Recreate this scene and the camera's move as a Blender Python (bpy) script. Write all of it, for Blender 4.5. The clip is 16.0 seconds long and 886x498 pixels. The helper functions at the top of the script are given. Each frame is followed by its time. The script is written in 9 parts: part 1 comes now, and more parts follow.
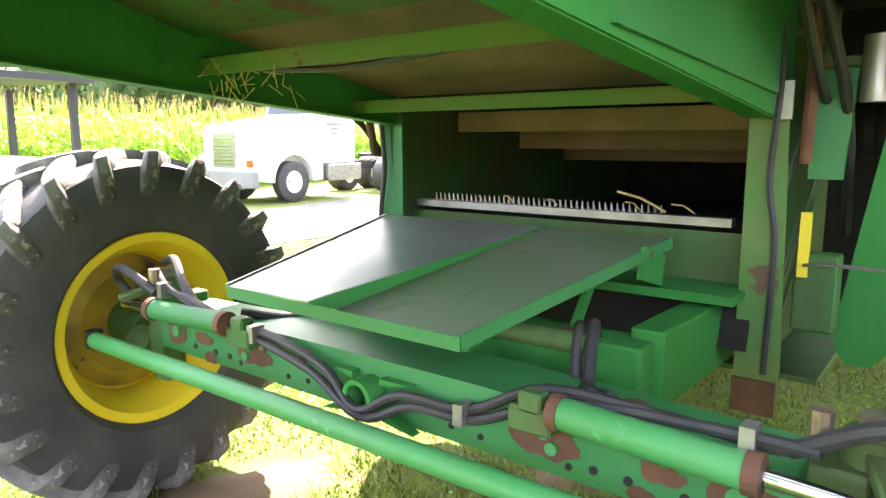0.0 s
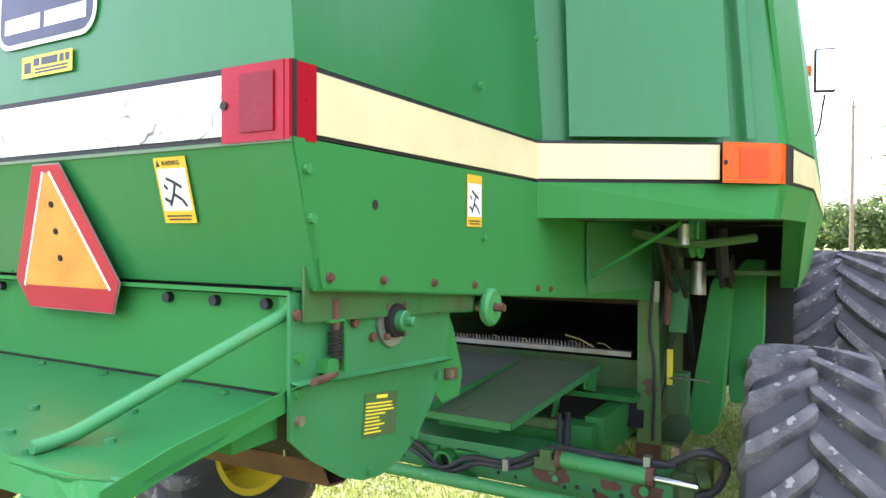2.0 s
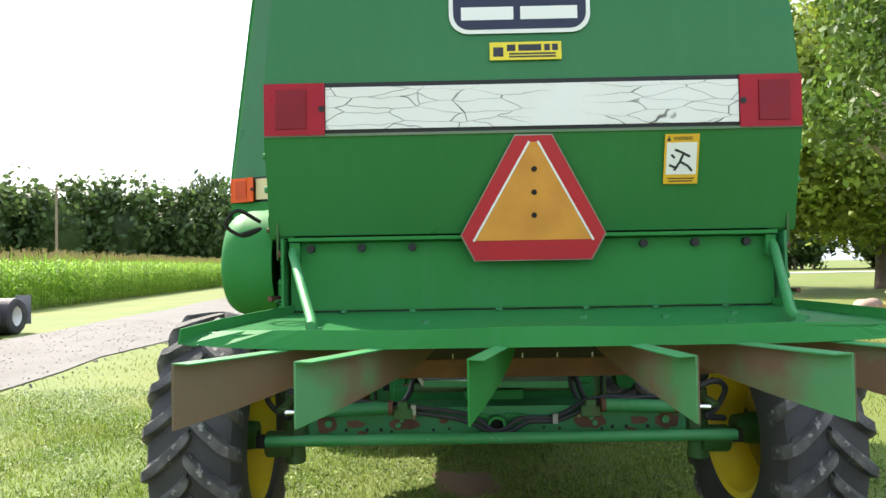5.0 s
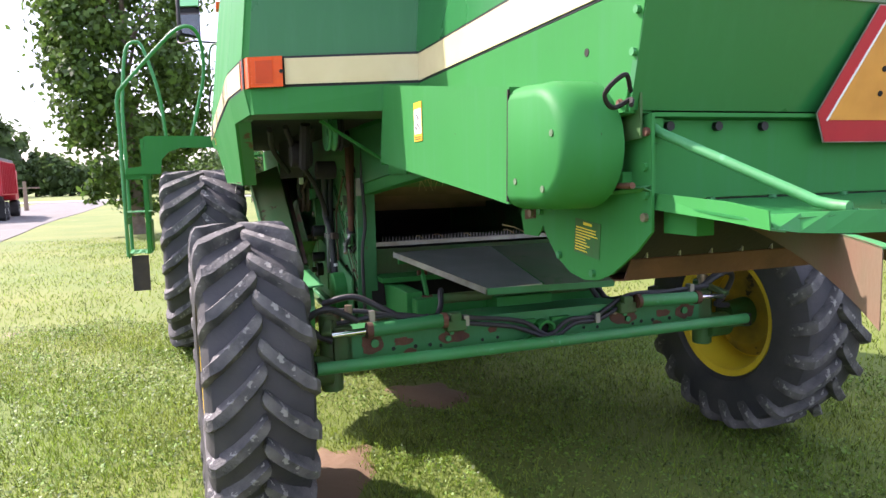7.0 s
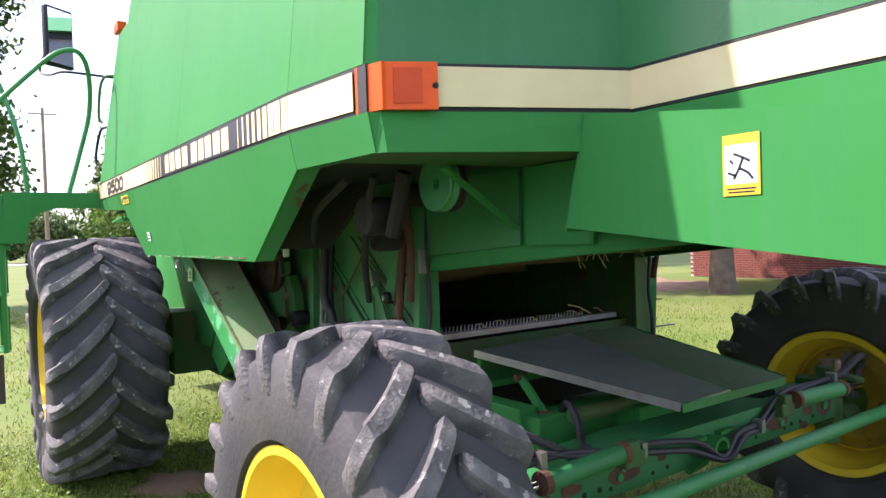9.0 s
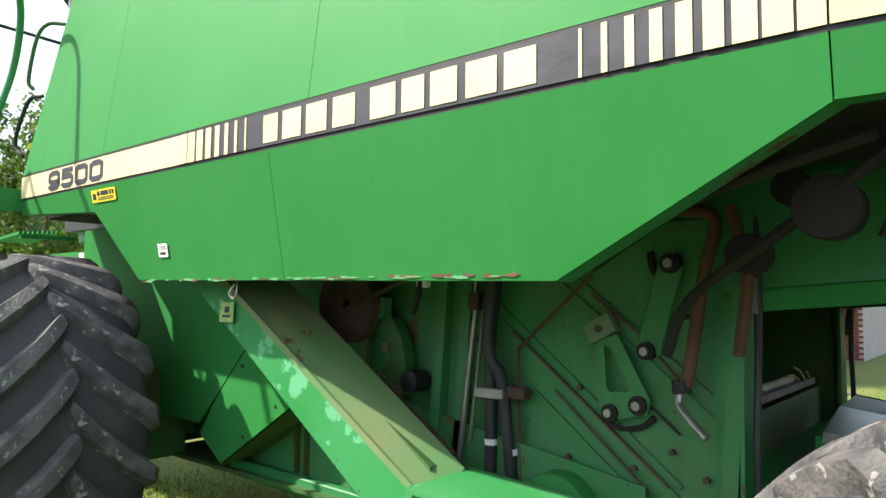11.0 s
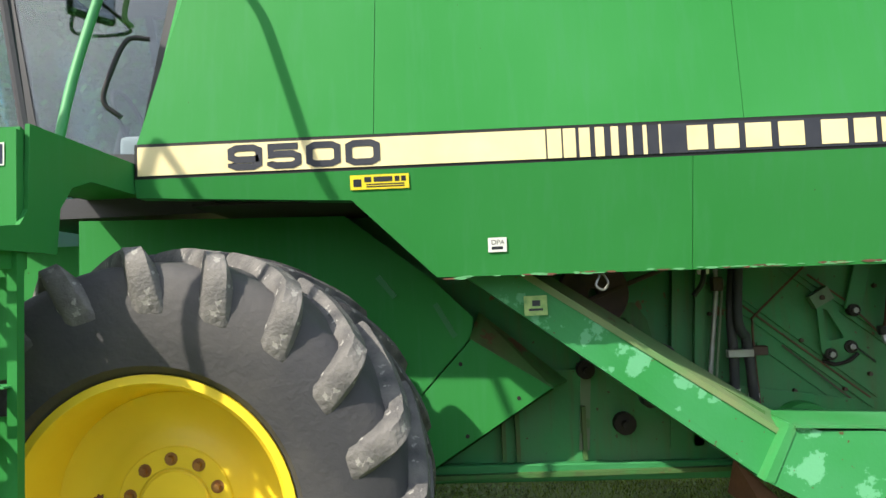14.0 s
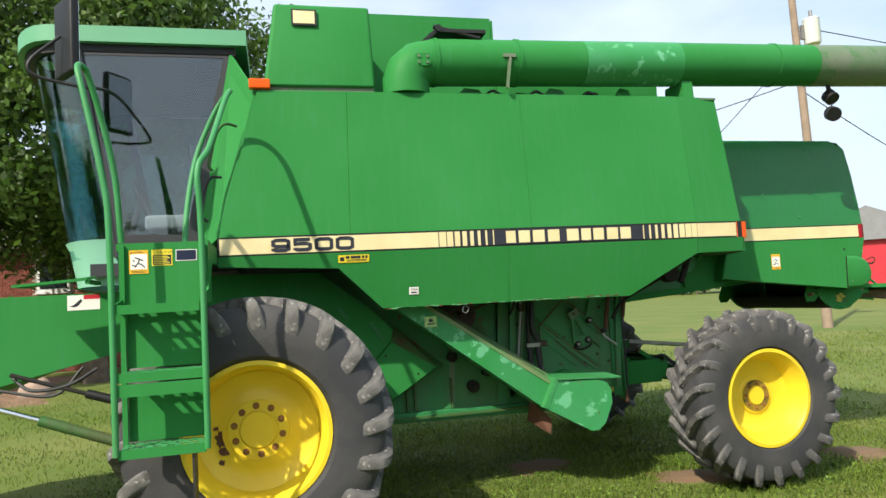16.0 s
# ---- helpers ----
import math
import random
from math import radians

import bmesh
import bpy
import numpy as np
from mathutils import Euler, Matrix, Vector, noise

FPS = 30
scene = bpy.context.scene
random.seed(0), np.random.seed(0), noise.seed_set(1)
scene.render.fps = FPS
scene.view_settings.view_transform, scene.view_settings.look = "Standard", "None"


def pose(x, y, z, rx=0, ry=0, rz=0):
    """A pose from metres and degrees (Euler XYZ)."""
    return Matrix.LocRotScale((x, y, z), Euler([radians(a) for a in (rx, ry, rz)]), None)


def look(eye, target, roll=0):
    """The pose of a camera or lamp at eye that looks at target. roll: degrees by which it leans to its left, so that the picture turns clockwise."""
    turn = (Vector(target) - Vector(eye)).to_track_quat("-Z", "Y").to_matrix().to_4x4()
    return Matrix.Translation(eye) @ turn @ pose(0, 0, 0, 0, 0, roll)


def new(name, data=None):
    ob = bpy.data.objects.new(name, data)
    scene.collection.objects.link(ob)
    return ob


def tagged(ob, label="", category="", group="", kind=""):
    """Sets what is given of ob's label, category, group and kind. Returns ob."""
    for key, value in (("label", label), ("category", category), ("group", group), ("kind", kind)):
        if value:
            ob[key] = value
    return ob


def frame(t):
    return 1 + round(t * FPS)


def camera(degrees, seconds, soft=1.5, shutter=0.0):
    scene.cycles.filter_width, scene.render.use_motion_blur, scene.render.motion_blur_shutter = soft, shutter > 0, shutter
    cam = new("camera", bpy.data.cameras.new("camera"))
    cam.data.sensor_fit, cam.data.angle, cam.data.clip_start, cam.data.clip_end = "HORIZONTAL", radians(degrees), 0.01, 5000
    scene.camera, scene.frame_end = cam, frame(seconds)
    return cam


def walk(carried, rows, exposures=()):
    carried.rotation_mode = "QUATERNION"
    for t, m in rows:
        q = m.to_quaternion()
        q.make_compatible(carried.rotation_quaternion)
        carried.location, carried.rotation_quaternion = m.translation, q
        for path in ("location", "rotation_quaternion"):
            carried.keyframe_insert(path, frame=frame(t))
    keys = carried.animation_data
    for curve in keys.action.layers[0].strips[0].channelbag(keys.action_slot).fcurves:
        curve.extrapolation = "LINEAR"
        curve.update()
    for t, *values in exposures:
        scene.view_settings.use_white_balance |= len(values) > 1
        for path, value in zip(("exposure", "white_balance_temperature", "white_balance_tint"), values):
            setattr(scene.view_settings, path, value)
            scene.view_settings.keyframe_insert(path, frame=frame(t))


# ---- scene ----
cam = camera(65.5, 16.0)
PATH = [
    (0, (1.267, 0.679, 1.512), (0.056, 2.241, 1.203), 0.0),
    (0.5, (1.203, 0.310, 1.606), (0.110, 1.958, 1.323), 0.0),
    (1, (1.343, -0.107, 1.76), (0.278, 1.573, 1.548), 0.8),
    (1.5, (1.506, -0.555, 1.849), (0.496, 1.169, 1.758), 0.3),
    (2, (1.645, -0.991, 1.931), (0.664, 0.751, 1.894), 0.2),
    (2.5, (1.635, -1.421, 1.911), (0.704, 0.349, 1.882), 0.1),
    (3, (1.425, -1.777, 1.802), (0.589, 0.039, 1.749), 0.2),
    (3.5, (1.037, -1.891, 1.654), (0.356, -0.011, 1.6), 0.2),
    (4, (0.637, -1.886, 1.678), (0.168, 0.058, 1.632), -0.2),
    (4.5, (0.219, -1.978, 1.745), (-0.025, 0.007, 1.752), -0.3),
    (5, (-0.23, -1.964, 1.734), (-0.259, 0.035, 1.782), -1.0),
    (7.5, (-2.025, -1.076, 1.674), (-1.233, 0.745, 1.438), -1.2),
    (8, (-2.206, -0.682, 1.692), (-1.299, 1.09, 1.499), -1.4),
    (8.5, (-2.381, -0.214, 1.762), (-1.360, 1.502, 1.658), -2.1),
    (11, (-3.003, 2.299, 1.613), (-1.465, 3.57, 1.754), 0.6),
    (11.5, (-3.151, 2.837, 1.635), (-1.544, 4.023, 1.741), 0.3),
    (12, (-3.341, 3.322, 1.644), (-1.64, 4.368, 1.757), 0.2),
    (12.5, (-3.515, 3.855, 1.624), (-1.696, 4.677, 1.754), 0.2),
    (13, (-3.731, 4.348, 1.586), (-1.815, 4.898, 1.748), -0.2),
    (13.5, (-4.026, 4.745, 1.675), (-2.049, 5.026, 1.784), -1.2),
    (14, (-4.304, 5.215, 1.628), (-2.308, 5.255, 1.745), -2.3),
    (14.5, (-4.799, 5.62, 1.651), (-2.81, 5.45, 1.781), -3.3),
    (15, (-5.421, 5.813, 1.695), (-3.452, 5.482, 1.821), -3.6),
    (15.5, (-6.148, 5.964, 1.733), (-4.198, 5.536, 1.86), -3.4),
    (16, (-6.821, 6.096, 1.729), (-4.883, 5.621, 1.871), -3.3),
]
walk(cam, [(t, look(eye, target, roll)) for t, eye, target, roll in PATH], exposures=[(0, 3.55, 7000, 20), (0.5, 3.5, 6650, 23), (1, 3.4, 6150, 29), (1.5, 3.3, 6500, 35), (2, 2.7, 6300, 26), (2.5, 2.18, 6250, 21), (3, 1.74, 6350, 15), (3.5, 1.57, 6450, 12), (4.2, 1.57, 6550, 13), (5, 1.53, 6550, 12),
    (7.5, 1.7, 6150, 32), (8.5, 1.62, 6100, 31), (11, 1.33, 6450, 11), (12.5, 1.2, 6500, 9), (14, 1.06, 6500, 10), (15, 0.92, 6500, 8), (16, 0.62, 6500, 8)])


# ---- light ----
SUN = Vector((-1.0, 1.15, 1.45)).normalized()
lamp = bpy.data.lights.new("sun", "SUN")
lamp.energy, lamp.angle, lamp.color = 4.2, radians(0.8), (1.0, 0.93, 0.80)
new("sun", lamp).matrix_world = look(SUN * 60, (0, 0, 0))

world = bpy.data.worlds.new("world")
scene.world = world
world.use_nodes = True
wn, wl = world.node_tree.nodes, world.node_tree.links
wn.clear()
sky = wn.new("ShaderNodeTexSky")
sky.sky_type, sky.sun_disc = "NISHITA", False
sky.sun_elevation, sky.sun_rotation = math.asin(SUN.z), math.atan2(SUN.x, SUN.y)
sky.dust_density, sky.air_density = 3.0, 1.2
coord = wn.new("ShaderNodeTexCoord")
mapping = wn.new("ShaderNodeMapping")
mapping.inputs["Scale"].default_value = (1.0, 1.0, 2.6)
cloud = wn.new("ShaderNodeTexNoise")
cloud.inputs["Scale"].default_value, cloud.inputs["Detail"].default_value = 2.2, 7.0
ramp = wn.new("ShaderNodeValToRGB")
ramp.color_ramp.elements[0].position, ramp.color_ramp.elements[0].color = 0.38, (0.40, 0.40, 0.40, 1)
ramp.color_ramp.elements[1].position, ramp.color_ramp.elements[1].color = 0.62, (0.95, 0.95, 0.95, 1)
veil = wn.new("ShaderNodeMixRGB")
veil.inputs["Color2"].default_value = (4.0, 4.55, 5.45, 1)
back = wn.new("ShaderNodeBackground")
back.inputs["Strength"].default_value = 0.147
world_out = wn.new("ShaderNodeOutputWorld")
wl.new(coord.outputs["Generated"], mapping.inputs["Vector"])
wl.new(mapping.outputs["Vector"], cloud.inputs["Vector"])
wl.new(cloud.outputs["Fac"], ramp.inputs["Fac"])
wl.new(ramp.outputs["Color"], veil.inputs["Fac"])
wl.new(sky.outputs["Color"], veil.inputs["Color1"])
wl.new(veil.outputs["Color"], back.inputs["Color"])
wl.new(back.outputs["Background"], world_out.inputs["Surface"])


# ---- materials ----
def surface(name, base, rough=0.5, metal=0.0, second=None, amount=0.35, scale=2.0, spots=None, spot_cut=0.62, spot_scale=6.0,
            bump=0.15, bump_scale=60.0, coat=0.0, by_object=0.0, by_island=0.0, alpha_rough=0.15, shine=0.4, wave=0.0, specks=None, streak=None):
    """A painted, worn or natural surface: base colour with a second tone at a large scale, optional spots, fine relief."""
    m = bpy.data.materials.new(name)
    m.use_nodes = True
    n, l = m.node_tree.nodes, m.node_tree.links
    b = n["Principled BSDF"]
    tc = n.new("ShaderNodeTexCoord")
    big = n.new("ShaderNodeTexNoise")
    big.inputs["Scale"].default_value, big.inputs["Detail"].default_value = scale, 8.0
    l.new(tc.outputs["Object"], big.inputs["Vector"])
    second = second or tuple(c * 0.7 for c in base)
    mix = n.new("ShaderNodeMixRGB")
    mix.inputs["Color1"].default_value, mix.inputs["Color2"].default_value = (*base, 1), (*second, 1)
    r = n.new("ShaderNodeMapRange")
    r.inputs["From Min"].default_value, r.inputs["From Max"].default_value = 0.35, 0.7
    r.inputs["To Max"].default_value = amount
    l.new(big.outputs["Fac"], r.inputs["Value"])
    l.new(r.outputs["Result"], mix.inputs["Fac"])
    colour = mix.outputs["Color"]
    if spots:
        sp = n.new("ShaderNodeTexNoise")
        sp.inputs["Scale"].default_value, sp.inputs["Detail"].default_value, sp.inputs["Roughness"].default_value = spot_scale, 9.0, 0.62
        l.new(tc.outputs["Object"], sp.inputs["Vector"])
        cut = n.new("ShaderNodeMapRange")
        cut.inputs["From Min"].default_value, cut.inputs["From Max"].default_value = spot_cut, spot_cut + 0.025
        l.new(sp.outputs["Fac"], cut.inputs["Value"])
        over = n.new("ShaderNodeMixRGB")
        over.inputs["Color2"].default_value = (*spots, 1)
        l.new(cut.outputs["Result"], over.inputs["Fac"])
        l.new(colour, over.inputs["Color1"])
        colour = over.outputs["Color"]
    if streak:
        run = n.new("ShaderNodeMapping")
        run.inputs["Scale"].default_value = (9.0, 9.0, 0.8)
        l.new(tc.outputs["Object"], run.inputs["Vector"])
        st = n.new("ShaderNodeTexNoise")
        st.inputs["Scale"].default_value, st.inputs["Detail"].default_value, st.inputs["Roughness"].default_value = 2.2, 6.0, 0.6
        l.new(run.outputs["Vector"], st.inputs["Vector"])
        sr = n.new("ShaderNodeMapRange")
        sr.inputs["From Min"].default_value, sr.inputs["From Max"].default_value, sr.inputs["To Max"].default_value = 0.5, 0.8, streak[3]
        l.new(st.outputs["Fac"], sr.inputs["Value"])
        sm = n.new("ShaderNodeMixRGB")
        sm.inputs["Color2"].default_value = (*streak[:3], 1)
        l.new(sr.outputs["Result"], sm.inputs["Fac"])
        l.new(colour, sm.inputs["Color1"])
        colour = sm.outputs["Color"]
    if specks:
        dots = n.new("ShaderNodeTexNoise")
        dots.inputs["Scale"].default_value, dots.inputs["Detail"].default_value = 34.0, 2.0
        l.new(tc.outputs["Object"], dots.inputs["Vector"])
        dr = n.new("ShaderNodeMapRange")
        dr.inputs["From Min"].default_value, dr.inputs["From Max"].default_value = specks[3], specks[3] + 0.02
        l.new(dots.outputs["Fac"], dr.inputs["Value"])
        dm = n.new("ShaderNodeMixRGB")
        dm.inputs["Color2"].default_value = (*specks[:3], 1)
        l.new(dr.outputs["Result"], dm.inputs["Fac"])
        l.new(colour, dm.inputs["Color1"])
        colour = dm.outputs["Color"]
    if by_object or by_island:
        info = n.new("ShaderNodeObjectInfo") if by_object else n.new("ShaderNodeNewGeometry")
        span = n.new("ShaderNodeMapRange")
        k = by_object or by_island
        span.inputs["To Min"].default_value, span.inputs["To Max"].default_value = 1 - k, 1 + k
        l.new(info.outputs["Random"] if by_object else info.outputs["Random Per Island"], span.inputs["Value"])
        hsv = n.new("ShaderNodeHueSaturation")
        l.new(span.outputs["Result"], hsv.inputs["Value"])
        l.new(colour, hsv.inputs["Color"])
        colour = hsv.outputs["Color"]
    l.new(colour, b.inputs["Base Color"])
    fine = n.new("ShaderNodeTexNoise")
    fine.inputs["Scale"].default_value, fine.inputs["Detail"].default_value = bump_scale, 5.0
    l.new(tc.outputs["Object"], fine.inputs["Vector"])
    rr = n.new("ShaderNodeMapRange")
    rr.inputs["To Min"].default_value, rr.inputs["To Max"].default_value = max(0.03, rough - alpha_rough), min(1, rough + alpha_rough)
    l.new(big.outputs["Fac"], rr.inputs["Value"])
    l.new(rr.outputs["Result"], b.inputs["Roughness"])
    if bump:
        bp = n.new("ShaderNodeBump")
        bp.inputs["Strength"].default_value, bp.inputs["Distance"].default_value = bump, 0.01
        l.new(fine.outputs["Fac"], bp.inputs["Height"])
        if wave:
            slow = n.new("ShaderNodeTexNoise")
            slow.inputs["Scale"].default_value, slow.inputs["Detail"].default_value = 2.6, 1.0
            l.new(tc.outputs["Object"], slow.inputs["Vector"])
            bw = n.new("ShaderNodeBump")
            bw.inputs["Strength"].default_value, bw.inputs["Distance"].default_value = wave, 0.05
            l.new(slow.outputs["Fac"], bw.inputs["Height"])
            l.new(bw.outputs["Normal"], bp.inputs["Normal"])
        l.new(bp.outputs["Normal"], b.inputs["Normal"])
    b.inputs["Metallic"].default_value, b.inputs["Specular IOR Level"].default_value = metal, shine
    b.inputs["Coat Weight"].default_value, b.inputs["Coat Roughness"].default_value = coat, 0.12
    return m


GREEN = (0.026, 0.186, 0.040)
M = {}
M["green"] = surface("green_paint", GREEN, 0.52, second=(0.038, 0.215, 0.058), amount=0.6, scale=1.1, bump=0.03, bump_scale=25, coat=0.0, shine=0.09, wave=0.12,
                     specks=(0.04, 0.08, 0.02, 0.79), streak=(0.05, 0.21, 0.085, 0.4))
M["green_hood"] = surface("green_hood_paint", (0.015, 0.148, 0.036), 0.30, second=(0.022, 0.175, 0.050), amount=0.5, scale=1.6, bump=0.03, bump_scale=18, coat=0.0, shine=0.36, wave=0.14,
                          specks=(0.05, 0.04, 0.02, 0.78), streak=(0.035, 0.19, 0.065, 0.4), alpha_rough=0.1)
M["green_worn"] = surface("worn_green_paint", (0.022, 0.16, 0.045), 0.5, second=(0.04, 0.23, 0.085), amount=0.6, scale=3.0,
                          spots=(0.1, 0.04, 0.022), spot_cut=0.665, spot_scale=5.0, bump=0.12, bump_scale=50)
M["green_faded"] = surface("faded_green_paint", (0.030, 0.215, 0.055), 0.5, second=(0.060, 0.27, 0.105), amount=0.75, scale=2.2,
                           spots=(0.085, 0.31, 0.145), spot_cut=0.645, spot_scale=8.0, bump=0.1, bump_scale=60, streak=(0.09, 0.15, 0.06, 0.4))
M["green_peeling"] = surface("peeling_green_paint", (0.028, 0.23, 0.058), 0.5, second=(0.055, 0.27, 0.11), amount=0.7, scale=2.2,
                             spots=(0.12, 0.39, 0.20), spot_cut=0.57, spot_scale=6.0, bump=0.1, bump_scale=60, specks=(0.10, 0.07, 0.03, 0.72))
# Dirt over green; the dark tone also stands for shade on the shield folds.
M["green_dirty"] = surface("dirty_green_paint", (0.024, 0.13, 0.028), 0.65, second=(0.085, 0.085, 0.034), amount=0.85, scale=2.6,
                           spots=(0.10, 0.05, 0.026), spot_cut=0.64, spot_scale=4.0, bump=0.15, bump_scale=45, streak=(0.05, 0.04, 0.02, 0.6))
M["green_dull"] = surface("dull_dusty_green", (0.085, 0.165, 0.075), 0.5, second=(0.17, 0.185, 0.13), amount=0.9, scale=3.4, spots=(0.075, 0.16, 0.06), spot_cut=0.6, spot_scale=7.0, bump=0.12, bump_scale=40)
M["green_dusty"] = surface("dusty_olive_green", (0.060, 0.19, 0.040), 0.6, second=(0.15, 0.17, 0.065), amount=0.85, scale=3.0, spots=(0.12, 0.07, 0.035), spot_cut=0.66, spot_scale=5.0, bump=0.12, bump_scale=45)
M["dust"] = surface("dusty_brown_sheet", (0.24, 0.16, 0.08), 0.85, second=(0.08, 0.085, 0.03), amount=0.7, scale=3.0, bump=0.2, bump_scale=40)
M["rust_dark"] = surface("greasy_dark_rust", (0.075, 0.04, 0.028), 0.7, second=(0.03, 0.025, 0.02), amount=0.8, scale=9.0, bump=0.25, bump_scale=60)
M["rust"] = surface("rusty_steel", (0.13, 0.055, 0.03), 0.8, second=(0.06, 0.03, 0.02), amount=0.8, scale=7.0, bump=0.3, bump_scale=60)
M["brown"] = surface("brown_worn_sheet", (0.17, 0.085, 0.055), 0.6, second=(0.10, 0.11, 0.06), amount=0.75, scale=3.5, bump=0.1)
M["cover_worn"] = surface("worn_olive_cover", (0.10, 0.22, 0.08), 0.6, second=(0.23, 0.22, 0.11), amount=0.9, scale=2.2, spots=(0.12, 0.05, 0.028), spot_cut=0.63, spot_scale=5.0, bump=0.15)
# Pale metallic tone that stands for sky reflected in the pan plate.
M["plate_sheen"] = surface("pale_sheen_plate", (0.34, 0.40, 0.36), 0.34, 0.6, second=(0.2, 0.28, 0.22), amount=0.7, scale=3.0, bump=0.06, bump_scale=30)
M["green_wall"] = surface("green_inner_wall_paint", (0.030, 0.20, 0.062), 0.55, second=(0.075, 0.165, 0.075), amount=0.8, scale=2.4, spots=(0.13, 0.065, 0.035), spot_cut=0.655, spot_scale=5.0, bump=0.12, bump_scale=40, shine=0.3, specks=(0.06, 0.04, 0.02, 0.72), streak=(0.10, 0.07, 0.035, 0.5))
# Browned yellow: grime on the hub ring, shade on the disc's inner face.
M["yellow_grimy_shaded"] = surface("grimy_and_shaded_yellow", (0.42, 0.27, 0.02), 0.6, second=(0.10, 0.07, 0.025), amount=0.9, scale=5.0, spots=(0.05, 0.035, 0.02), spot_cut=0.6, spot_scale=7.0, bump=0.12)
M["seat_cloth"] = surface("pale_grey_upholstery", (0.36, 0.36, 0.37), 0.9, second=(0.28, 0.28, 0.29), amount=0.5, scale=6.0, bump=0.2)
M["chip_pale"] = surface("pale_chipped_paint", (0.09, 0.30, 0.12), 0.6, amount=0.5, scale=20, bump=0.1)
M["black"] = surface("black_paint", (0.009, 0.009, 0.010), 0.55, second=(0.022, 0.02, 0.018), amount=0.5, bump=0.08)
# Near-black steel, which also stands for deep shade in cavities and bays.
M["dark"] = surface("dark_steel_and_shade", (0.010, 0.009, 0.008), 0.85, second=(0.026, 0.02, 0.015), amount=0.8, scale=5, bump=0.2)
M["rubber_hose"] = surface("black_rubber_hose", (0.02, 0.021, 0.024), 0.55, second=(0.06, 0.055, 0.05), amount=0.5, scale=9, bump=0.1)
M["steel"] = surface("grey_steel", (0.35, 0.35, 0.34), 0.42, 0.8, second=(0.2, 0.17, 0.14), amount=0.6, scale=12, bump=0.1)
M["chrome"] = surface("chrome_rod", (0.75, 0.75, 0.76), 0.14, 1.0, amount=0.1, bump=0.02, alpha_rough=0.05)
M["bolt"] = surface("zinc_bolt", (0.33, 0.28, 0.2), 0.45, 0.7, second=(0.14, 0.07, 0.04), amount=0.7, scale=25, bump=0.1)
M["nut"] = surface("rusty_nut", (0.22, 0.09, 0.035), 0.7, 0.2, second=(0.35, 0.2, 0.04), amount=0.6, scale=20, bump=0.2)
M["cream"] = surface("cream_decal", (0.72, 0.61, 0.34), 0.42, second=(0.60, 0.48, 0.24), amount=0.6, scale=5.0, bump=0.06, bump_scale=14)
M["ink"] = surface("black_decal", (0.016, 0.018, 0.026), 0.4, second=(0.05, 0.05, 0.06), amount=0.4, scale=9, bump=0.05)
M["yellow"] = surface("yellow_rim_paint", (0.80, 0.585, 0.03), 0.42, second=(0.68, 0.46, 0.02), amount=0.6, scale=3.0,
                      spots=(0.08, 0.035, 0.015), spot_cut=0.74, spot_scale=7.0, bump=0.05, coat=0.05)
M["rubber"] = surface("tyre_rubber", (0.033, 0.033, 0.037), 0.70, second=(0.082, 0.076, 0.071), amount=0.7, scale=3.5,
                      spots=(0.085, 0.08, 0.078), spot_cut=0.72, spot_scale=14.0, bump=0.3, bump_scale=45)
M["lug"] = surface("tyre_lug_rubber", (0.046, 0.045, 0.047), 0.76, second=(0.16, 0.15, 0.14), amount=1.0, scale=8.0,
                   spots=(0.25, 0.24, 0.22), spot_cut=0.60, spot_scale=22.0, bump=0.6, bump_scale=70)
M["label_white"] = surface("white_label", (0.78, 0.77, 0.72), 0.4, amount=0.15, scale=8, bump=0.02)
M["label_yellow"] = surface("amber_label", (0.75, 0.42, 0.02), 0.45, second=(0.6, 0.35, 0.03), amount=0.5, scale=14, bump=0.02)
M["label_faded"] = surface("faded_label", (0.42, 0.56, 0.20), 0.5, second=(0.10, 0.30, 0.08), amount=0.7, scale=30, bump=0.02)
M["lemon"] = surface("lemon_label", (0.78, 0.62, 0.03), 0.45, second=(0.66, 0.52, 0.05), amount=0.4, scale=14, bump=0.02)
M["navy"] = surface("navy_label", (0.012, 0.016, 0.045), 0.35, amount=0.3, scale=10, bump=0.02)
M["smv_red"] = surface("red_reflective_border", (0.47, 0.018, 0.035), 0.35, second=(0.38, 0.02, 0.03), amount=0.5, scale=12, bump=0.03)
M["smv_orange"] = surface("faded_orange_panel", (0.68, 0.30, 0.045), 0.5, second=(0.5, 0.2, 0.03), amount=0.7, scale=9,
                          spots=(0.2, 0.07, 0.03), spot_cut=0.735, spot_scale=14, bump=0.04)
M["pane_frame"] = surface("black_cab_trim", (0.035, 0.035, 0.04), 0.5, amount=0.3, bump=0.08)
# Paler green of the cab skirt.
M["mint_pale"] = surface("pale_green_plastic", (0.24, 0.50, 0.37), 0.5, second=(0.20, 0.45, 0.32), amount=0.5, scale=3.0, bump=0.04)
# Roof green with the sunlight on it put into the colour.
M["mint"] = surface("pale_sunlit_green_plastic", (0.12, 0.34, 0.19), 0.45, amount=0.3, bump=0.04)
M["white"] = surface("white_truck_paint", (0.8, 0.8, 0.8), 0.3, second=(0.7, 0.7, 0.69), amount=0.4, bump=0.02, coat=0.4)
M["red"] = surface("red_trailer_paint", (0.5, 0.03, 0.045), 0.4, second=(0.4, 0.03, 0.04), amount=0.4, bump=0.04)
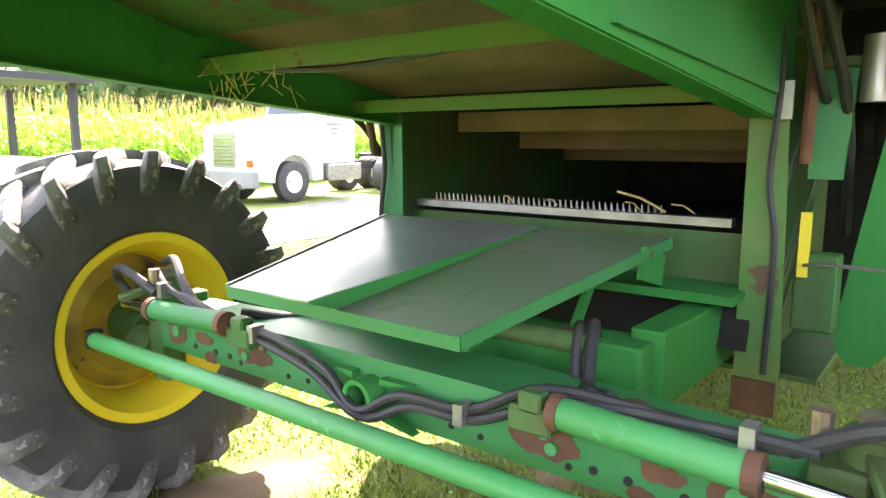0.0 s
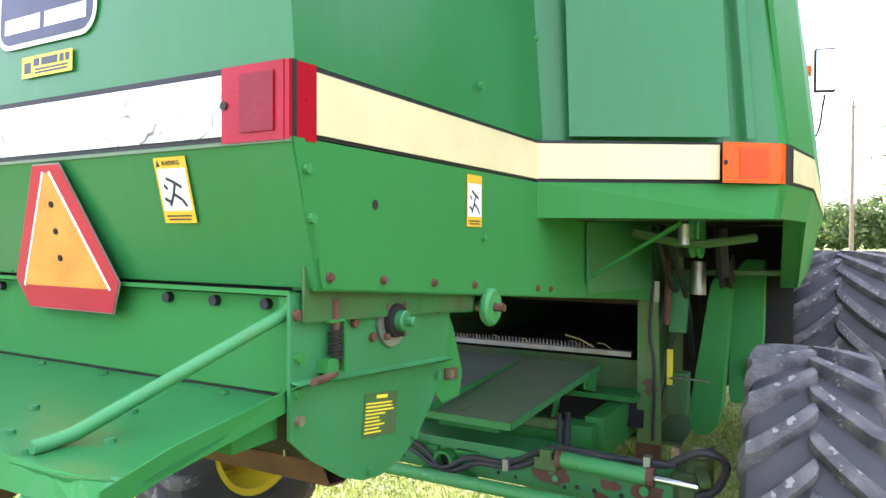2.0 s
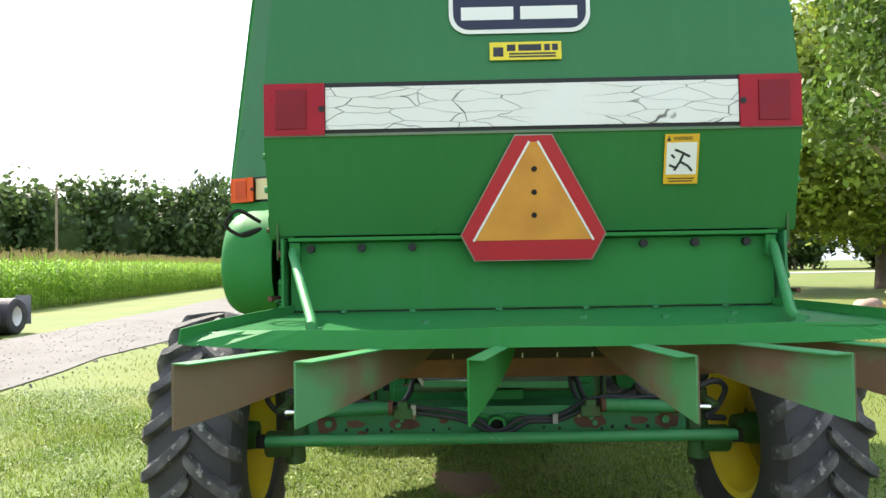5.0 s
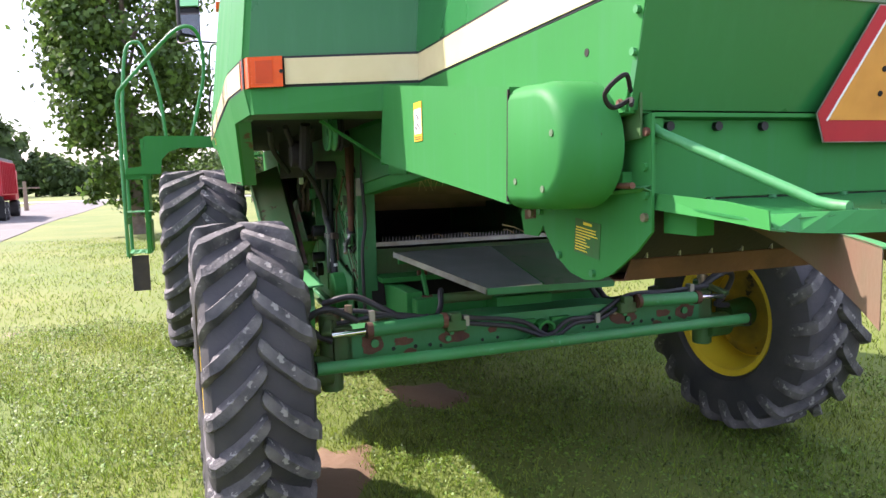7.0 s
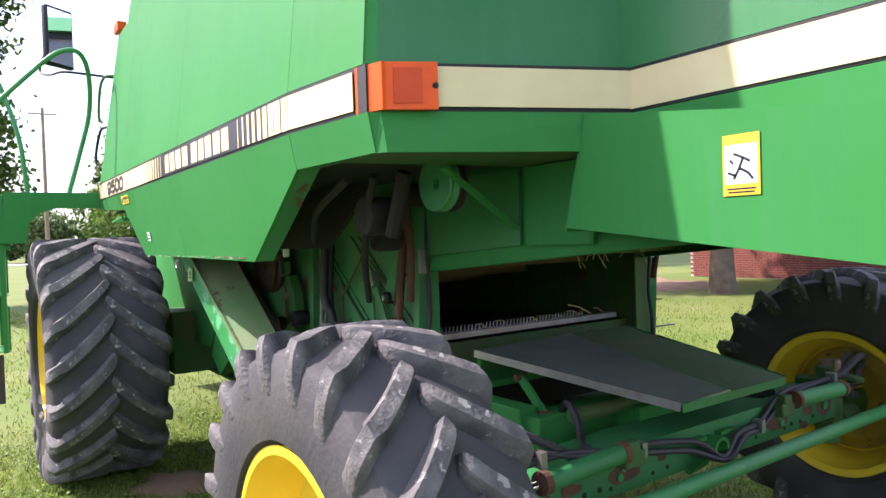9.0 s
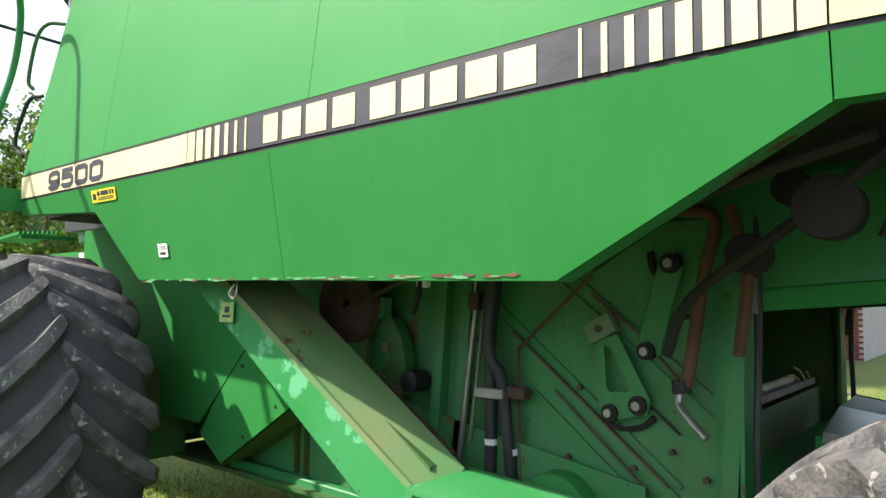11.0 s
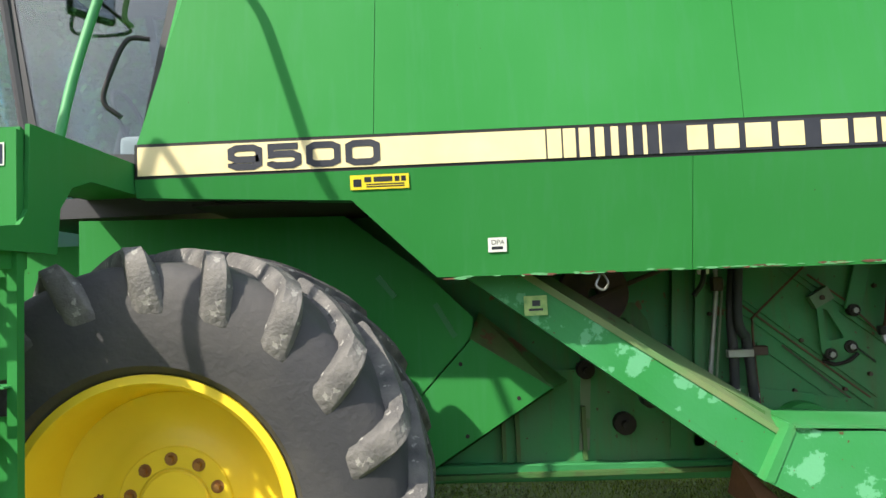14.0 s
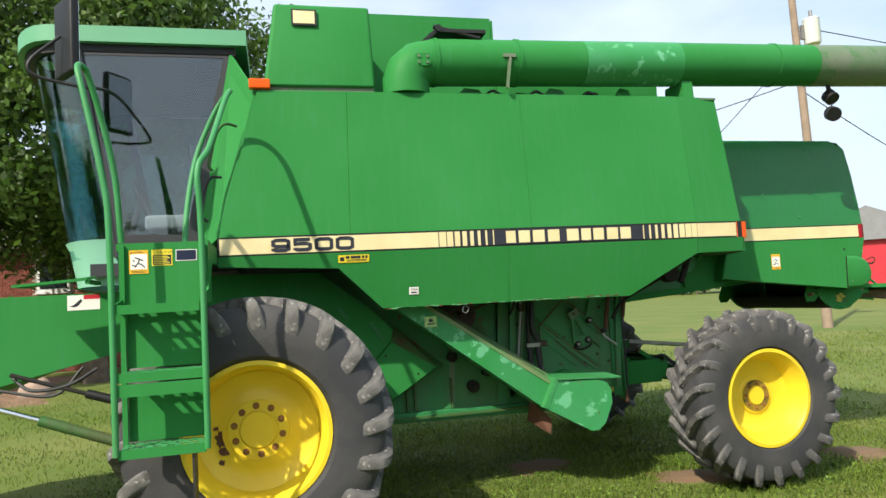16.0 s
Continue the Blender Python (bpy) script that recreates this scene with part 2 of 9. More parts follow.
M["glass_dark"] = surface("tinted_window", (0.02, 0.028, 0.032), 0.06, second=(0.03, 0.04, 0.045), amount=0.4, bump=0, alpha_rough=0.02)
M["bark"] = surface("tree_bark", (0.12, 0.085, 0.06), 0.9, second=(0.22, 0.18, 0.14), amount=0.7, scale=4.0, bump=0.8, bump_scale=18)
M["bark_pale"] = surface("pale_peeling_bark", (0.46, 0.42, 0.36), 0.85, second=(0.2, 0.16, 0.12), amount=0.8, scale=3.0, bump=0.6, bump_scale=14)
M["pole_wood"] = surface("weathered_pole_wood", (0.30, 0.22, 0.16), 0.9, second=(0.2, 0.15, 0.11), amount=0.7, scale=3, bump=0.4, bump_scale=30)
M["stone"] = surface("boulder_stone", (0.38, 0.265, 0.205), 0.9, second=(0.25, 0.21, 0.18), amount=0.7, scale=2.5, bump=0.7, bump_scale=12)
M["mulch"] = surface("bark_mulch", (0.18, 0.1, 0.065), 0.95, second=(0.3, 0.2, 0.13), amount=0.9, scale=4.0, bump=1.0, bump_scale=26)
M["mortar"] = surface("mortar", (0.4, 0.37, 0.33), 0.95, amount=0.3, bump=0.3)
M["brick"] = surface("red_brick", (0.24, 0.07, 0.05), 0.9, second=(0.16, 0.05, 0.04), amount=0.6, scale=6, bump=0.3, by_object=0.3)
M["roof_grey"] = surface("grey_roof", (0.22, 0.22, 0.23), 0.8, amount=0.4, bump=0.2)
M["asphalt"] = surface("pale_road", (0.36, 0.35, 0.33), 0.9, second=(0.3, 0.29, 0.27), amount=0.5, scale=0.6, bump=0.3, bump_scale=20)
M["gravel"] = surface("gravel_drive", (0.14, 0.133, 0.122), 0.95, second=(0.11, 0.102, 0.092), amount=0.6, scale=0.8,
                      spots=(0.15, 0.14, 0.125), spot_cut=0.6, spot_scale=16, bump=1.0, bump_scale=24)
M["stone_bit"] = surface("gravel_stone", (0.19, 0.18, 0.165), 0.95, second=(0.14, 0.13, 0.115), amount=0.6, scale=5, bump=0.2, by_island=0.35)


def leafy(name, base, second, island=0.45, through_light=0.35):
    """Leaves: two tones by place, each leaf its own brightness, some light coming through."""
    m = surface(name, base, 0.55, second=second, amount=0.8, scale=0.9, bump=0, by_island=island)
    n, l = m.node_tree.nodes, m.node_tree.links
    b, out = n["Principled BSDF"], n["Material Output"]
    tr = n.new("ShaderNodeBsdfTranslucent")
    l.new(b.inputs["Base Color"].links[0].from_socket, tr.inputs["Color"])
    mx = n.new("ShaderNodeMixShader")
    mx.inputs["Fac"].default_value = through_light
    l.new(b.outputs["BSDF"], mx.inputs[1])
    l.new(tr.outputs["BSDF"], mx.inputs[2])
    l.new(mx.outputs["Shader"], out.inputs["Surface"])
    return m


M["leaf_dark"] = leafy("dark_leaf", (0.06, 0.12, 0.02), (0.11, 0.18, 0.03), 0.5, 0.4)
M["leaf_mid"] = leafy("mid_leaf", (0.09, 0.165, 0.025), (0.15, 0.23, 0.038), 0.5, 0.4)
M["leaf_bright"] = leafy("bright_leaf", (0.19, 0.27, 0.032), (0.30, 0.35, 0.055), 0.5, 0.45)
M["leaf_far"] = leafy("far_leaf", (0.065, 0.115, 0.032), (0.11, 0.165, 0.045), 0.5, 0.4)
M["corn_leaf"] = leafy("corn_leaf", (0.24, 0.42, 0.05), (0.36, 0.50, 0.09), 0.4, 0.6)
M["tassel"] = surface("corn_tassel", (0.42, 0.33, 0.14), 0.9, amount=0.4, bump=0)
M["grass"] = leafy("grass_blade", (0.118, 0.195, 0.019), (0.195, 0.225, 0.038), 0.7, 0.5)
M["clover"] = leafy("clover_leaf", (0.10, 0.19, 0.022), (0.15, 0.225, 0.034), 0.7, 0.3)


def lens(name, base, rough=0.16):
    m = surface(name, base, 0.3, amount=0.4, scale=14, bump=0.1, bump_scale=90, coat=0.0, alpha_rough=0.08, shine=0.25)
    return m


M["lens_red"] = lens("red_lens", (0.36, 0.004, 0.014))
M["lens_red_deep"] = lens("deep_red_lens", (0.22, 0.003, 0.009))
M["lens_amber_deep"] = lens("deep_amber_lens", (0.62, 0.065, 0.003))
M["lens_amber"] = lens("amber_lens", (0.80, 0.10, 0.004))


def glazing(name, tint, face=0.1):
    m = bpy.data.materials.new(name)
    m.use_nodes = True
    n, l = m.node_tree.nodes, m.node_tree.links
    n.clear()
    out, gl, tr = n.new("ShaderNodeOutputMaterial"), n.new("ShaderNodeBsdfGlossy"), n.new("ShaderNodeBsdfTransparent")
    gl.inputs["Roughness"].default_value = 0.02
    tr.inputs["Color"].default_value = (*tint, 1)
    lw, sq, mx = n.new("ShaderNodeLayerWeight"), n.new("ShaderNodeMath"), n.new("ShaderNodeMixShader")
    lw.inputs["Blend"].default_value = 0.5
    sq.operation = "POWER"
    sq.inputs[1].default_value = 4.0
    amt = n.new("ShaderNodeMapRange")
    amt.inputs["To Min"].default_value, amt.inputs["To Max"].default_value = face, 0.7
    l.new(lw.outputs["Facing"], sq.inputs[0])
    l.new(sq.outputs["Value"], amt.inputs["Value"])
    l.new(amt.outputs["Result"], mx.inputs["Fac"])
    l.new(tr.outputs["BSDF"], mx.inputs[1])
    l.new(gl.outputs["BSDF"], mx.inputs[2])
    l.new(mx.outputs["Shader"], out.inputs["Surface"])
    return m


M["glass"] = glazing("tinted_cab_glass", (0.70, 0.78, 0.80), 0.10)
M["glass_teal"] = glazing("teal_windscreen_glass", (0.66, 0.86, 0.87), 0.07)
M["mirror"] = surface("mirror", (0.8, 0.82, 0.84), 0.03, 1.0, amount=0.02, bump=0, alpha_rough=0.01)


# ---- ground material: lawn with dry patches, dirt and clover at two scales ----
def lawn_material():
    m = surface("lawn", (0.088, 0.133, 0.016), 0.95, second=(0.175, 0.18, 0.048), amount=0.7, scale=0.35,
                spots=(0.20, 0.17, 0.09), spot_cut=0.655, spot_scale=1.1, bump=1.0, bump_scale=14)
    return m


def worn_vane():
    """Green paint scoured to brown steel where the straw strikes first."""
    m = surface("scoured_vane_paint", (0.055, 0.21, 0.075), 0.5, second=(0.09, 0.26, 0.11), amount=0.7, scale=5.0, bump=0.08)
    n, l = m.node_tree.nodes, m.node_tree.links
    b = n["Principled BSDF"]
    tc, sep, nz = n.new("ShaderNodeTexCoord"), n.new("ShaderNodeSeparateXYZ"), n.new("ShaderNodeTexNoise")
    nz.inputs["Scale"].default_value, nz.inputs["Detail"].default_value = 7.0, 6.0
    add = n.new("ShaderNodeMath")
    add.operation = "MULTIPLY_ADD"
    add.inputs[1].default_value = 0.55
    span = n.new("ShaderNodeMapRange")
    span.inputs["From Min"].default_value, span.inputs["From Max"].default_value = -0.31, -0.14
    brown = n.new("ShaderNodeMixRGB")
    brown.inputs["Color2"].default_value = (0.15, 0.085, 0.055, 1)
    l.new(tc.outputs["Object"], sep.inputs["Vector"])
    l.new(tc.outputs["Object"], nz.inputs["Vector"])
    l.new(nz.outputs["Fac"], add.inputs[0])
    l.new(sep.outputs["Y"], add.inputs[2])
    l.new(add.outputs["Value"], span.inputs["Value"])
    l.new(span.outputs["Result"], brown.inputs["Fac"])
    l.new(b.inputs["Base Color"].links[0].from_socket, brown.inputs["Color1"])
    l.new(brown.outputs["Color"], b.inputs["Base Color"])
    return m


M["vane"] = worn_vane()
M["lawn"] = lawn_material()
M["dirt"] = surface("bare_soil", (0.17, 0.105, 0.06), 0.95, second=(0.16, 0.11, 0.065), amount=0.7, scale=3.0, bump=0.8, bump_scale=20)


# ---- mesh helpers ----
def V(*p):
    return Vector(p)


def box(bm, c, s, turn=None):
    m = Matrix.Translation(c) @ (turn or Matrix()) @ Matrix.Diagonal((*s, 1))
    return bmesh.ops.create_cube(bm, size=1.0, matrix=m)["verts"]


def along(a, b, up=(0, 0, 1)):
    """A turn whose y runs from a to b and whose z stays near up."""
    y = (Vector(b) - Vector(a)).normalized()
    x = y.cross(Vector(up))
    x = x.normalized() if x.length > 1e-5 else Vector((1, 0, 0))
    z = x.cross(y)
    return Matrix((x, y, z)).transposed().to_4x4()


def beam(bm, a, b, w, h, up=(0, 0, 1)):
    a, b = Vector(a), Vector(b)
    return box(bm, (a + b) / 2, (w, (b - a).length, h), along(a, b, up))


def rod(bm, a, b, r, seg=12, r2=None):
    a, b = Vector(a), Vector(b)
    turn = (b - a).to_track_quat("Z", "Y").to_matrix().to_4x4()
    m = Matrix.Translation((a + b) / 2) @ turn
    return bmesh.ops.create_cone(bm, cap_ends=True, segments=seg, radius1=r, radius2=r if r2 is None else r2, depth=(b - a).length, matrix=m)["verts"]


def curve(pts, n=6):
    """Points of a smooth line through the given ones."""
    pts = [Vector(p) for p in pts]
    if len(pts) < 3:
        return pts
    ext = [2 * pts[0] - pts[1], *pts, 2 * pts[-1] - pts[-2]]
    out = []
    for i in range(1, len(ext) - 2):
        p0, p1, p2, p3 = ext[i - 1:i + 3]
        for k in range(n):
            t = k / n
            out.append(0.5 * (2 * p1 + (p2 - p0) * t + (2 * p0 - 5 * p1 + 4 * p2 - p3) * t * t + (3 * p1 - p0 - 3 * p2 + p3) * t ** 3))
    return [*out, pts[-1]]


def tube(bm, pts, r, seg=8, r2=None):
    """A round tube along points, closed at its ends."""
    pts = [Vector(p) for p in pts]
    rings, n = [], None
    for i, p in enumerate(pts):
        d = (pts[min(i + 1, len(pts) - 1)] - pts[max(i - 1, 0)]).normalized()
        if n is None:
            n = d.orthogonal().normalized()
        n = (n - d * n.dot(d)).normalized()
        b = d.cross(n)
        k = r if r2 is None else r + (r2 - r) * i / (len(pts) - 1)
        rings.append([bm.verts.new(p + k * (math.cos(a) * n + math.sin(a) * b)) for a in (2 * math.pi * j / seg for j in range(seg))])
    for u, w in zip(rings, rings[1:]):
        for j in range(seg):
            bm.faces.new((u[j], u[(j + 1) % seg], w[(j + 1) % seg], w[j]))
    bm.faces.new(rings[0][::-1])
    bm.faces.new(rings[-1])


def slab(bm, poly, off):
    """A plate: a flat outline pushed out by the vector off."""
    off = Vector(off)
    low = [bm.verts.new(p) for p in poly]
    high = [bm.verts.new(Vector(p) + off) for p in poly]
    n = len(poly)
    bm.faces.new(low[::-1])
    bm.faces.new(high)
    for i in range(n):
        bm.faces.new((low[i], low[(i + 1) % n], high[(i + 1) % n], high[i]))
    return low + high


def sheet(bm, rows, off):
    """A bent sheet: rows of points of equal number, with thickness off."""
    off = Vector(off)
    grids = [[[bm.verts.new(Vector(p) + o) for p in row] for row in rows] for o in (Vector(), off)]
    n, k = len(rows), len(rows[0])
    for g, flip in ((grids[0], 1), (grids[1], 0)):
        for i in range(n - 1):
            for j in range(k - 1):
                f = (g[i][j], g[i][j + 1], g[i + 1][j + 1], g[i + 1][j])
                bm.faces.new(f[::-1] if flip else f)
    rim = [(0, j) for j in range(k)] + [(i, k - 1) for i in range(1, n)] + [(n - 1, j) for j in range(k - 2, -1, -1)] + [(i, 0) for i in range(n - 2, 0, -1)]
    a, b = grids
    for (i, j), (p, q) in zip(rim, rim[1:] + rim[:1]):
        bm.faces.new((a[i][j], a[p][q], b[p][q], b[i][j]))


def lathe(bm, prof, c, seg=48, closed=False):
    """Turns (x, r) points round the x axis through c."""
    c = Vector(c)
    rings = [[bm.verts.new(c + V(x, r * math.cos(a), r * math.sin(a))) for a in (2 * math.pi * j / seg for j in range(seg))] for x, r in prof]
    pairs = list(zip(rings, rings[1:])) + ([(rings[-1], rings[0])] if closed else [])
    for u, w in pairs:
        for j in range(seg):
            bm.faces.new((u[j], u[(j + 1) % seg], w[(j + 1) % seg], w[j]))
    if not closed:
        for ring in (rings[0], rings[-1]):
            if (ring[0].co - ring[seg // 2].co).length > 1e-4:
                bm.faces.new(ring)


def soften(bm, w=0.006, seg=2, angle=35):
    edges = [e for e in bm.edges if len(e.link_faces) == 2 and e.calc_face_angle(0) > radians(angle)]
    bmesh.ops.bevel(bm, geom=edges, offset=w, segments=seg, profile=0.6, affect="EDGES", clamp_overlap=True)
    return bm


def part(name, bm, material, parent=None, label="", smooth=False, recalc=True):
    if recalc:
        bmesh.ops.recalc_face_normals(bm, faces=bm.faces)
    me = bpy.data.meshes.new(name)
    bm.to_mesh(me)
    bm.free()
    me.materials.append(M[material] if isinstance(material, str) else material)
    if smooth:
        me.shade_smooth()
        try:
            me.set_sharp_from_angle(angle=radians(38))
        except AttributeError:
            pass
    ob = new(name, me)
    ob.parent = parent
    if label:
        tagged(ob, label)
    return ob


def thing(name, label, category, group="", at=(0, 0, 0), turn=0):
    ob = new(name)
    ob.empty_display_size = 0.2
    ob.matrix_world = pose(*at, 0, 0, turn)
    return tagged(ob, label, category, group)


def words(name, text, height, m, material, parent, depth=0.0008, stretch=1.0, bold=0.0):
    """Flat lettering as a mesh; m places its lower left corner, x to the right and y up the letters."""
    cu = bpy.data.curves.new(name, "FONT")
    cu.body, cu.size, cu.extrude, cu.offset = text, height / 0.7, depth, bold
    tmp = new("tmp_text", cu)
    bpy.context.view_layer.update()
    me = bpy.data.meshes.new_from_object(tmp.evaluated_get(bpy.context.evaluated_depsgraph_get()))
    bpy.data.objects.remove(tmp)
    me.name = name
    me.transform(m @ Matrix.Diagonal((stretch, 1, 1, 1)))
    me.materials.clear()
    me.materials.append(M[material])
    ob = new(name, me)
    ob.parent = parent
    return ob


def facing(o, right, up):
    """A placing for flat things: origin, and the ways right and up."""
    x, y = Vector(right).normalized(), Vector(up).normalized()
    z = x.cross(y)
    y = z.cross(x)
    m = Matrix((x, y, z)).transposed().to_4x4()
    return Matrix.Translation(o) @ m


def flat(bm, m, x0, y0, x1, y1, z=0.0, t=0.0012):
    """A thin plate on a placing, in its own x and y."""
    slab(bm, [m @ V(x0, y0, z), m @ V(x1, y0, z), m @ V(x1, y1, z), m @ V(x0, y1, z)], (m.to_3x3() @ V(0, 0, 1)) * t)


# ---- ground ----
GROUND = -0.02
bm = bmesh.new()
xs = [-900, -300, -120, -60, -30, -20, -15, -11, -8, -5, -3, -1, 1, 3, 6, 10, 15, 25, 60, 150, 400, 900]
ys = [-900, -300, -120, -60, -30, -15, -8, -4, 0, 2, 4, 6, 8, 11, 15, 20, 30, 45, 70, 130, 300, 900]
grid = [[bm.verts.new((x, y, GROUND + (0.018 * noise.noise(V(x * 0.35, y * 0.35, 0)) if abs(x) < 30 and abs(y) < 40 else 0.0))) for x in xs] for y in ys]
for i in range(len(ys) - 1):
    for j in range(len(xs) - 1):
        bm.faces.new((grid[i][j], grid[i][j + 1], grid[i + 1][j + 1], grid[i + 1][j]))
tagged(part("ground", bm, "lawn", None, smooth=True), "mown green lawn with dry straw-coloured patches", "lawn", kind="structure")


def strip(name, left, right, z, material, label, category):
    """A road laid on the ground between two edges given as points from end to end."""
    b = bmesh.new()
    lo = [[b.verts.new((x, y, z)) for x, y in side] for side in (left, right)]
    lo2 = [[b.verts.new((x, y, z - 0.06)) for x, y in side] for side in (left, right)]
    for i in range(len(left) - 1):
        b.faces.new((lo[0][i], lo[1][i], lo[1][i + 1], lo[0][i + 1]))
        for s in (0, 1):
            b.faces.new((lo[s][i], lo[s][i + 1], lo2[s][i + 1], lo2[s][i]))
    return tagged(part(name, b, material), label, category, kind="structure")


def drive_near(y):
    return -7.0 - 0.045 * (y - 6) + 0.18 * math.sin(y * 0.9)


def drive_far(y):
    return -11.3 - 0.085 * (y - 8) + 0.15 * math.sin(y * 0.7 + 1)


dy = [-60, -30, -15, -8, -4, 0, 2, 4, 6, 8, 10, 12, 14, 16, 18, 21, 24, 28, 33, 40, 50, 65, 84]
strip("road_gravel", [(drive_far(y), y) for y in dy], [(drive_near(y), y) for y in dy], GROUND + 0.022, "gravel",
      "pale gravel farm drive beside the lawn", "drive")
strip("road_far", [(-220, 84), (260, 84)], [(-220, 92), (260, 92)], GROUND + 0.06, "asphalt", "distant pale road behind the lawn", "road")


def patch(name, c, rx, ry, z, material, label, category, seed, turn=0.0):
    """A low uneven patch of soil or mulch."""
    r = random.Random(seed)
    b = bmesh.new()
    mid = b.verts.new((c[0], c[1], z + 0.015))
    rings = []
    for k in (0.55, 1.0):
        ring = []
        for i in range(28):
            a = 2 * math.pi * i / 28
            w = 1 + 0.55 * noise.noise(V(math.cos(a) * 1.9 + seed, math.sin(a) * 1.9, 0.3 * k)) + 0.2 * noise.noise(V(math.cos(a) * 6 + seed, math.sin(a) * 6, k))
            x, y = rx * k * w * math.cos(a), ry * k * w * math.sin(a)
            ring.append(b.verts.new((c[0] + x * math.cos(turn) - y * math.sin(turn), c[1] + x * math.sin(turn) + y * math.cos(turn),
                                     z + (0.01 if k < 1 else -0.03) + 0.004 * r.random())))
        rings.append(ring)
    for i in range(28):
        j = (i + 1) % 28
        b.faces.new((mid, rings[0][i], rings[0][j]))
        b.faces.new((rings[0][i], rings[1][i], rings[1][j], rings[0][j]))
    return tagged(part(name, b, material, smooth=True), label, category, kind="structure")


patch("dirt_patch", (-1.2, 2.35), 0.26, 0.66, GROUND + 0.02, "dirt", "bare brown soil worn into the lawn", "soil", 3, -0.45)
patch("dirt_patch", (-0.15, 3.6), 0.3, 0.45, GROUND + 0.02, "dirt", "bare brown soil worn into the lawn", "soil", 5, 0.4)
patch("dirt_patch", (-1.05, 0.62), 0.36, 0.28, GROUND + 0.02, "dirt", "bare brown soil beside the rear tyre", "soil", 9, 0.5)
patch("dirt_patch", (-1.3, 5.55), 0.30, 0.42, GROUND + 0.02, "dirt", "bare brown soil behind the front tyre", "soil", 13, 0.2)
patch("mulch_bed", (13.8, 15.8), 5.4, 3.8, GROUND + 0.03, "mulch", "brown bark mulch bed round trees and boulders", "mulch bed", 11, 0.7)


# ---- wheels ----
def tyre(R, W, rim_r, n, lug_h, lug_w, parent, seed):
    """An agricultural tyre round the x axis through the origin: carcass with slanted, round-nosed lugs."""
    w, Rb = W / 2, R - lug_h
    S = Rb - rim_r
    half = [(0.76, rim_r + 0.002), (0.83, rim_r + 0.034), (0.875, rim_r + 0.041), (0.897, rim_r + 0.047), (0.955, rim_r + 0.16 * S), (0.99, rim_r + 0.34 * S), (1.0, rim_r + 0.52 * S),
            (0.985, rim_r + 0.68 * S), (0.94, rim_r + 0.84 * S), (0.88, rim_r + 0.93 * S), (0.78, Rb - 0.012), (0.45, Rb - 0.002)]
    prof = [(-x * w, r) for x, r in half] + [(0, Rb)] + [(x * w, r) for x, r in half[::-1]]
    b = bmesh.new()
    lathe(b, prof, (0, 0, 0), 72, closed=True)
    t = part("tyre", b, "rubber", parent, "black tractor tyre with a smooth dusty sidewall", smooth=True)
    cross = ((-1.45, 0.0), (-1.02, 0.80), (-0.80, 1.0), (0.80, 1.0), (1.02, 0.80), (1.45, 0.0))
    r = random.Random(seed)
    for s in (-1, 1):
        shared = []
        for wear in (0.0, 0.003, 0.006):
            b = bmesh.new()
            a0 = 0.0
            rows = []
            for u in (-0.02, 0.0, 0.03, 0.08, 0.25, 0.45, 0.62, 0.78):
                x = s * w * (-0.04 + 1.0 * max(u, 0))
                v = max(u, 0)
                a = a0 + (0.98 * w / R) * (v ** 0.8)
                e = abs(x) / w
                low = Rb - 0.012
                top = R - 0.03 * max(0, e - 0.5) ** 1.5 - wear
                wid = 1.0 + 0.25 * max(0, u - 0.6)
                if u < 0.08:
                    wid = {-0.02: 0.35, 0.0: 0.62, 0.03: 0.88}[u]
                    top -= {-0.02: 0.9, 0.0: 0.15, 0.03: 0.03}[u] * lug_h
                hw = lug_w * wid / 2
                rows.append([b.verts.new((x - s * d * hw * 0.35, (low + (top - low) * q) * math.cos(a + d * hw / R), (low + (top - low) * q) * math.sin(a + d * hw / R))) for d, q in cross])
            # the outer end folds over the shoulder and tapers out on the sidewall
            for u, xt, rt, xb, rb, wid in ((0.88, 0.90, R - 0.010, 0.80, Rb - 0.02, 1.05), (0.955, 0.975, R - 0.034, 0.87, rim_r + 0.92 * S, 1.12), (1.02, 1.02, R - 0.075, 0.93, rim_r + 0.84 * S, 1.2),
                                           (1.08, 1.03, rim_r + 0.80 * S, 0.97, rim_r + 0.72 * S, 1.25), (1.13, 1.015, rim_r + 0.66 * S, 0.985, rim_r + 0.60 * S, 1.3), (1.16, 0.995, rim_r + 0.56 * S, 0.99, rim_r + 0.55 * S, 1.1)):
                a, hw = (0.98 * w / R) * (u ** 0.8), lug_w * wid / 2
                rows.append([b.verts.new((s * w * (xb + (xt - xb) * q), (rb + (rt - rb) * q) * math.cos(a + d * hw / R), (rb + (rt - rb) * q) * math.sin(a + d * hw / R))) for d, q in cross])
            for p, q in zip(rows, rows[1:]):
                for j in range(5):
                    b.faces.new((p[j], p[j + 1], q[j + 1], q[j]))
            b.faces.new(rows[0])
            b.faces.new(rows[-1][::-1])
            bmesh.ops.recalc_face_normals(b, faces=b.faces)
            me = bpy.data.meshes.new("tread_lug")
            b.to_mesh(me)
            b.free()
            me.materials.append(M["lug"])
            me.shade_smooth()
            me.set_sharp_from_angle(angle=radians(38))
            shared.append(me)
        for k in range(n):
            lug = new("tread_lug", shared[r.randrange(3)])
            lug.parent = parent
            lug.matrix_local = pose(0, 0, 0, 360 * (k + (0.5 if s > 0 else 0)) / n + r.uniform(-0.3, 0.3))
    return t


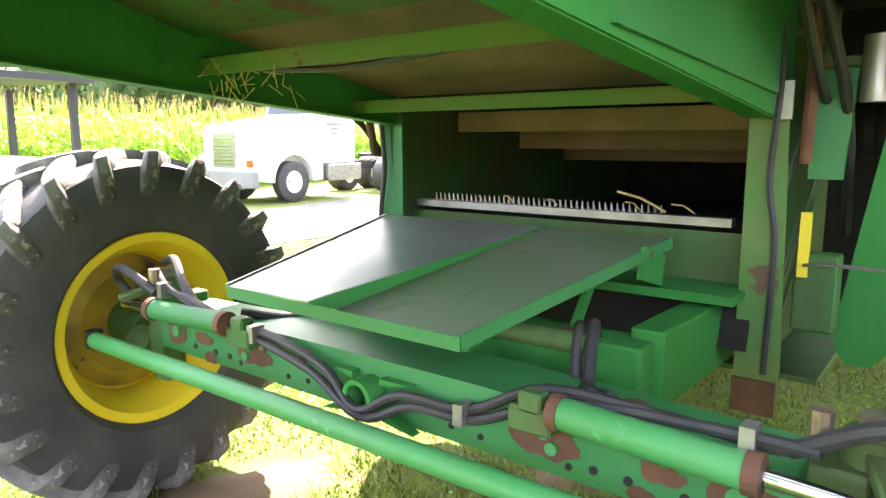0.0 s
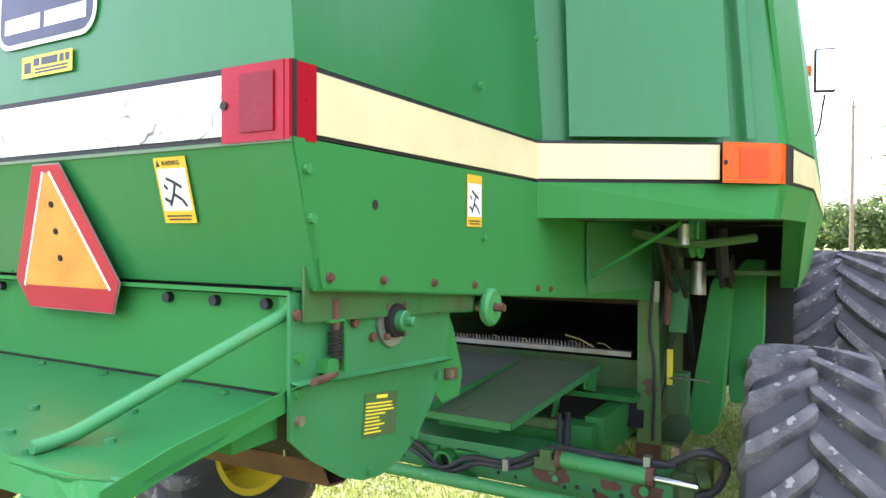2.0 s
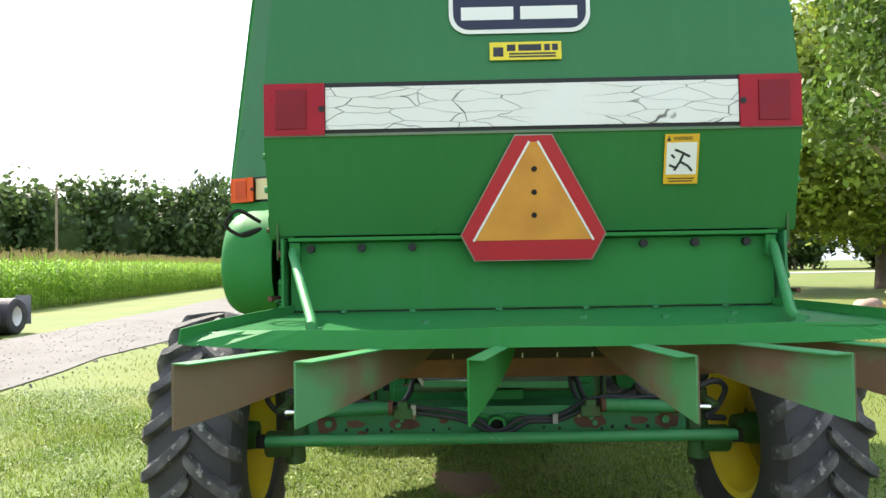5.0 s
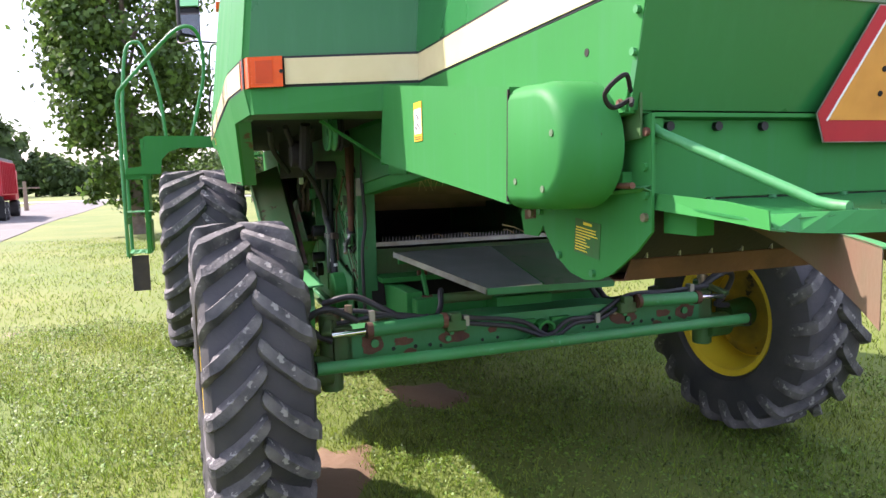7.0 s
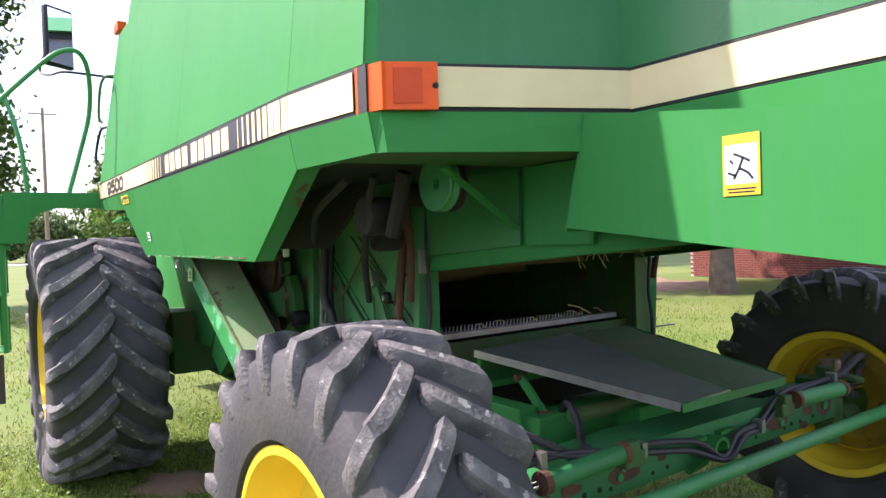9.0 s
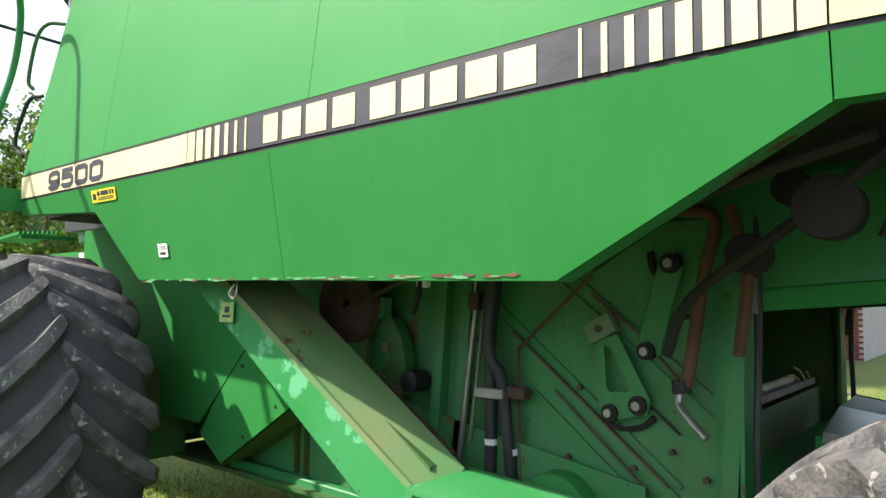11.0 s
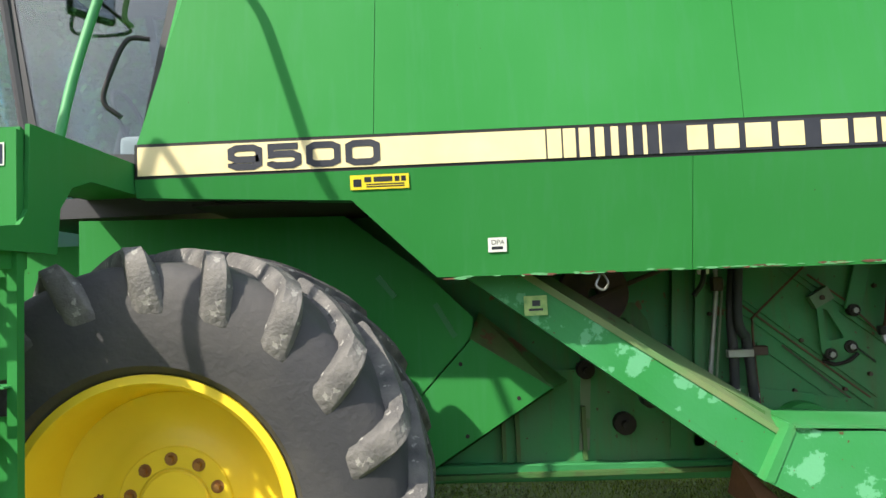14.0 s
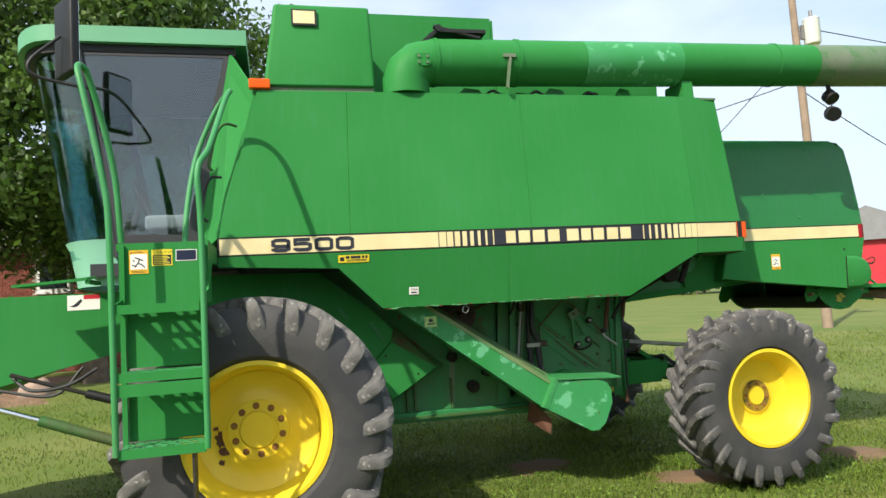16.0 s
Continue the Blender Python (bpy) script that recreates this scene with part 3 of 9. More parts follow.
def wheel(side, x, y, z, R, W, rim_r, n, lug_h, lug_w, inset, hub_r, nuts, seed, yaw=0, cap="yellow"):
    """One wheel; side is the way its outer face looks along x."""
    o = W / 2 * 0.84
    d = o - inset
    b = bmesh.new()
    lathe(b, [(d - 0.03, hub_r * 0.05), (d + 0.012, hub_r * 0.05), (d + 0.014, hub_r * 0.72), (d + 0.008, hub_r * 0.76), (d - 0.03, hub_r * 0.76)], (0, 0, 0), 36, closed=True)
    rod(b, (d - 0.02, 0, 0), (d + 0.016, 0, 0), hub_r * 0.07, 10)
    hub = part("wheel", b, cap, combine, "round wheel hub cap", smooth=True)
    b = bmesh.new()
    prof = [(-o, rim_r + 0.022), (-o + 0.010, rim_r + 0.028), (-o + 0.03, rim_r - 0.005), (-o * 0.55, rim_r - 0.02), (-o * 0.3, rim_r - 0.055),
            (o * 0.25, rim_r - 0.055), (o * 0.5, rim_r - 0.02), (o - 0.03, rim_r - 0.005), (o + 0.002, rim_r + 0.034), (o + 0.014, rim_r + 0.034), (o + 0.016, rim_r + 0.006),
            (o - 0.014, rim_r - 0.014), (o * 0.55, rim_r - 0.035), (o * 0.3, rim_r - 0.07), (-o * 0.3, rim_r - 0.07), (-o * 0.55, rim_r - 0.035), (-o + 0.014, rim_r - 0.014)]
    lathe(b, prof, (0, 0, 0), 64, closed=True)
    part("rim", b, "yellow", hub, "yellow painted steel rim", smooth=True)
    b = bmesh.new()
    lathe(b, [(d, hub_r * 0.5), (d, hub_r * 1.42), (d - 0.012, hub_r * 1.55), (d - 0.012, rim_r - 0.13), (d + 0.03, rim_r - 0.050),
              (d + 0.015, rim_r - 0.050), (d - 0.026, rim_r - 0.13), (d - 0.026, hub_r * 0.5)], (0, 0, 0), 56, closed=True)
    part("wheel_disc", b, "yellow", hub, smooth=True)
    # The wheel's inner shade is put into this face as brown colour.
    b = bmesh.new()
    lathe(b, [(d - 0.028, hub_r * 0.8), (d - 0.028, rim_r - 0.132), (d - 0.006, rim_r - 0.085), (d - 0.010, rim_r - 0.085), (d - 0.034, rim_r - 0.132), (d - 0.040, rim_r * 0.62), (d - 0.052, rim_r * 0.58), (d - 0.040, rim_r * 0.54), (d - 0.034, hub_r * 0.8)], (0, 0, 0), 56, closed=True)
    part("disc_inner_face", b, "yellow_grimy_shaded", hub, "inner side of the disc, yellow browned for the shade inside the wheel", smooth=True)
    b = bmesh.new()
    lathe(b, [(d + 0.002, hub_r * 0.80), (d + 0.007, hub_r * 0.82), (d + 0.007, hub_r * 1.24), (d + 0.002, hub_r * 1.27)], (0, 0, 0), 40, closed=True)
    part("hub_ring", b, "yellow" if nuts > 8 else "yellow_grimy_shaded", hub, smooth=True)
    for k in range(nuts):
        a = 2 * math.pi * (k + 0.3) / nuts
        c = V(d, math.cos(a) * hub_r, math.sin(a) * hub_r)
        b = bmesh.new()
        rod(b, c - V(0.002, 0, 0), c + V(0.008, 0, 0), hub_r * 0.145, 16)
        rod(b, c + V(0.006, 0, 0), c + V(0.030, 0, 0), hub_r * 0.085, 6)
        part("wheel_nut", b, "nut", hub, "rusty brown wheel nut")
    b = bmesh.new()
    lathe(b, [(-o * 0.9, 0.03), (-o * 0.9, hub_r * 0.75), (d - 0.03, hub_r * 0.95), (d - 0.03, 0.03)], (0, 0, 0), 24, closed=True)
    part("wheel_hub", b, "green_dirty", hub, "grimy green axle hub", smooth=True)
    tyre(R, W, rim_r, n, lug_h, lug_w, hub, seed)
    hub.matrix_world = pose(x, y, z, 0, 0, yaw) @ Matrix.Diagonal((side, 1, 1, 1)) @ pose(0, 0, 0, seed * 37 % 360)
    return hub


combine = thing("combine_harvester", "green combine harvester with yellow wheels parked on the lawn", "combine harvester")

wheel(-1, -1.585, 2.14, 0.745, 0.742, 0.465, 0.375, 21, 0.048, 0.056, 0.16, 0.105, 8, 1, 2)
wheel(1, 1.585, 2.16, 0.745, 0.742, 0.465, 0.375, 21, 0.048, 0.056, 0.16, 0.105, 8, 2, 2)
front_left = wheel(-1, -1.71, 6.25, 0.90, 0.92, 0.78, 0.455, 20, 0.052, 0.076, 0.21, 0.165, 10, 3)
wheel(1, 1.71, 6.25, 0.90, 0.92, 0.78, 0.455, 20, 0.052, 0.076, 0.21, 0.165, 10, 4)


def rust_scab(hub, c, w, h, seed, x_off):
    """A flaking rust patch lying on a wheel disc, given by its place in the world."""
    inv = hub.matrix_world.inverted()
    pts = []
    for k in range(26):
        a = 2 * math.pi * k / 26
        q = 1 + 0.6 * noise.noise(V(math.cos(a) * 2.4 + seed, math.sin(a) * 2.4, seed))
        pts.append(inv @ V(c[0], c[1] + w * q * math.cos(a), c[2] + h * q * math.sin(a)))
    bb = bmesh.new()
    slab(bb, pts, inv.to_3x3() @ V(x_off, 0, 0))
    return part("rust_patch", bb, "rust", hub, "flaking dark rust patch")


for c, w, h, seed in (((-1.818, 6.50, 0.86), 0.035, 0.055, 2), ((-1.818, 6.475, 0.775), 0.04, 0.03, 5), ((-1.818, 6.53, 0.93), 0.016, 0.014, 7), ((-1.818, 6.50, 0.70), 0.02, 0.018, 8)):
    rust_scab(front_left, c, w, h, seed, -0.006)


# ---- combine: rear hood ----
ZB, ZT = 2.12, 2.255


def wall_low(y):
    """Lower edge of the hood's side walls."""
    return 1.822 - 0.083 * y


def panel(name, pts, off, material, parent=None, label="", bevel=0.004, seg=2):
    b = bmesh.new()
    slab(b, [Vector(p) for p in pts], off)
    if bevel:
        soften(b, bevel, seg)
    return part(name, b, material, parent or combine, label)


panel("hood_rear_panel", [(-0.770, 0.062, 1.828), (0.770, 0.062, 1.828), (0.765, -0.008, ZB - 0.004), (-0.765, -0.008, ZB - 0.004)],
                  (0, 0.02, 0.004), "green_hood", label="smooth green lower rear panel", bevel=0.008)
b = bmesh.new()
sheet(b, [[(-0.765, 0.002, ZT + 0.006), (-0.752, 0.004, 2.42), (-0.715, 0.03, 2.8), (-0.68, 0.06, 3.08), (-0.66, 0.12, 3.16), (-0.65, 0.22, 3.18)],
          [(0.765, 0.002, ZT + 0.006), (0.752, 0.004, 2.42), (0.715, 0.03, 2.8), (0.68, 0.06, 3.08), (0.66, 0.12, 3.16), (0.65, 0.22, 3.18)]], (0, 0.02, -0.002))
part("hood_upper_rear_panel", b, "green_hood", combine, smooth=True)
b = bmesh.new()
slab(b, [(-0.655, 0.21, 3.165), (0.655, 0.21, 3.165), (0.655, 2.3, 3.175), (-0.655, 2.3, 3.175)], (0, 0, 0.02))
part("hood_roof", b, "green_hood", combine)
for s in (-1, 1):
    b = bmesh.new()
    sheet(b, [[(s * 0.765, 0.012, ZT + 0.006), (s * 0.715, 0.04, 2.8), (s * 0.68, 0.07, 3.08), (s * 0.655, 0.2, 3.18)],
              [(s * 0.765, 0.8, ZT + 0.006), (s * 0.715, 0.8, 2.8), (s * 0.68, 0.8, 3.08), (s * 0.655, 0.8, 3.18)],
              [(s * 0.765, 2.2, ZT + 0.006), (s * 0.715, 2.2, 2.8), (s * 0.68, 2.2, 3.08), (s * 0.655, 2.2, 3.18)]], (-s * 0.015, 0, 0))
    part("hood_upper_side_panel", b, "green_hood", combine, smooth=True)
    yf = 2.96
    b = bmesh.new()
    slab(b, [(s * 0.768, 0.065, 1.822), (s * 0.768, yf, wall_low(yf)), (s * 0.768, yf, ZB - 0.003), (s * 0.768, -0.004, ZB - 0.003)], (-s * 0.012, 0, 0))
    soften(b, 0.003, 1)
    side_wall = part("hood_side_wall", b, "green", combine, "green sheet steel hood side")
    b = bmesh.new()
    slab(b, [(s * 0.766, 0.054, ZB), (s * 0.766, 2.2, ZB), (s * 0.766, 2.2, ZT + 0.004), (s * 0.766, 0.054, ZT + 0.004)], (-s * 0.014, 0, 0))
    part("stripe_backing", b, "black", combine, "thin black trim behind the stripe")
    b = bmesh.new()
    slab(b, [(s * 0.7665, 0.06, ZB + 0.008), (s * 0.7665, 2.0, ZB + 0.008), (s * 0.7665, 2.0, ZT - 0.006), (s * 0.7665, 0.06, ZT - 0.006)], (s * 0.004, 0, 0))
    part("side_stripe", b, "cream", side_wall, "cream decal stripe")
    # flange with rusty bolts along the lower edge
    b = bmesh.new()
    slab(b, [(s * 0.7695, 0.075, 1.826), (s * 0.7695, 2.9, wall_low(2.9) + 0.004), (s * 0.7695, 2.9, wall_low(2.9) + 0.062), (s * 0.7695, 0.062, 1.886)], (s * 0.006, 0, 0))
    slab(b, [(s * 0.77, 0.07, 1.822), (s * 0.77, 2.9, wall_low(2.9)), (s * 0.70, 2.9, wall_low(2.9)), (s * 0.70, 0.07, 1.822)], (0, 0, 0.006))
    part("wall_flange", b, "green", side_wall, "folded green flange along the lower edge")
    for y in (0.092, 0.28, 0.505, 0.73, 1.206, 1.33):
        b = bmesh.new()
        z = wall_low(y) + 0.034
        rod(b, (s * 0.774, y, z), (s * 0.779, y, z), 0.011, 12)
        rod(b, (s * 0.779, y, z), (s * 0.786, y, z), 0.0075, 6)
        part("bolt", b, "rust", side_wall)
    for y, z in ((0.03, 2.06), (0.045, 1.965), (0.80, 1.93), (0.78, 2.36), (1.2, 2.6)):
        b = bmesh.new()
        rod(b, (s * 0.767, y, z), (s * 0.778, y, z), 0.010, 8)
        part("bolt", b, "green_faded", side_wall)

    b = bmesh.new()
    rod(b, (s * 0.767, 0.26, 2.0), (s * 0.7695, 0.26, 2.0), 0.011, 12)
    part("bolt_hole", b, "dark", side_wall)
# cracked white rear stripe
b = bmesh.new()
slab(b, [(-0.766, -0.004, ZB - 0.002), (0.766, -0.004, ZB - 0.002), (0.766, -0.004, ZT + 0.008), (-0.766, -0.004, ZT + 0.008)], (0, 0.014, 0))
part("stripe_backing", b, "black", combine, "thin black trim behind the rear stripe")


def crackle():
    m = surface("cracked_white_decal", (0.76, 0.75, 0.70), 0.5, second=(0.68, 0.65, 0.56), amount=0.4, scale=6, bump=0)
    n, l = m.node_tree.nodes, m.node_tree.links
    b = n["Principled BSDF"]
    tc, mp = n.new("ShaderNodeTexCoord"), n.new("ShaderNodeMapping")
    mp.inputs["Scale"].default_value = (0.75, 1.0, 3.6)
    wob = n.new("ShaderNodeTexNoise")
    wob.inputs["Scale"].default_value = 9.0
    add = n.new("ShaderNodeVectorMath")
    add.operation = "MULTIPLY_ADD"
    add.inputs[1].default_value = (0.09, 0.09, 0.09)
    vor = n.new("ShaderNodeTexVoronoi")
    vor.feature, vor.inputs["Scale"].default_value = "DISTANCE_TO_EDGE", 8.5
    rng = n.new("ShaderNodeMapRange")
    rng.inputs["From Min"].default_value, rng.inputs["From Max"].default_value = 0.006, 0.018
    rng.inputs["To Min"].default_value, rng.inputs["To Max"].default_value = 1.0, 0.0
    keep = n.new("ShaderNodeTexNoise")
    keep.inputs["Scale"].default_value = 3.0
    kr = n.new("ShaderNodeMapRange")
    kr.inputs["From Min"].default_value, kr.inputs["From Max"].default_value = 0.36, 0.52
    mul = n.new("ShaderNodeMath")
    mul.operation = "MULTIPLY"
    mix = n.new("ShaderNodeMixRGB")
    mix.inputs["Color2"].default_value = (0.13, 0.12, 0.10, 1)
    l.new(tc.outputs["Object"], mp.inputs["Vector"])
    l.new(tc.outputs["Object"], wob.inputs["Vector"])
    l.new(wob.outputs["Color"], add.inputs[0])
    l.new(mp.outputs["Vector"], add.inputs[2])
    l.new(add.outputs["Vector"], vor.inputs["Vector"])
    l.new(vor.outputs["Distance"], rng.inputs["Value"])
    l.new(tc.outputs["Object"], keep.inputs["Vector"])
    l.new(keep.outputs["Fac"], kr.inputs["Value"])
    l.new(rng.outputs["Result"], mul.inputs[0])
    l.new(kr.outputs["Result"], mul.inputs[1])
    l.new(mul.outputs["Value"], mix.inputs["Fac"])
    l.new(b.inputs["Base Color"].links[0].from_socket, mix.inputs["Color1"])
    l.new(mix.outputs["Color"], b.inputs["Base Color"])
    bp = n.new("ShaderNodeBump")
    bp.inputs["Strength"].default_value, bp.inputs["Distance"].default_value, bp.invert = 0.5, 0.004, True
    l.new(mul.outputs["Value"], bp.inputs["Height"])
    l.new(bp.outputs["Normal"], b.inputs["Normal"])
    return m


M["crackle"] = crackle()
b = bmesh.new()
slab(b, [(-0.588, -0.0085, ZB + 0.008), (0.588, -0.0085, ZB + 0.008), (0.588, -0.0085, ZT - 0.006), (-0.588, -0.0085, ZT - 0.006)], (0, 0.004, 0))
part("rear_stripe", b, "crackle", combine, "cracked and peeling white decal stripe")


def lamp_block(name, material, x0, x1, s, y, z0, z1, wrap, label, lean=0.0, side=0.0):
    """A moulded lamp wrapped round a corner, with an inner lens field and a dark screw; lean moves its inner end back."""
    at = lambda u: (x0 + (x1 - x0) * u, y + lean * (1 - u))
    plate = lambda u0, u1, a, c, push: [(at(u0)[0], at(u0)[1] + push, a), (at(u1)[0], at(u1)[1] + push, a), (at(u1)[0], at(u1)[1] + push, c), (at(u0)[0], at(u0)[1] + push, c)]
    b = bmesh.new()
    slab(b, plate(0, 1, z0, z1, 0), (0, -0.022, 0))
    slab(b, [(x1, y - 0.02, z0), (x1 + s * side, y + wrap, z0), (x1 + s * side, y + wrap, z1), (x1, y - 0.02, z1)], (s * 0.012, 0, 0))
    soften(b, 0.006, 2)
    ob = part(name, b, material, combine, label)
    b = bmesh.new()
    slab(b, plate(0.32, 0.86, z0 + 0.018, z1 - 0.018, -0.022), (0, -0.004, 0))
    part("lens_field", b, material + "_deep", ob, "darker ribbed inner lens field")
    b = bmesh.new()
    xs_, ys_ = at(0.05)
    rod(b, (xs_, ys_ - 0.018, (z0 + z1) / 2), (xs_, ys_ - 0.026, (z0 + z1) / 2), 0.009, 10)
    part("lens_screw", b, "black", ob)
    return ob


for s in (-1, 1):
    lamp_block("tail_lamp", "lens_red", s * 0.59, s * 0.752, s, 0.008, ZB - 0.008, ZT + 0.006, 0.050, "red rear lamp wrapped round the hood corner", side=0.007)

# seam line and small clips
b = bmesh.new()
slab(b, [(-0.765, -0.004, ZB - 0.012), (0.765, -0.004, ZB - 0.012), (0.765, -0.004, ZB - 0.004), (-0.765, -0.004, ZB - 0.004)], (0, -0.007, 0))
part("trim_bead", b, "green_dull", combine)

# ---- slow vehicle emblem ----
S = facing((0.003, 0.048, 1.748), (1, 0, 0), (0, -0.17, 1))
h = 0.356
outline = [(-0.207, 0.075), (-0.168, 0.0), (0.168, 0.0), (0.207, 0.075), (0.052, h), (-0.052, h)]


def emblem(scale_pts, z, t, material, name, parent, label=""):
    bb = bmesh.new()
    slab(bb, [S @ V(x, y, z) for x, y in scale_pts], (S.to_3x3() @ V(0, 0, 1)) * t)
    return part(name, bb, material, parent, label)


sign = emblem([(x * 1.02, (y - 0.15) * 1.02 + 0.15) for x, y in outline], 0.004, 0.003, "steel", "warning_triangle", combine, "red and orange reflective warning triangle, scratched")
emblem(outline, 0.007, 0.0015, "smv_red", "red_border", sign, "dark red reflective border")
emblem([(-0.168, 0.058), (0.168, 0.058), (0.010, 0.338), (-0.010, 0.338)], 0.0085, 0.0012, "smv_orange", "orange_field", sign, "faded orange field with scuffs")
for (x0, y0), (x1, y1) in (((-0.173, 0.056), (-0.012, 0.340)), ((0.173, 0.056), (0.012, 0.340))):
    b = bmesh.new()
    beam(b, S @ V(x0, y0, 0.009), S @ V(x1, y1, 0.009), 0.006, 0.003, S.to_3x3() @ V(0, 0, 1))
    part("white_edge", b, "label_white", sign, "scratched white edge")
for y in (0.262, 0.196, 0.13):
    b = bmesh.new()
    rod(b, S @ V(0.002, y, 0.009), S @ V(0.002, y, 0.0125), 0.008, 10)
    part("bolt_hole", b, "dark", sign)
for y in (0.08, 0.25):
    b = bmesh.new()
    beam(b, S @ V(-0.05, y, -0.004), S @ V(0.05, y, -0.004), 0.03, 0.02, S.to_3x3() @ V(0, 0, 1))
    part("sign_bracket", b, "green_dull", sign)


def warning_label(m, w, h, parent, title="WARNING", band="label_yellow", head_h=0.17, foot_h=0.19):
    """A safety label: amber border, white field with a plain black stroke mark, bars for the small print."""
    b = bmesh.new()
    flat(b, m, 0, 0, w, h, 0.0005)
    lab = part("safety_label", b, band, parent, "amber and white safety label with a black pictogram")
    b = bmesh.new()
    flat(b, m, w * 0.06, h * foot_h, w * 0.94, h * (1 - head_h), 0.0017, 0.0006)
    part("label_field", b, "label_white", lab)
    b = bmesh.new()
    up = m.to_3x3() @ V(0, 0, 1)
    hh, y0 = h * (1 - head_h - foot_h), h * foot_h
    for p, q in (((0.3, 0.12), (0.46, 0.4)), ((0.46, 0.4), (0.7, 0.26)), ((0.7, 0.26), (0.82, 0.10)), ((0.46, 0.4), (0.56, 0.66)),
                 ((0.56, 0.66), (0.3, 0.78)), ((0.56, 0.66), (0.75, 0.55)), ((0.15, 0.3), (0.36, 0.2)), ((0.2, 0.62), (0.3, 0.52))):
        beam(b, m @ V(w * p[0], y0 + hh * p[1], 0.0026), m @ V(w * q[0], y0 + hh * q[1], 0.0026), w * 0.07, 0.0008, up)
    part("pictogram", b, "ink", lab, "plain black pictogram strokes")
    b = bmesh.new()
    for k, wid in ((0.11, 0.78), (0.055, 0.7)):
        flat(b, m, w * (0.5 - wid / 2), h * (k - 0.012), w * (0.5 + wid / 2), h * (k + 0.012), 0.0018, 0.0006)
    part("small_print", b, "ink", lab, "unreadable lines of small print")
    if title:
        words("label_title", title, h * head_h * 0.42, m @ Matrix.Translation((w * 0.24, h * (1 - head_h * 0.72), 0.0022)), "ink", lab, 0.0004, 0.8)
        b = bmesh.new()
        p = [(0.06, 1 - head_h * 0.8), (0.18, 1 - head_h * 0.8), (0.12, 1 - head_h * 0.2)]
        slab(b, [m @ V(w * x, h * y, 0.0018) for x, y in p], up * 0.0006)
        part("alert_sign", b, "ink", lab)
    return lab


warning_label(facing((0.378, 0.0255, 1.958), (1, 0, 0), (0, -0.238, 1)), 0.098, 0.142, combine)
warning_label(facing((0.7695, 0.695, 1.958), (0, 1, 0), (0, 0, 1)), 0.092, 0.145, combine, None)


# ---- combine: main body sides ----
def sx(z):
    """Half width of the body side by height."""
    return 1.58 - 0.19 * (ZB - z) if z < ZB else 1.58 - 0.113 * max(0.0, z - ZT)


REAR = {-1: 2.03, 1: 1.69}
INNER = {-1: 1.72, 1: 1.22}
OUT = {-1: 1.508, 1: 1.484}


def inward(s, y):
    """How far the rear section of the body side leans in at depth y."""
    return (1.553 - OUT[s]) * min(1.0, max(0.0, (REAR[s] + 0.515 - y) / 0.485))


def side_panel(name, s, yz, label="", material="green", t=0.018, bevel=0.006, parent=None):
    b = bmesh.new()
    slab(b, [(s * (sx(z) - inward(s, y)), y, z) for y, z in yz], (-s * t, 0, 0))
    soften(b, bevel, 2)
    return part(name, b, material, parent or combine, label)


def sy(s, x):
    """Depth of the slanted shoulder face by its distance from the middle."""
    return INNER[s] + (REAR[s] - INNER[s]) * (x - 0.768) / (1.53 - 0.768)


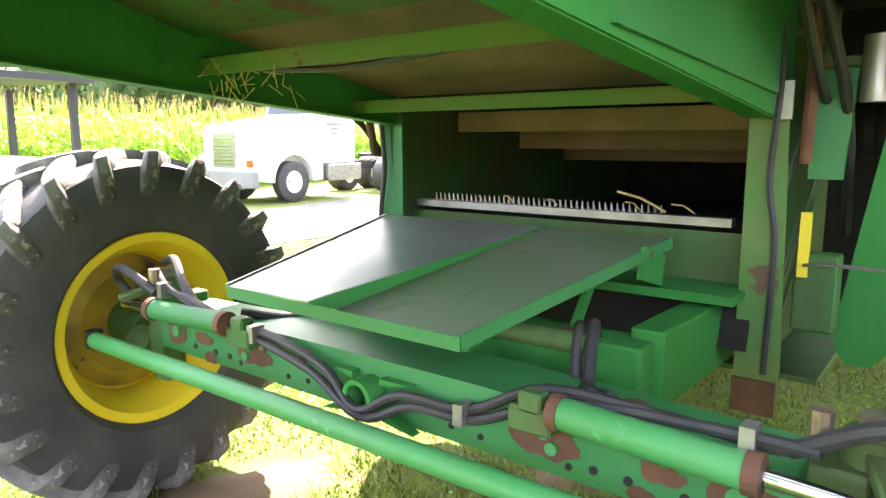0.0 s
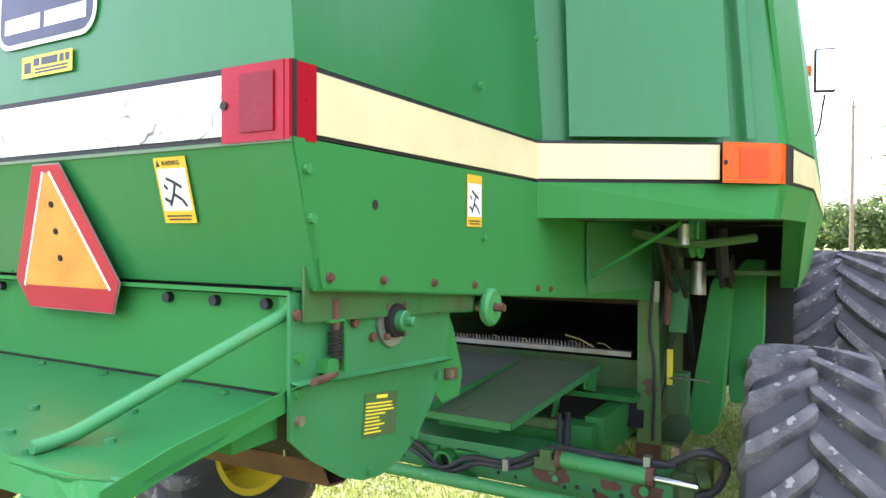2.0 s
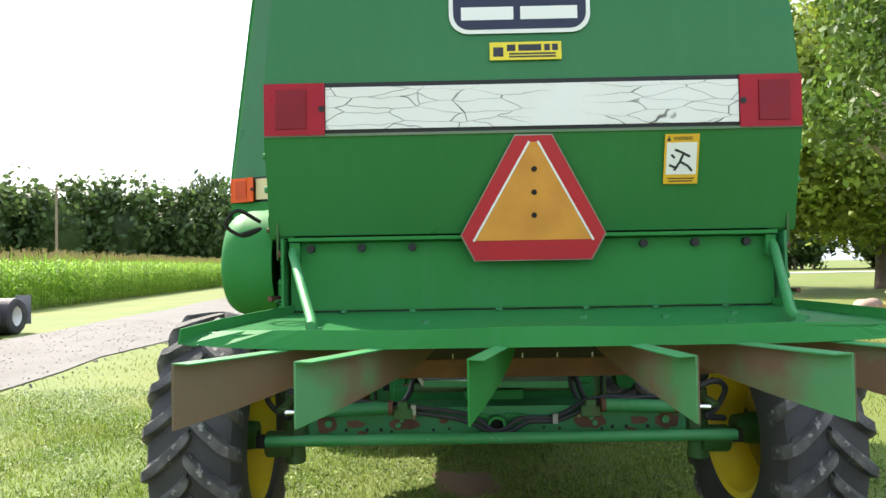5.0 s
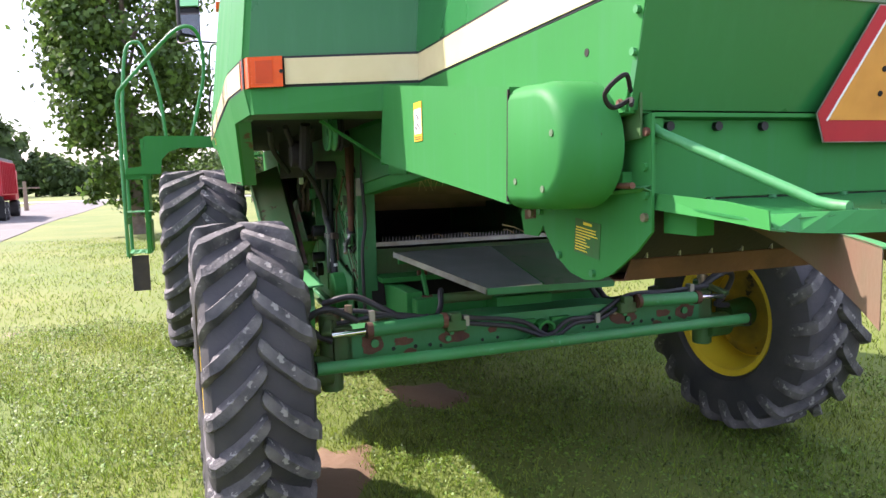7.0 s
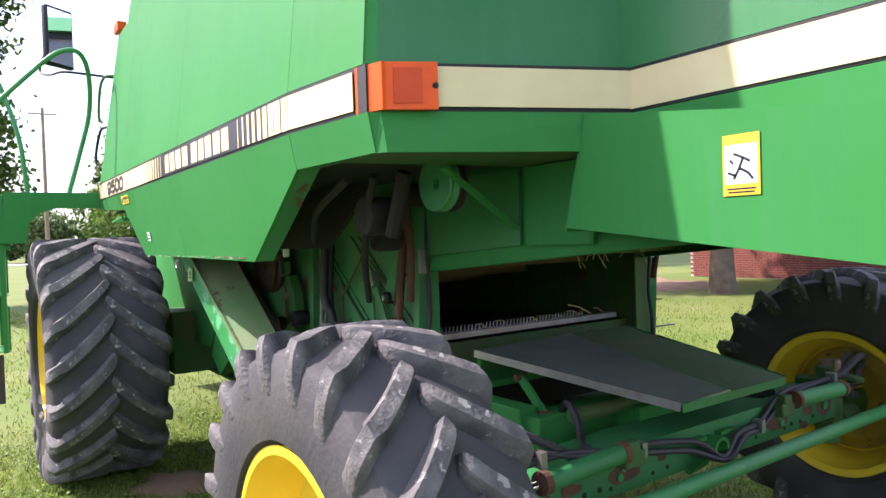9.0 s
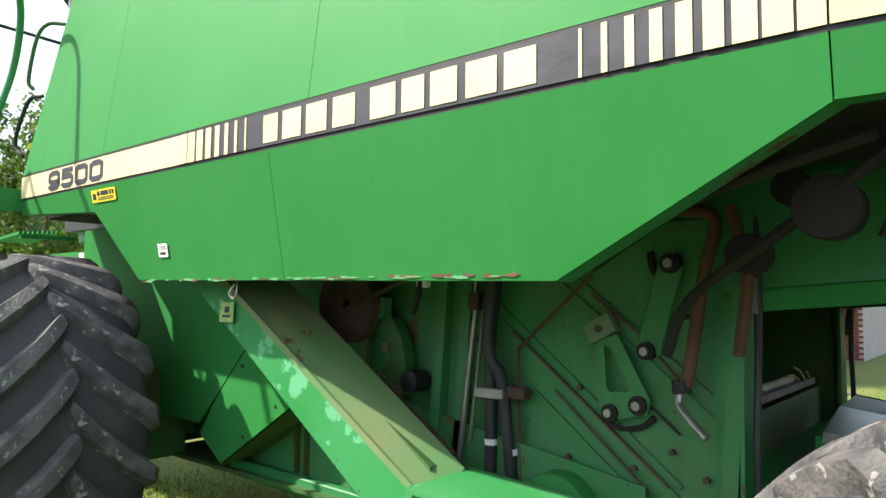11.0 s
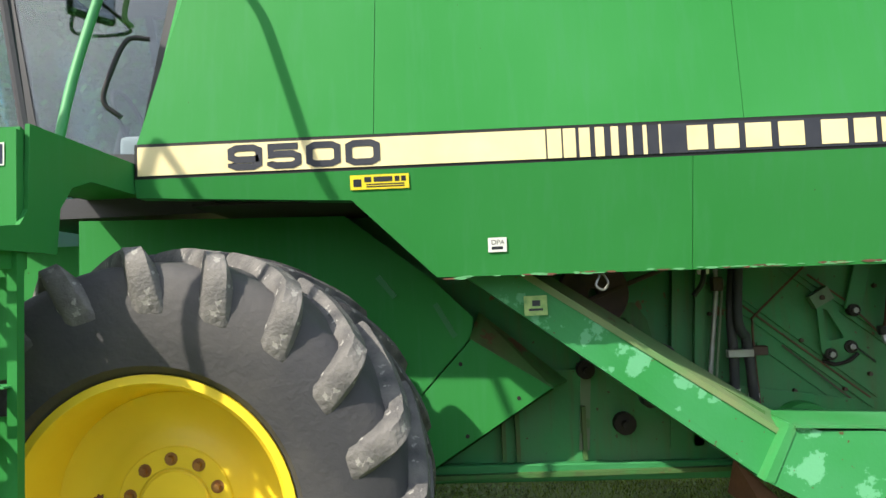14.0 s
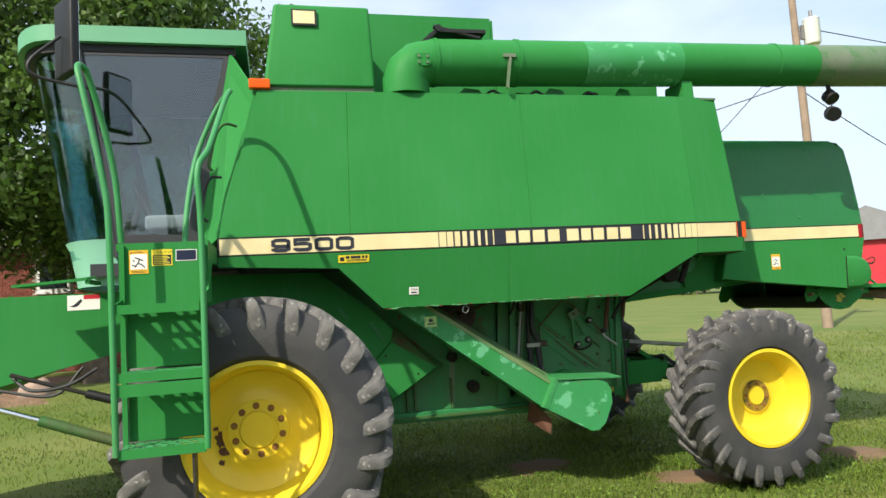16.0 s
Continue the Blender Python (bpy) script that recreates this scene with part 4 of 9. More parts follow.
for s in (-1, 1):
    r = REAR[s]
    # lower skirt in two panels, with a folded-in lower edge
    side_panel("lower_skirt_panel", s, [(6.50, ZB - 0.003), (6.50, 2.045), (5.63, 2.0), (5.30, 1.678), (4.2665, 1.668), (4.2665, ZB - 0.003)], "green lower side panel with chipped rusty edge")
    side_panel("lower_skirt_panel", s, [(4.2640, ZB - 0.003), (4.2640, 1.668), (3.18, 1.658), (r + 0.517, 1.99), (r + 0.517, ZB - 0.003)], "green lower side panel with a sloping rear edge")
    side_panel("rear_skirt_panel", s, [(r + 0.5135, ZB - 0.003), (r + 0.5135, 1.993), (r + 0.03, 1.998), (r + 0.03, ZB - 0.003)], "narrow green panel at the rear corner")
    b = bmesh.new()
    for (y0, z0), (y1, z1) in (((6.5, 2.045), (5.63, 2.0)), ((5.63, 2.0), (5.30, 1.678)), ((5.30, 1.678), (3.18, 1.658)), ((3.18, 1.658), (r + 0.5, 2.0)), ((r + 0.5, 2.0), (r + 0.03, 2.0))):
        slab(b, [(s * (sx(z0) - inward(s, y0) - 0.004), y0, z0), (s * (sx(z1) - inward(s, y1) - 0.004), y1, z1), (s * (sx(z1) - 0.085), y1, z1), (s * (sx(z0) - 0.085), y0, z0)], (0, 0, 0.008))
    part("skirt_lip", b, "green_worn", combine, "folded lower lip with chipped paint")
    # upper doors
    zs0, zs1 = ZT + 0.006, 3.405
    seams = [(6.49, 6.18), (5.53, 5.495), (4.055, 4.045), (r + 0.515, r + 0.515), (r + 0.045, r + 0.115)] if s < 0 else [(6.49, 6.18), (5.53, 5.495), (4.055, 4.045), (r + 0.515, r + 0.515), (r + 0.045, r + 0.06)]
    for (a0, a1), (c0, c1) in zip(seams, seams[1:]):
        side_panel("upper_door_panel", s, [(a0 - 0.0012, zs0), (a1 - 0.0012, zs1), (c1 + 0.0012, zs1), (c0 + 0.0012, zs0)], "large smooth green side door", bevel=0.004)
    # backing behind the stripe
    b = bmesh.new()
    for ya, yc in ((6.50, r + 0.515), (r + 0.515, r + 0.035)):
        slab(b, [(s * (1.578 - inward(s, y)), y, z) for y, z in ((ya, ZB - 0.002), (yc, ZB - 0.002), (yc, ZT + 0.006), (ya, ZT + 0.006))], (-s * 0.02, 0, 0))
    part("stripe_backing", b, "black", combine, "thin black trim round the side stripe")
    # rear shoulder of the body, its inner end further back
    y = r
    w = OUT[s]
    i, o = sy(s, 0.768), sy(s, w - 0.012)
    panel("shoulder_panel", [(s * 0.768, i, 1.995), (s * (w - 0.012), o, 1.995), (s * w, y, ZB - 0.003), (s * 0.768, i, ZB - 0.003)], (0, 0.02, 0), "green", label="green shoulder panel under the stripe", bevel=0.006)
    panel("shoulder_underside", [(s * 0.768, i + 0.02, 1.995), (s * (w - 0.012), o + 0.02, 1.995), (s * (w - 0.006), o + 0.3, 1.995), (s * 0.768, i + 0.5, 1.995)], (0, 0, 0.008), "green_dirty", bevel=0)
    panel("shoulder_corner", [(s * (w - 0.012), o, 1.995), (s * w, y, ZB - 0.003), (s * (w + 0.025), y + 0.04, ZB - 0.003), (s * (w + 0.004), y + 0.04, 1.998)], (-s * 0.012, 0.004, 0), "green", bevel=0.004)
    panel("stripe_backing", [(s * 0.765, i + 0.003, ZB - 0.002), (s * w, y + 0.003, ZB - 0.002), (s * w, y + 0.003, ZT + 0.006), (s * 0.765, i + 0.003, ZT + 0.006)], (0, 0.016, 0), "black", label="thin black trim behind the shoulder stripe", bevel=0)
    li = 1.352 if s < 0 else 1.308
    e = sy(s, li)
    panel("shoulder_stripe", [(s * 0.771, i + 0.003, ZB + 0.010), (s * li, e + 0.001, ZB + 0.010), (s * li, e + 0.001, ZT - 0.006), (s * 0.771, i + 0.003, ZT - 0.006)], (0, -0.005, 0), "cream", label="cream decal stripe on the shoulder", bevel=0)
    lamp_block("marker_lamp", "lens_amber", s * (li + 0.012), s * (w - 0.006), s, y - 0.004, ZB - 0.002, ZT + 0.002, 0.095, "amber marker lamp on the body corner", lean=e - y + 0.004, side=0.026)
    # upper rear face, leaning and recessed, with a pressed door
    up_face = panel("upper_rear_face", [(s * 0.70, i + 0.02, ZT + 0.006), (s * (w - 0.004), y + 0.02, ZT + 0.006), (s * (w - 0.125), y + 0.10, 3.405), (s * 0.62, i + 0.10, 3.405)], (0, 0.02, 0), "green_hood", label="green upper rear face of the body", bevel=0.006)
    if s > 0:
        panel("pressed_panel", [(0.86, sy(s, 0.86) + 0.018, 2.275), (1.34, e + 0.018, 2.275), (1.27, sy(s, 1.3) + 0.082, 3.3), (0.80, sy(s, 0.86) + 0.082, 3.3)], (0, -0.012, 0), "green_hood", up_face, bevel=0.006)
        panel("drain_channel", [(1.39, sy(s, 1.39) + 0.018, 2.27), (1.415, sy(s, 1.41) + 0.018, 2.27), (1.32, sy(s, 1.41) + 0.09, 3.35), (1.295, sy(s, 1.39) + 0.09, 3.35)], (0, -0.014, 0), "green_hood", up_face, bevel=0.004)
    # corner between the rear face and the side
    b = bmesh.new()
    slab(b, [(s * (w - 0.004), y + 0.02, ZT + 0.006), (s * (w + 0.024), y + 0.05, ZT + 0.006), (s * (w - 0.105), y + 0.12, 3.405), (s * (w - 0.125), y + 0.10, 3.405)], (-s * 0.01, 0.012, 0))
    part("corner_panel", b, "green", combine)
# chipped paint and rust along the folded lower edge of the left skirt
chips = random.Random(31)
for k in range(60):
    y, rusty = chips.uniform(3.3, 5.25), chips.random() < 0.4
    z = 1.670 + chips.uniform(0, 0.007)
    w_, h_ = chips.uniform(0.006, 0.035), chips.uniform(0.002, 0.006)
    pts = []
    for j in range(10):
        a = 2 * math.pi * j / 10
        q = 1 + 0.5 * noise.noise(V(math.cos(a) * 2 + k, math.sin(a) * 2, k * 0.7))
        pts.append((-sx(z) - 0.0012, y + w_ * q * math.cos(a), z + h_ * q * math.sin(a)))
    b = bmesh.new()
    slab(b, pts, (-0.001, 0, 0))
    part("paint_chip", b, "rust" if rusty else "chip_pale", combine, "brown rust spot" if rusty else "pale chipped paint")
# deck over the body
b = bmesh.new()
slab(b, [(-1.43, 2.14, 3.385), (1.43, 1.8, 3.385), (1.43, 6.15, 3.385), (-1.43, 6.15, 3.385)], (0, 0, 0.018))
part("top_deck", b, "green_dull", combine, "flat green deck over the body")

# left stripe: cream field, bars, dark field with plain letter blocks
X = -1.5815


def stripe_piece(name, y0, y1, material, label="", z0=ZB + 0.010, z1=ZT - 0.008, out=0.0, parent=None, x=X):
    b = bmesh.new()
    slab(b, [(x - out, y0, z0), (x - out, y1, z0), (x - out, y1, z1), (x - out, y0, z1)], (-0.0025, 0, 0))
    return part(name, b, material, parent or combine, label)


stripe_piece("side_stripe", 6.485, 4.845, "cream", "cream decal stripe, slightly blistered")
ink_field = stripe_piece("side_stripe_dark", 4.843, 2.60, "ink", "black decal field with cream bars and blocks")
stripe_piece("side_stripe", 2.598, 2.548, "cream", "cream decal stripe, slightly blistered")
b = bmesh.new()
slab(b, [(X + inward(-1, y), y, z) for y, z in ((2.543, ZB + 0.010), (2.13, ZB + 0.010), (2.13, ZT - 0.008), (2.543, ZT - 0.008))], (-0.0025, 0, 0))
part("side_stripe", b, "cream", combine, "cream decal stripe on the rear corner panel")
for k in range(8):
    y1 = 4.838 - k * 0.0632
    stripe_piece("stripe_bar", y1, y1 - (0.056 - 0.0068 * k), "cream", "", out=0.0025, parent=ink_field)
for k in range(8):
    y0 = 2.604 + k * 0.0645
    stripe_piece("stripe_bar", y0, y0 + (0.056 - 0.0068 * k), "cream", "", out=0.0025, parent=ink_field)
# stripe on the right side
b = bmesh.new()
for ya, yc in ((6.485, 2.21), (2.20, 1.80)):
    slab(b, [(-X - inward(1, y), y, z) for y, z in ((ya, ZB + 0.010), (yc, ZB + 0.010), (yc, ZT - 0.008), (ya, ZT - 0.008))], (0.0025, 0, 0))
part("side_stripe", b, "cream", combine, "cream decal stripe along the body side")
# plain blocks in place of brand lettering
for y0, y1 in ((4.285, 4.205), (4.178, 4.082), (4.055, 3.955), (3.925, 3.825), (3.758, 3.655), (3.630, 3.545), (3.522, 3.428), (3.398, 3.298), (3.275, 3.180)):
    stripe_piece("letter_block", y0, y1, "cream", "plain cream block in place of a letter", z0=ZB + 0.020, z1=ZT - 0.018, out=0.0025, parent=ink_field)
# model number in wide block digits
DIGITS = {"9": [(1, 0.45), (0.8, 0.38), (0.2, 0.38), (0, 0.52), (0, 0.86), (0.2, 1), (0.8, 1), (1, 0.86), (1, 0.14), (0.8, 0), (0.2, 0), (0, 0.12), (0, 0.2)],
          "5": [(1, 1), (0.02, 1), (0.02, 0.56), (0.2, 0.6), (0.8, 0.6), (1, 0.46), (1, 0.14), (0.8, 0), (0.2, 0), (0, 0.12), (0, 0.2)],
          "0": [(0.5, 0), (0.8, 0), (1, 0.14), (1, 0.86), (0.8, 1), (0.2, 1), (0, 0.86), (0, 0.14), (0.2, 0), (0.5, 0)]}


def digit(ch, y0, z0, w, h, t):
    """A flat digit drawn as one bent ribbon on the left stripe."""
    p = [(y0 - u * w, z0 + v * h) for u, v in DIGITS[ch]]
    shut = p[0] == p[-1]
    sides = ([], [])
    for i in range(len(p)):
        q0 = p[i - 1] if i else (p[-2] if shut else p[0])
        q1 = p[i + 1] if i + 1 < len(p) else (p[1] if shut else p[-1])
        d0, d1 = Vector((p[i][0] - q0[0], p[i][1] - q0[1])), Vector((q1[0] - p[i][0], q1[1] - p[i][1]))
        d0, d1 = (d0 if d0.length else d1).normalized(), (d1 if d1.length else d0).normalized()
        n0, n1 = Vector((-d0.y, d0.x)), Vector((-d1.y, d1.x))
        m = (n0 + n1).normalized()
        m *= min(1.35, 1 / max(0.4, m.dot(n1))) * t / 2
        for side, k in zip(sides, (1, -1)):
            side.append((X - 0.0035, p[i][0] + k * m.x, p[i][1] + k * m.y))
    b = bmesh.new()
    sheet(b, list(sides), (-0.0012, 0, 0))
    return part("model_digit", b, "ink", combine, "bold black digit on the cream stripe")


for k, ch in enumerate("9500"):
    digit(ch, 6.105 - k * 0.158, ZB + 0.030, 0.112, 0.076, 0.027)


def dealer_plate(m, w, h, parent):
    b = bmesh.new()
    flat(b, m, 0, 0, w, h, 0.0005)
    lab = part("dealer_sticker", b, "lemon", parent, "small yellow dealer sticker with black print")
    b = bmesh.new()
    flat(b, m, w * 0.05, h * 0.2, w * 0.19, h * 0.72, 0.0018, 0.0006)
    part("sticker_mark", b, "ink", lab, "plain black square mark")
    b = bmesh.new()
    for x0, x1 in ((0.24, 0.36), (0.40, 0.72), (0.76, 0.84), (0.87, 0.95)):
        flat(b, m, w * x0, h * 0.50, w * x1, h * 0.86, 0.0018, 0.0006)
    for yy in (0.34, 0.18):
        flat(b, m, w * 0.27, h * (yy - 0.045), w * 0.92, h * (yy + 0.045), 0.0018, 0.0006)
    part("sticker_print", b, "ink", lab, "plain black bars of print")


dealer_plate(facing((-1.568, 5.63, 2.040), (0, -1, 0), (-0.19, 0, 1)), 0.235, 0.058, combine)
dealer_plate(facing((-0.115, -0.004, 2.318), (1, 0, 0), (0, 0.03, 1)), 0.205, 0.052, combine)
m_ = facing((-1.517, 5.088, 1.771), (0, -1, 0), (-0.19, 0, 1))
b = bmesh.new()
flat(b, m_, 0, 0, 0.075, 0.058, 0.001)
tag_lab = part("inventory_sticker", b, "label_white", combine, "small white inventory sticker")
words("sticker_letters", "DPA", 0.020, m_ @ Matrix.Translation((0.012, 0.030, 0.0024)), "ink", tag_lab, 0.0004)
b = bmesh.new()
flat(b, m_, 0.014, 0.010, 0.060, 0.022, 0.0023, 0.0005)
part("sticker_print", b, "ink", tag_lab)

# brand badge on the rear: navy rounded plate with a white border and plain white shapes
mb = facing((-0.230, 0.0, 2.396), (1, 0, 0), (0, 0.05, 1))


def rounded(bmm, m, x0, y0, x1, y1, r, z, t):
    pts = []
    for cx, cy, a in ((x1 - r, y0 + r, -90), (x1 - r, y1 - r, 0), (x0 + r, y1 - r, 90), (x0 + r, y0 + r, 180)):
        for k in range(7):
            q = radians(a + 15 * k)
            pts.append(m @ V(cx + r * math.cos(q), cy + r * math.sin(q), z))
    slab(bmm, pts, (m.to_3x3() @ V(0, 0, 1)) * t)


b = bmesh.new()
rounded(b, mb, 0, 0, 0.405, 0.40, 0.055, 0.002, 0.0012)
badge = part("brand_badge", b, "label_white", combine, "navy badge with white border and plain white shapes")
b = bmesh.new()
rounded(b, mb, 0.012, 0.012, 0.393, 0.388, 0.046, 0.0032, 0.0008)
part("badge_field", b, "navy", badge)
b = bmesh.new()
for x0, x1 in ((0.035, 0.185), (0.205, 0.368)):
    flat(b, mb, x0, 0.040, x1, 0.078, 0.004, 0.0006)
slab(b, [mb @ V(x, y, 0.004) for x, y in ((0.06, 0.13), (0.20, 0.20), (0.35, 0.26), (0.34, 0.33), (0.20, 0.30), (0.10, 0.23))], (0, -0.0006, 0))
part("badge_shape", b, "label_white", badge, "plain white shapes")


# ---- combine: chopper, spreader tray and vanes ----
b = bmesh.new()
slab(b, [(-0.712, 0.075, 1.607), (0.712, 0.075, 1.607), (0.712, 0.075, 1.806), (-0.712, 0.075, 1.806)], (0, 0.012, 0))
slab(b, [(-0.712, 0.085, 1.806), (0.712, 0.085, 1.806), (0.712, 0.045, 1.812), (-0.712, 0.045, 1.812)], (0, 0, 0.01))
soften(b, 0.003, 1)
chopper = part("chopper_rear_panel", b, "green", combine, "green rear panel of the straw chopper")
for x in (-0.65, -0.50, -0.35, 0.33, 0.48, 0.63):
    b = bmesh.new()
    rod(b, (x, 0.075, 1.790), (x, 0.060, 1.790), 0.012, 10)
    part("bolt", b, "black", chopper)
for s in (-1, 1):
    b = bmesh.new()
    pts = [(0.028, 1.819), (0.028, 1.53), (0.09, 1.475), (0.20, 1.405), (0.27, 1.378), (0.34, 1.37), (0.42, 1.382), (0.50, 1.42), (0.57, 1.485), (0.63, 1.575), (0.665, 1.66), (0.68, 1.765)]
    slab(b, [(s * 0.722, y, z) for y, z in pts], (s * 0.008, 0, 0))
    soften(b, 0.002, 1)
    plate = part("chopper_side_plate", b, "green_worn" if s > 0 else "green", combine, "rounded green chopper side plate, chipped")
    b = bmesh.new()
    slab(b, [(s * 0.716, y, z) for y, z in ((0.60, 1.52), (0.645, 1.475), (0.745, 1.475), (0.765, 1.54), (0.70, 1.69), (0.66, 1.72))], (s * 0.006, 0, 0))
    tab = part("slotted_bracket", b, "green", plate, "green bracket with a rusty slot")
    b = bmesh.new()
    slab(b, [(s * 0.7225, y, z) for y, z in ((0.655, 1.535), (0.73, 1.527), (0.73, 1.560), (0.655, 1.568))], (s * 0.003, 0, 0))
    part("slot", b, "rust", tab)
    b = bmesh.new()
    rod(b, (s * 0.724, 0.672, 1.551), (s * 0.738, 0.672, 1.551), 0.014, 6)
    part("bolt", b, "bolt", tab)
    b = bmesh.new()
    sheet(b, [[(s * 0.73, 0.03, 1.645), (s * 0.752, 0.03, 1.640), (s * 0.73, 0.03, 1.632)], [(s * 0.73, 0.655, 1.603), (s * 0.752, 0.655, 1.598), (s * 0.73, 0.655, 1.590)]], (0, 0, -0.002))
    part("stiffening_ridge", b, "green_faded", plate)
    b = bmesh.new()
    lathe(b, [(0, 0.03), (0, 0.062), (0.008, 0.062), (0.008, 0.03)], (0, 0, 0), 32, closed=True)
    bmesh.ops.transform(b, matrix=Matrix.Translation((s * 0.732, 0.378, 1.731)) @ Matrix.Diagonal((s, 1, 1, 1)), verts=b.verts)
    hub = part("bearing_flange", b, "steel", plate, "greasy steel bearing flange", smooth=True)
    b = bmesh.new()
    rod(b, (s * 0.735, 0.378, 1.731), (s * 0.757, 0.378, 1.731), 0.041, 24)
    soften(b, 0.006, 2)
    part("bearing_collar", b, "dark", hub, "greasy black bearing collar", smooth=True)
    b = bmesh.new()
    rod(b, (s * 0.755, 0.378, 1.731), (s * 0.778, 0.378, 1.731), 0.025, 20)
    rod(b, (s * 0.778, 0.378, 1.731), (s * 0.80, 0.378, 1.731), 0.013, 6)
    soften(b, 0.003, 1)
    part("shaft_end", b, "green_worn", hub)
    for a in (45, 135, 225, 315):
        b = bmesh.new()
        c = V(s * 0.74, 0.378 + 0.05 * math.cos(radians(a)), 1.731 + 0.05 * math.sin(radians(a)))
        rod(b, c, c + V(s * 0.01, 0, 0), 0.008, 6)
        part("flange_bolt", b, "rust", hub)
    b = bmesh.new()
    beam(b, (s * 0.735, 0.60, 1.752), (s * 0.735, 0.80, 1.735), 0.012, 0.05)
    part("adjuster_bar", b, "green_worn", plate)
    if s > 0:
        b = bmesh.new()
        rod(b, (0.735, 0.83, 1.725), (0.775, 0.83, 1.725), 0.014, 12)
        part("adjuster_shaft", b, "bolt", plate)
        b = bmesh.new()
        lathe(b, [(0, 0.015), (0, 0.048), (0.01, 0.056), (0.022, 0.056), (0.03, 0.046), (0.03, 0.015)], (0.765, 0.83, 1.725), 24, closed=True)
        part("adjuster_knob", b, "green_faded", plate, "round pale green adjuster wheel", smooth=True)
        b = bmesh.new()
        rod(b, (0.79, 0.83, 1.725), (0.825, 0.83, 1.725), 0.012, 6)
        part("knob_nut", b, "rust", plate)
    # latch with spring
    b = bmesh.new()
    coil = [(s * (0.75 + 0.012 * math.cos(a)), 0.145 + 0.012 * math.sin(a), 1.672 + a * 0.00125) for a in (k * 0.6 for k in range(90))]
    tube(b, coil, 0.003, 5)
    latch = part("latch_spring", b, "dark", plate, "small coil spring on a latch")
    b = bmesh.new()
    tube(b, curve([(s * 0.75, 0.145, 1.80), (s * 0.75, 0.145, 1.66), (s * 0.755, 0.12, 1.645), (s * 0.77, 0.05, 1.645)]), 0.008, 8)
    part("latch_rod", b, "rust", latch)
    b = bmesh.new()
    box(b, (s * 0.742, 0.145, 1.755), (0.03, 0.05, 0.006))
    box(b, (s * 0.742, 0.175, 1.70), (0.02, 0.006, 0.11))
    box(b, (s * 0.742, 0.125, 1.665), (0.034, 0.034, 0.028))
    part("latch_bracket", b, "green", latch)
    for y, z, mat in ((0.045, 1.775, "rust"), (0.05, 1.69, "green"), (0.047, 1.62, "green"), (0.05, 1.565, "bolt"), (0.29, 1.395, "green_worn"), (0.48, 1.43, "green_worn"), (0.60, 1.56, "green_worn"), (0.23, 1.74, "rust"), (0.30, 1.70, "rust")):
        b = bmesh.new()
        rod(b, (s * 0.730, y, z), (s * 0.741, y, z), 0.011, 8)
        part("bolt", b, mat, plate)
    # instruction label
    m_ = facing((0.7305, 0.262, 1.476), (0, 1, -0.14), (0, 0.08, 1)) if s > 0 else facing((-0.7305, 0.395, 1.45), (0, -1, -0.10), (0, -0.08, 1))
    b = bmesh.new()
    flat(b, m_, 0, 0, 0.135, 0.100, 0.0005)
    lab = part("instruction_label", b, "green_dirty", plate, "dark green label with yellow lines of print")
    b = bmesh.new()
    rr = random.Random(4)
    flat(b, m_, 0.045, 0.086, 0.09, 0.094, 0.0018, 0.0006)
    for k in range(9):
        flat(b, m_, 0.006, 0.008 + k * 0.0082, 0.006 + rr.uniform(0.05, 0.122), 0.0115 + k * 0.0082, 0.0018, 0.0006)
    part("label_print", b, "lemon", lab, "unreadable yellow lines of print")

    # Added filler that stops daylight showing between plate and wall.
    panel("chopper_side_filler", [(s * 0.748, 0.05, 1.76), (s * 0.748, 0.78, 1.72), (s * 0.748, 0.78, 1.84), (s * 0.748, 0.05, 1.87)], (-s * 0.006, 0, 0), "green_dirty", label="dirty green filler strip added behind the side gap", bevel=0)
# Two more added fillers block the sky in the gaps above tray and chopper.
panel("tray_gap_filler", [(-0.70, 0.092, 1.57), (0.70, 0.092, 1.57), (0.70, 0.092, 1.64), (-0.70, 0.092, 1.64)], (0, 0.006, 0), "green_dirty", bevel=0)
panel("chopper_rear_filler", [(-0.745, 0.10, 1.77), (0.745, 0.10, 1.77), (0.745, 0.10, 1.88), (-0.745, 0.10, 1.88)], (0, 0.006, 0), "dark", label="dark filler strip added to keep sky light out of the gap", bevel=0)

# chopper housing, a bent sheet, and its rusty lower edge
b = bmesh.new()
arc = [(0.33 + 0.255 * math.cos(radians(a)), 1.62 + 0.235 * math.sin(radians(a))) for a in range(185, 345, 10)]
sheet(b, [[(-0.715, y, z) for y, z in arc], [(0.715, y, z) for y, z in arc]], (0, 0, 0.004))
part("chopper_housing", b, "dark", combine, "dark curved chopper housing", smooth=True)
b = bmesh.new()
sheet(b, [[(x, 0.155, 1.445), (x, 0.185, 1.385), (x, 0.235, 1.378), (x, 0.265, 1.39)] for x in (-0.70, 0.70)], (0, 0.004, 0.004))
part("housing_lip", b, "rust", combine, "rusty brown lower edge of the chopper")
for k in range(26):
    b = bmesh.new()
    box(b, (-0.66 + k * 0.053, 0.16 + 0.03 * (k % 2), 1.50), (0.004, 0.04, 0.10))
    part("chopper_knife", b, "steel", combine, "thin steel chopper knife")

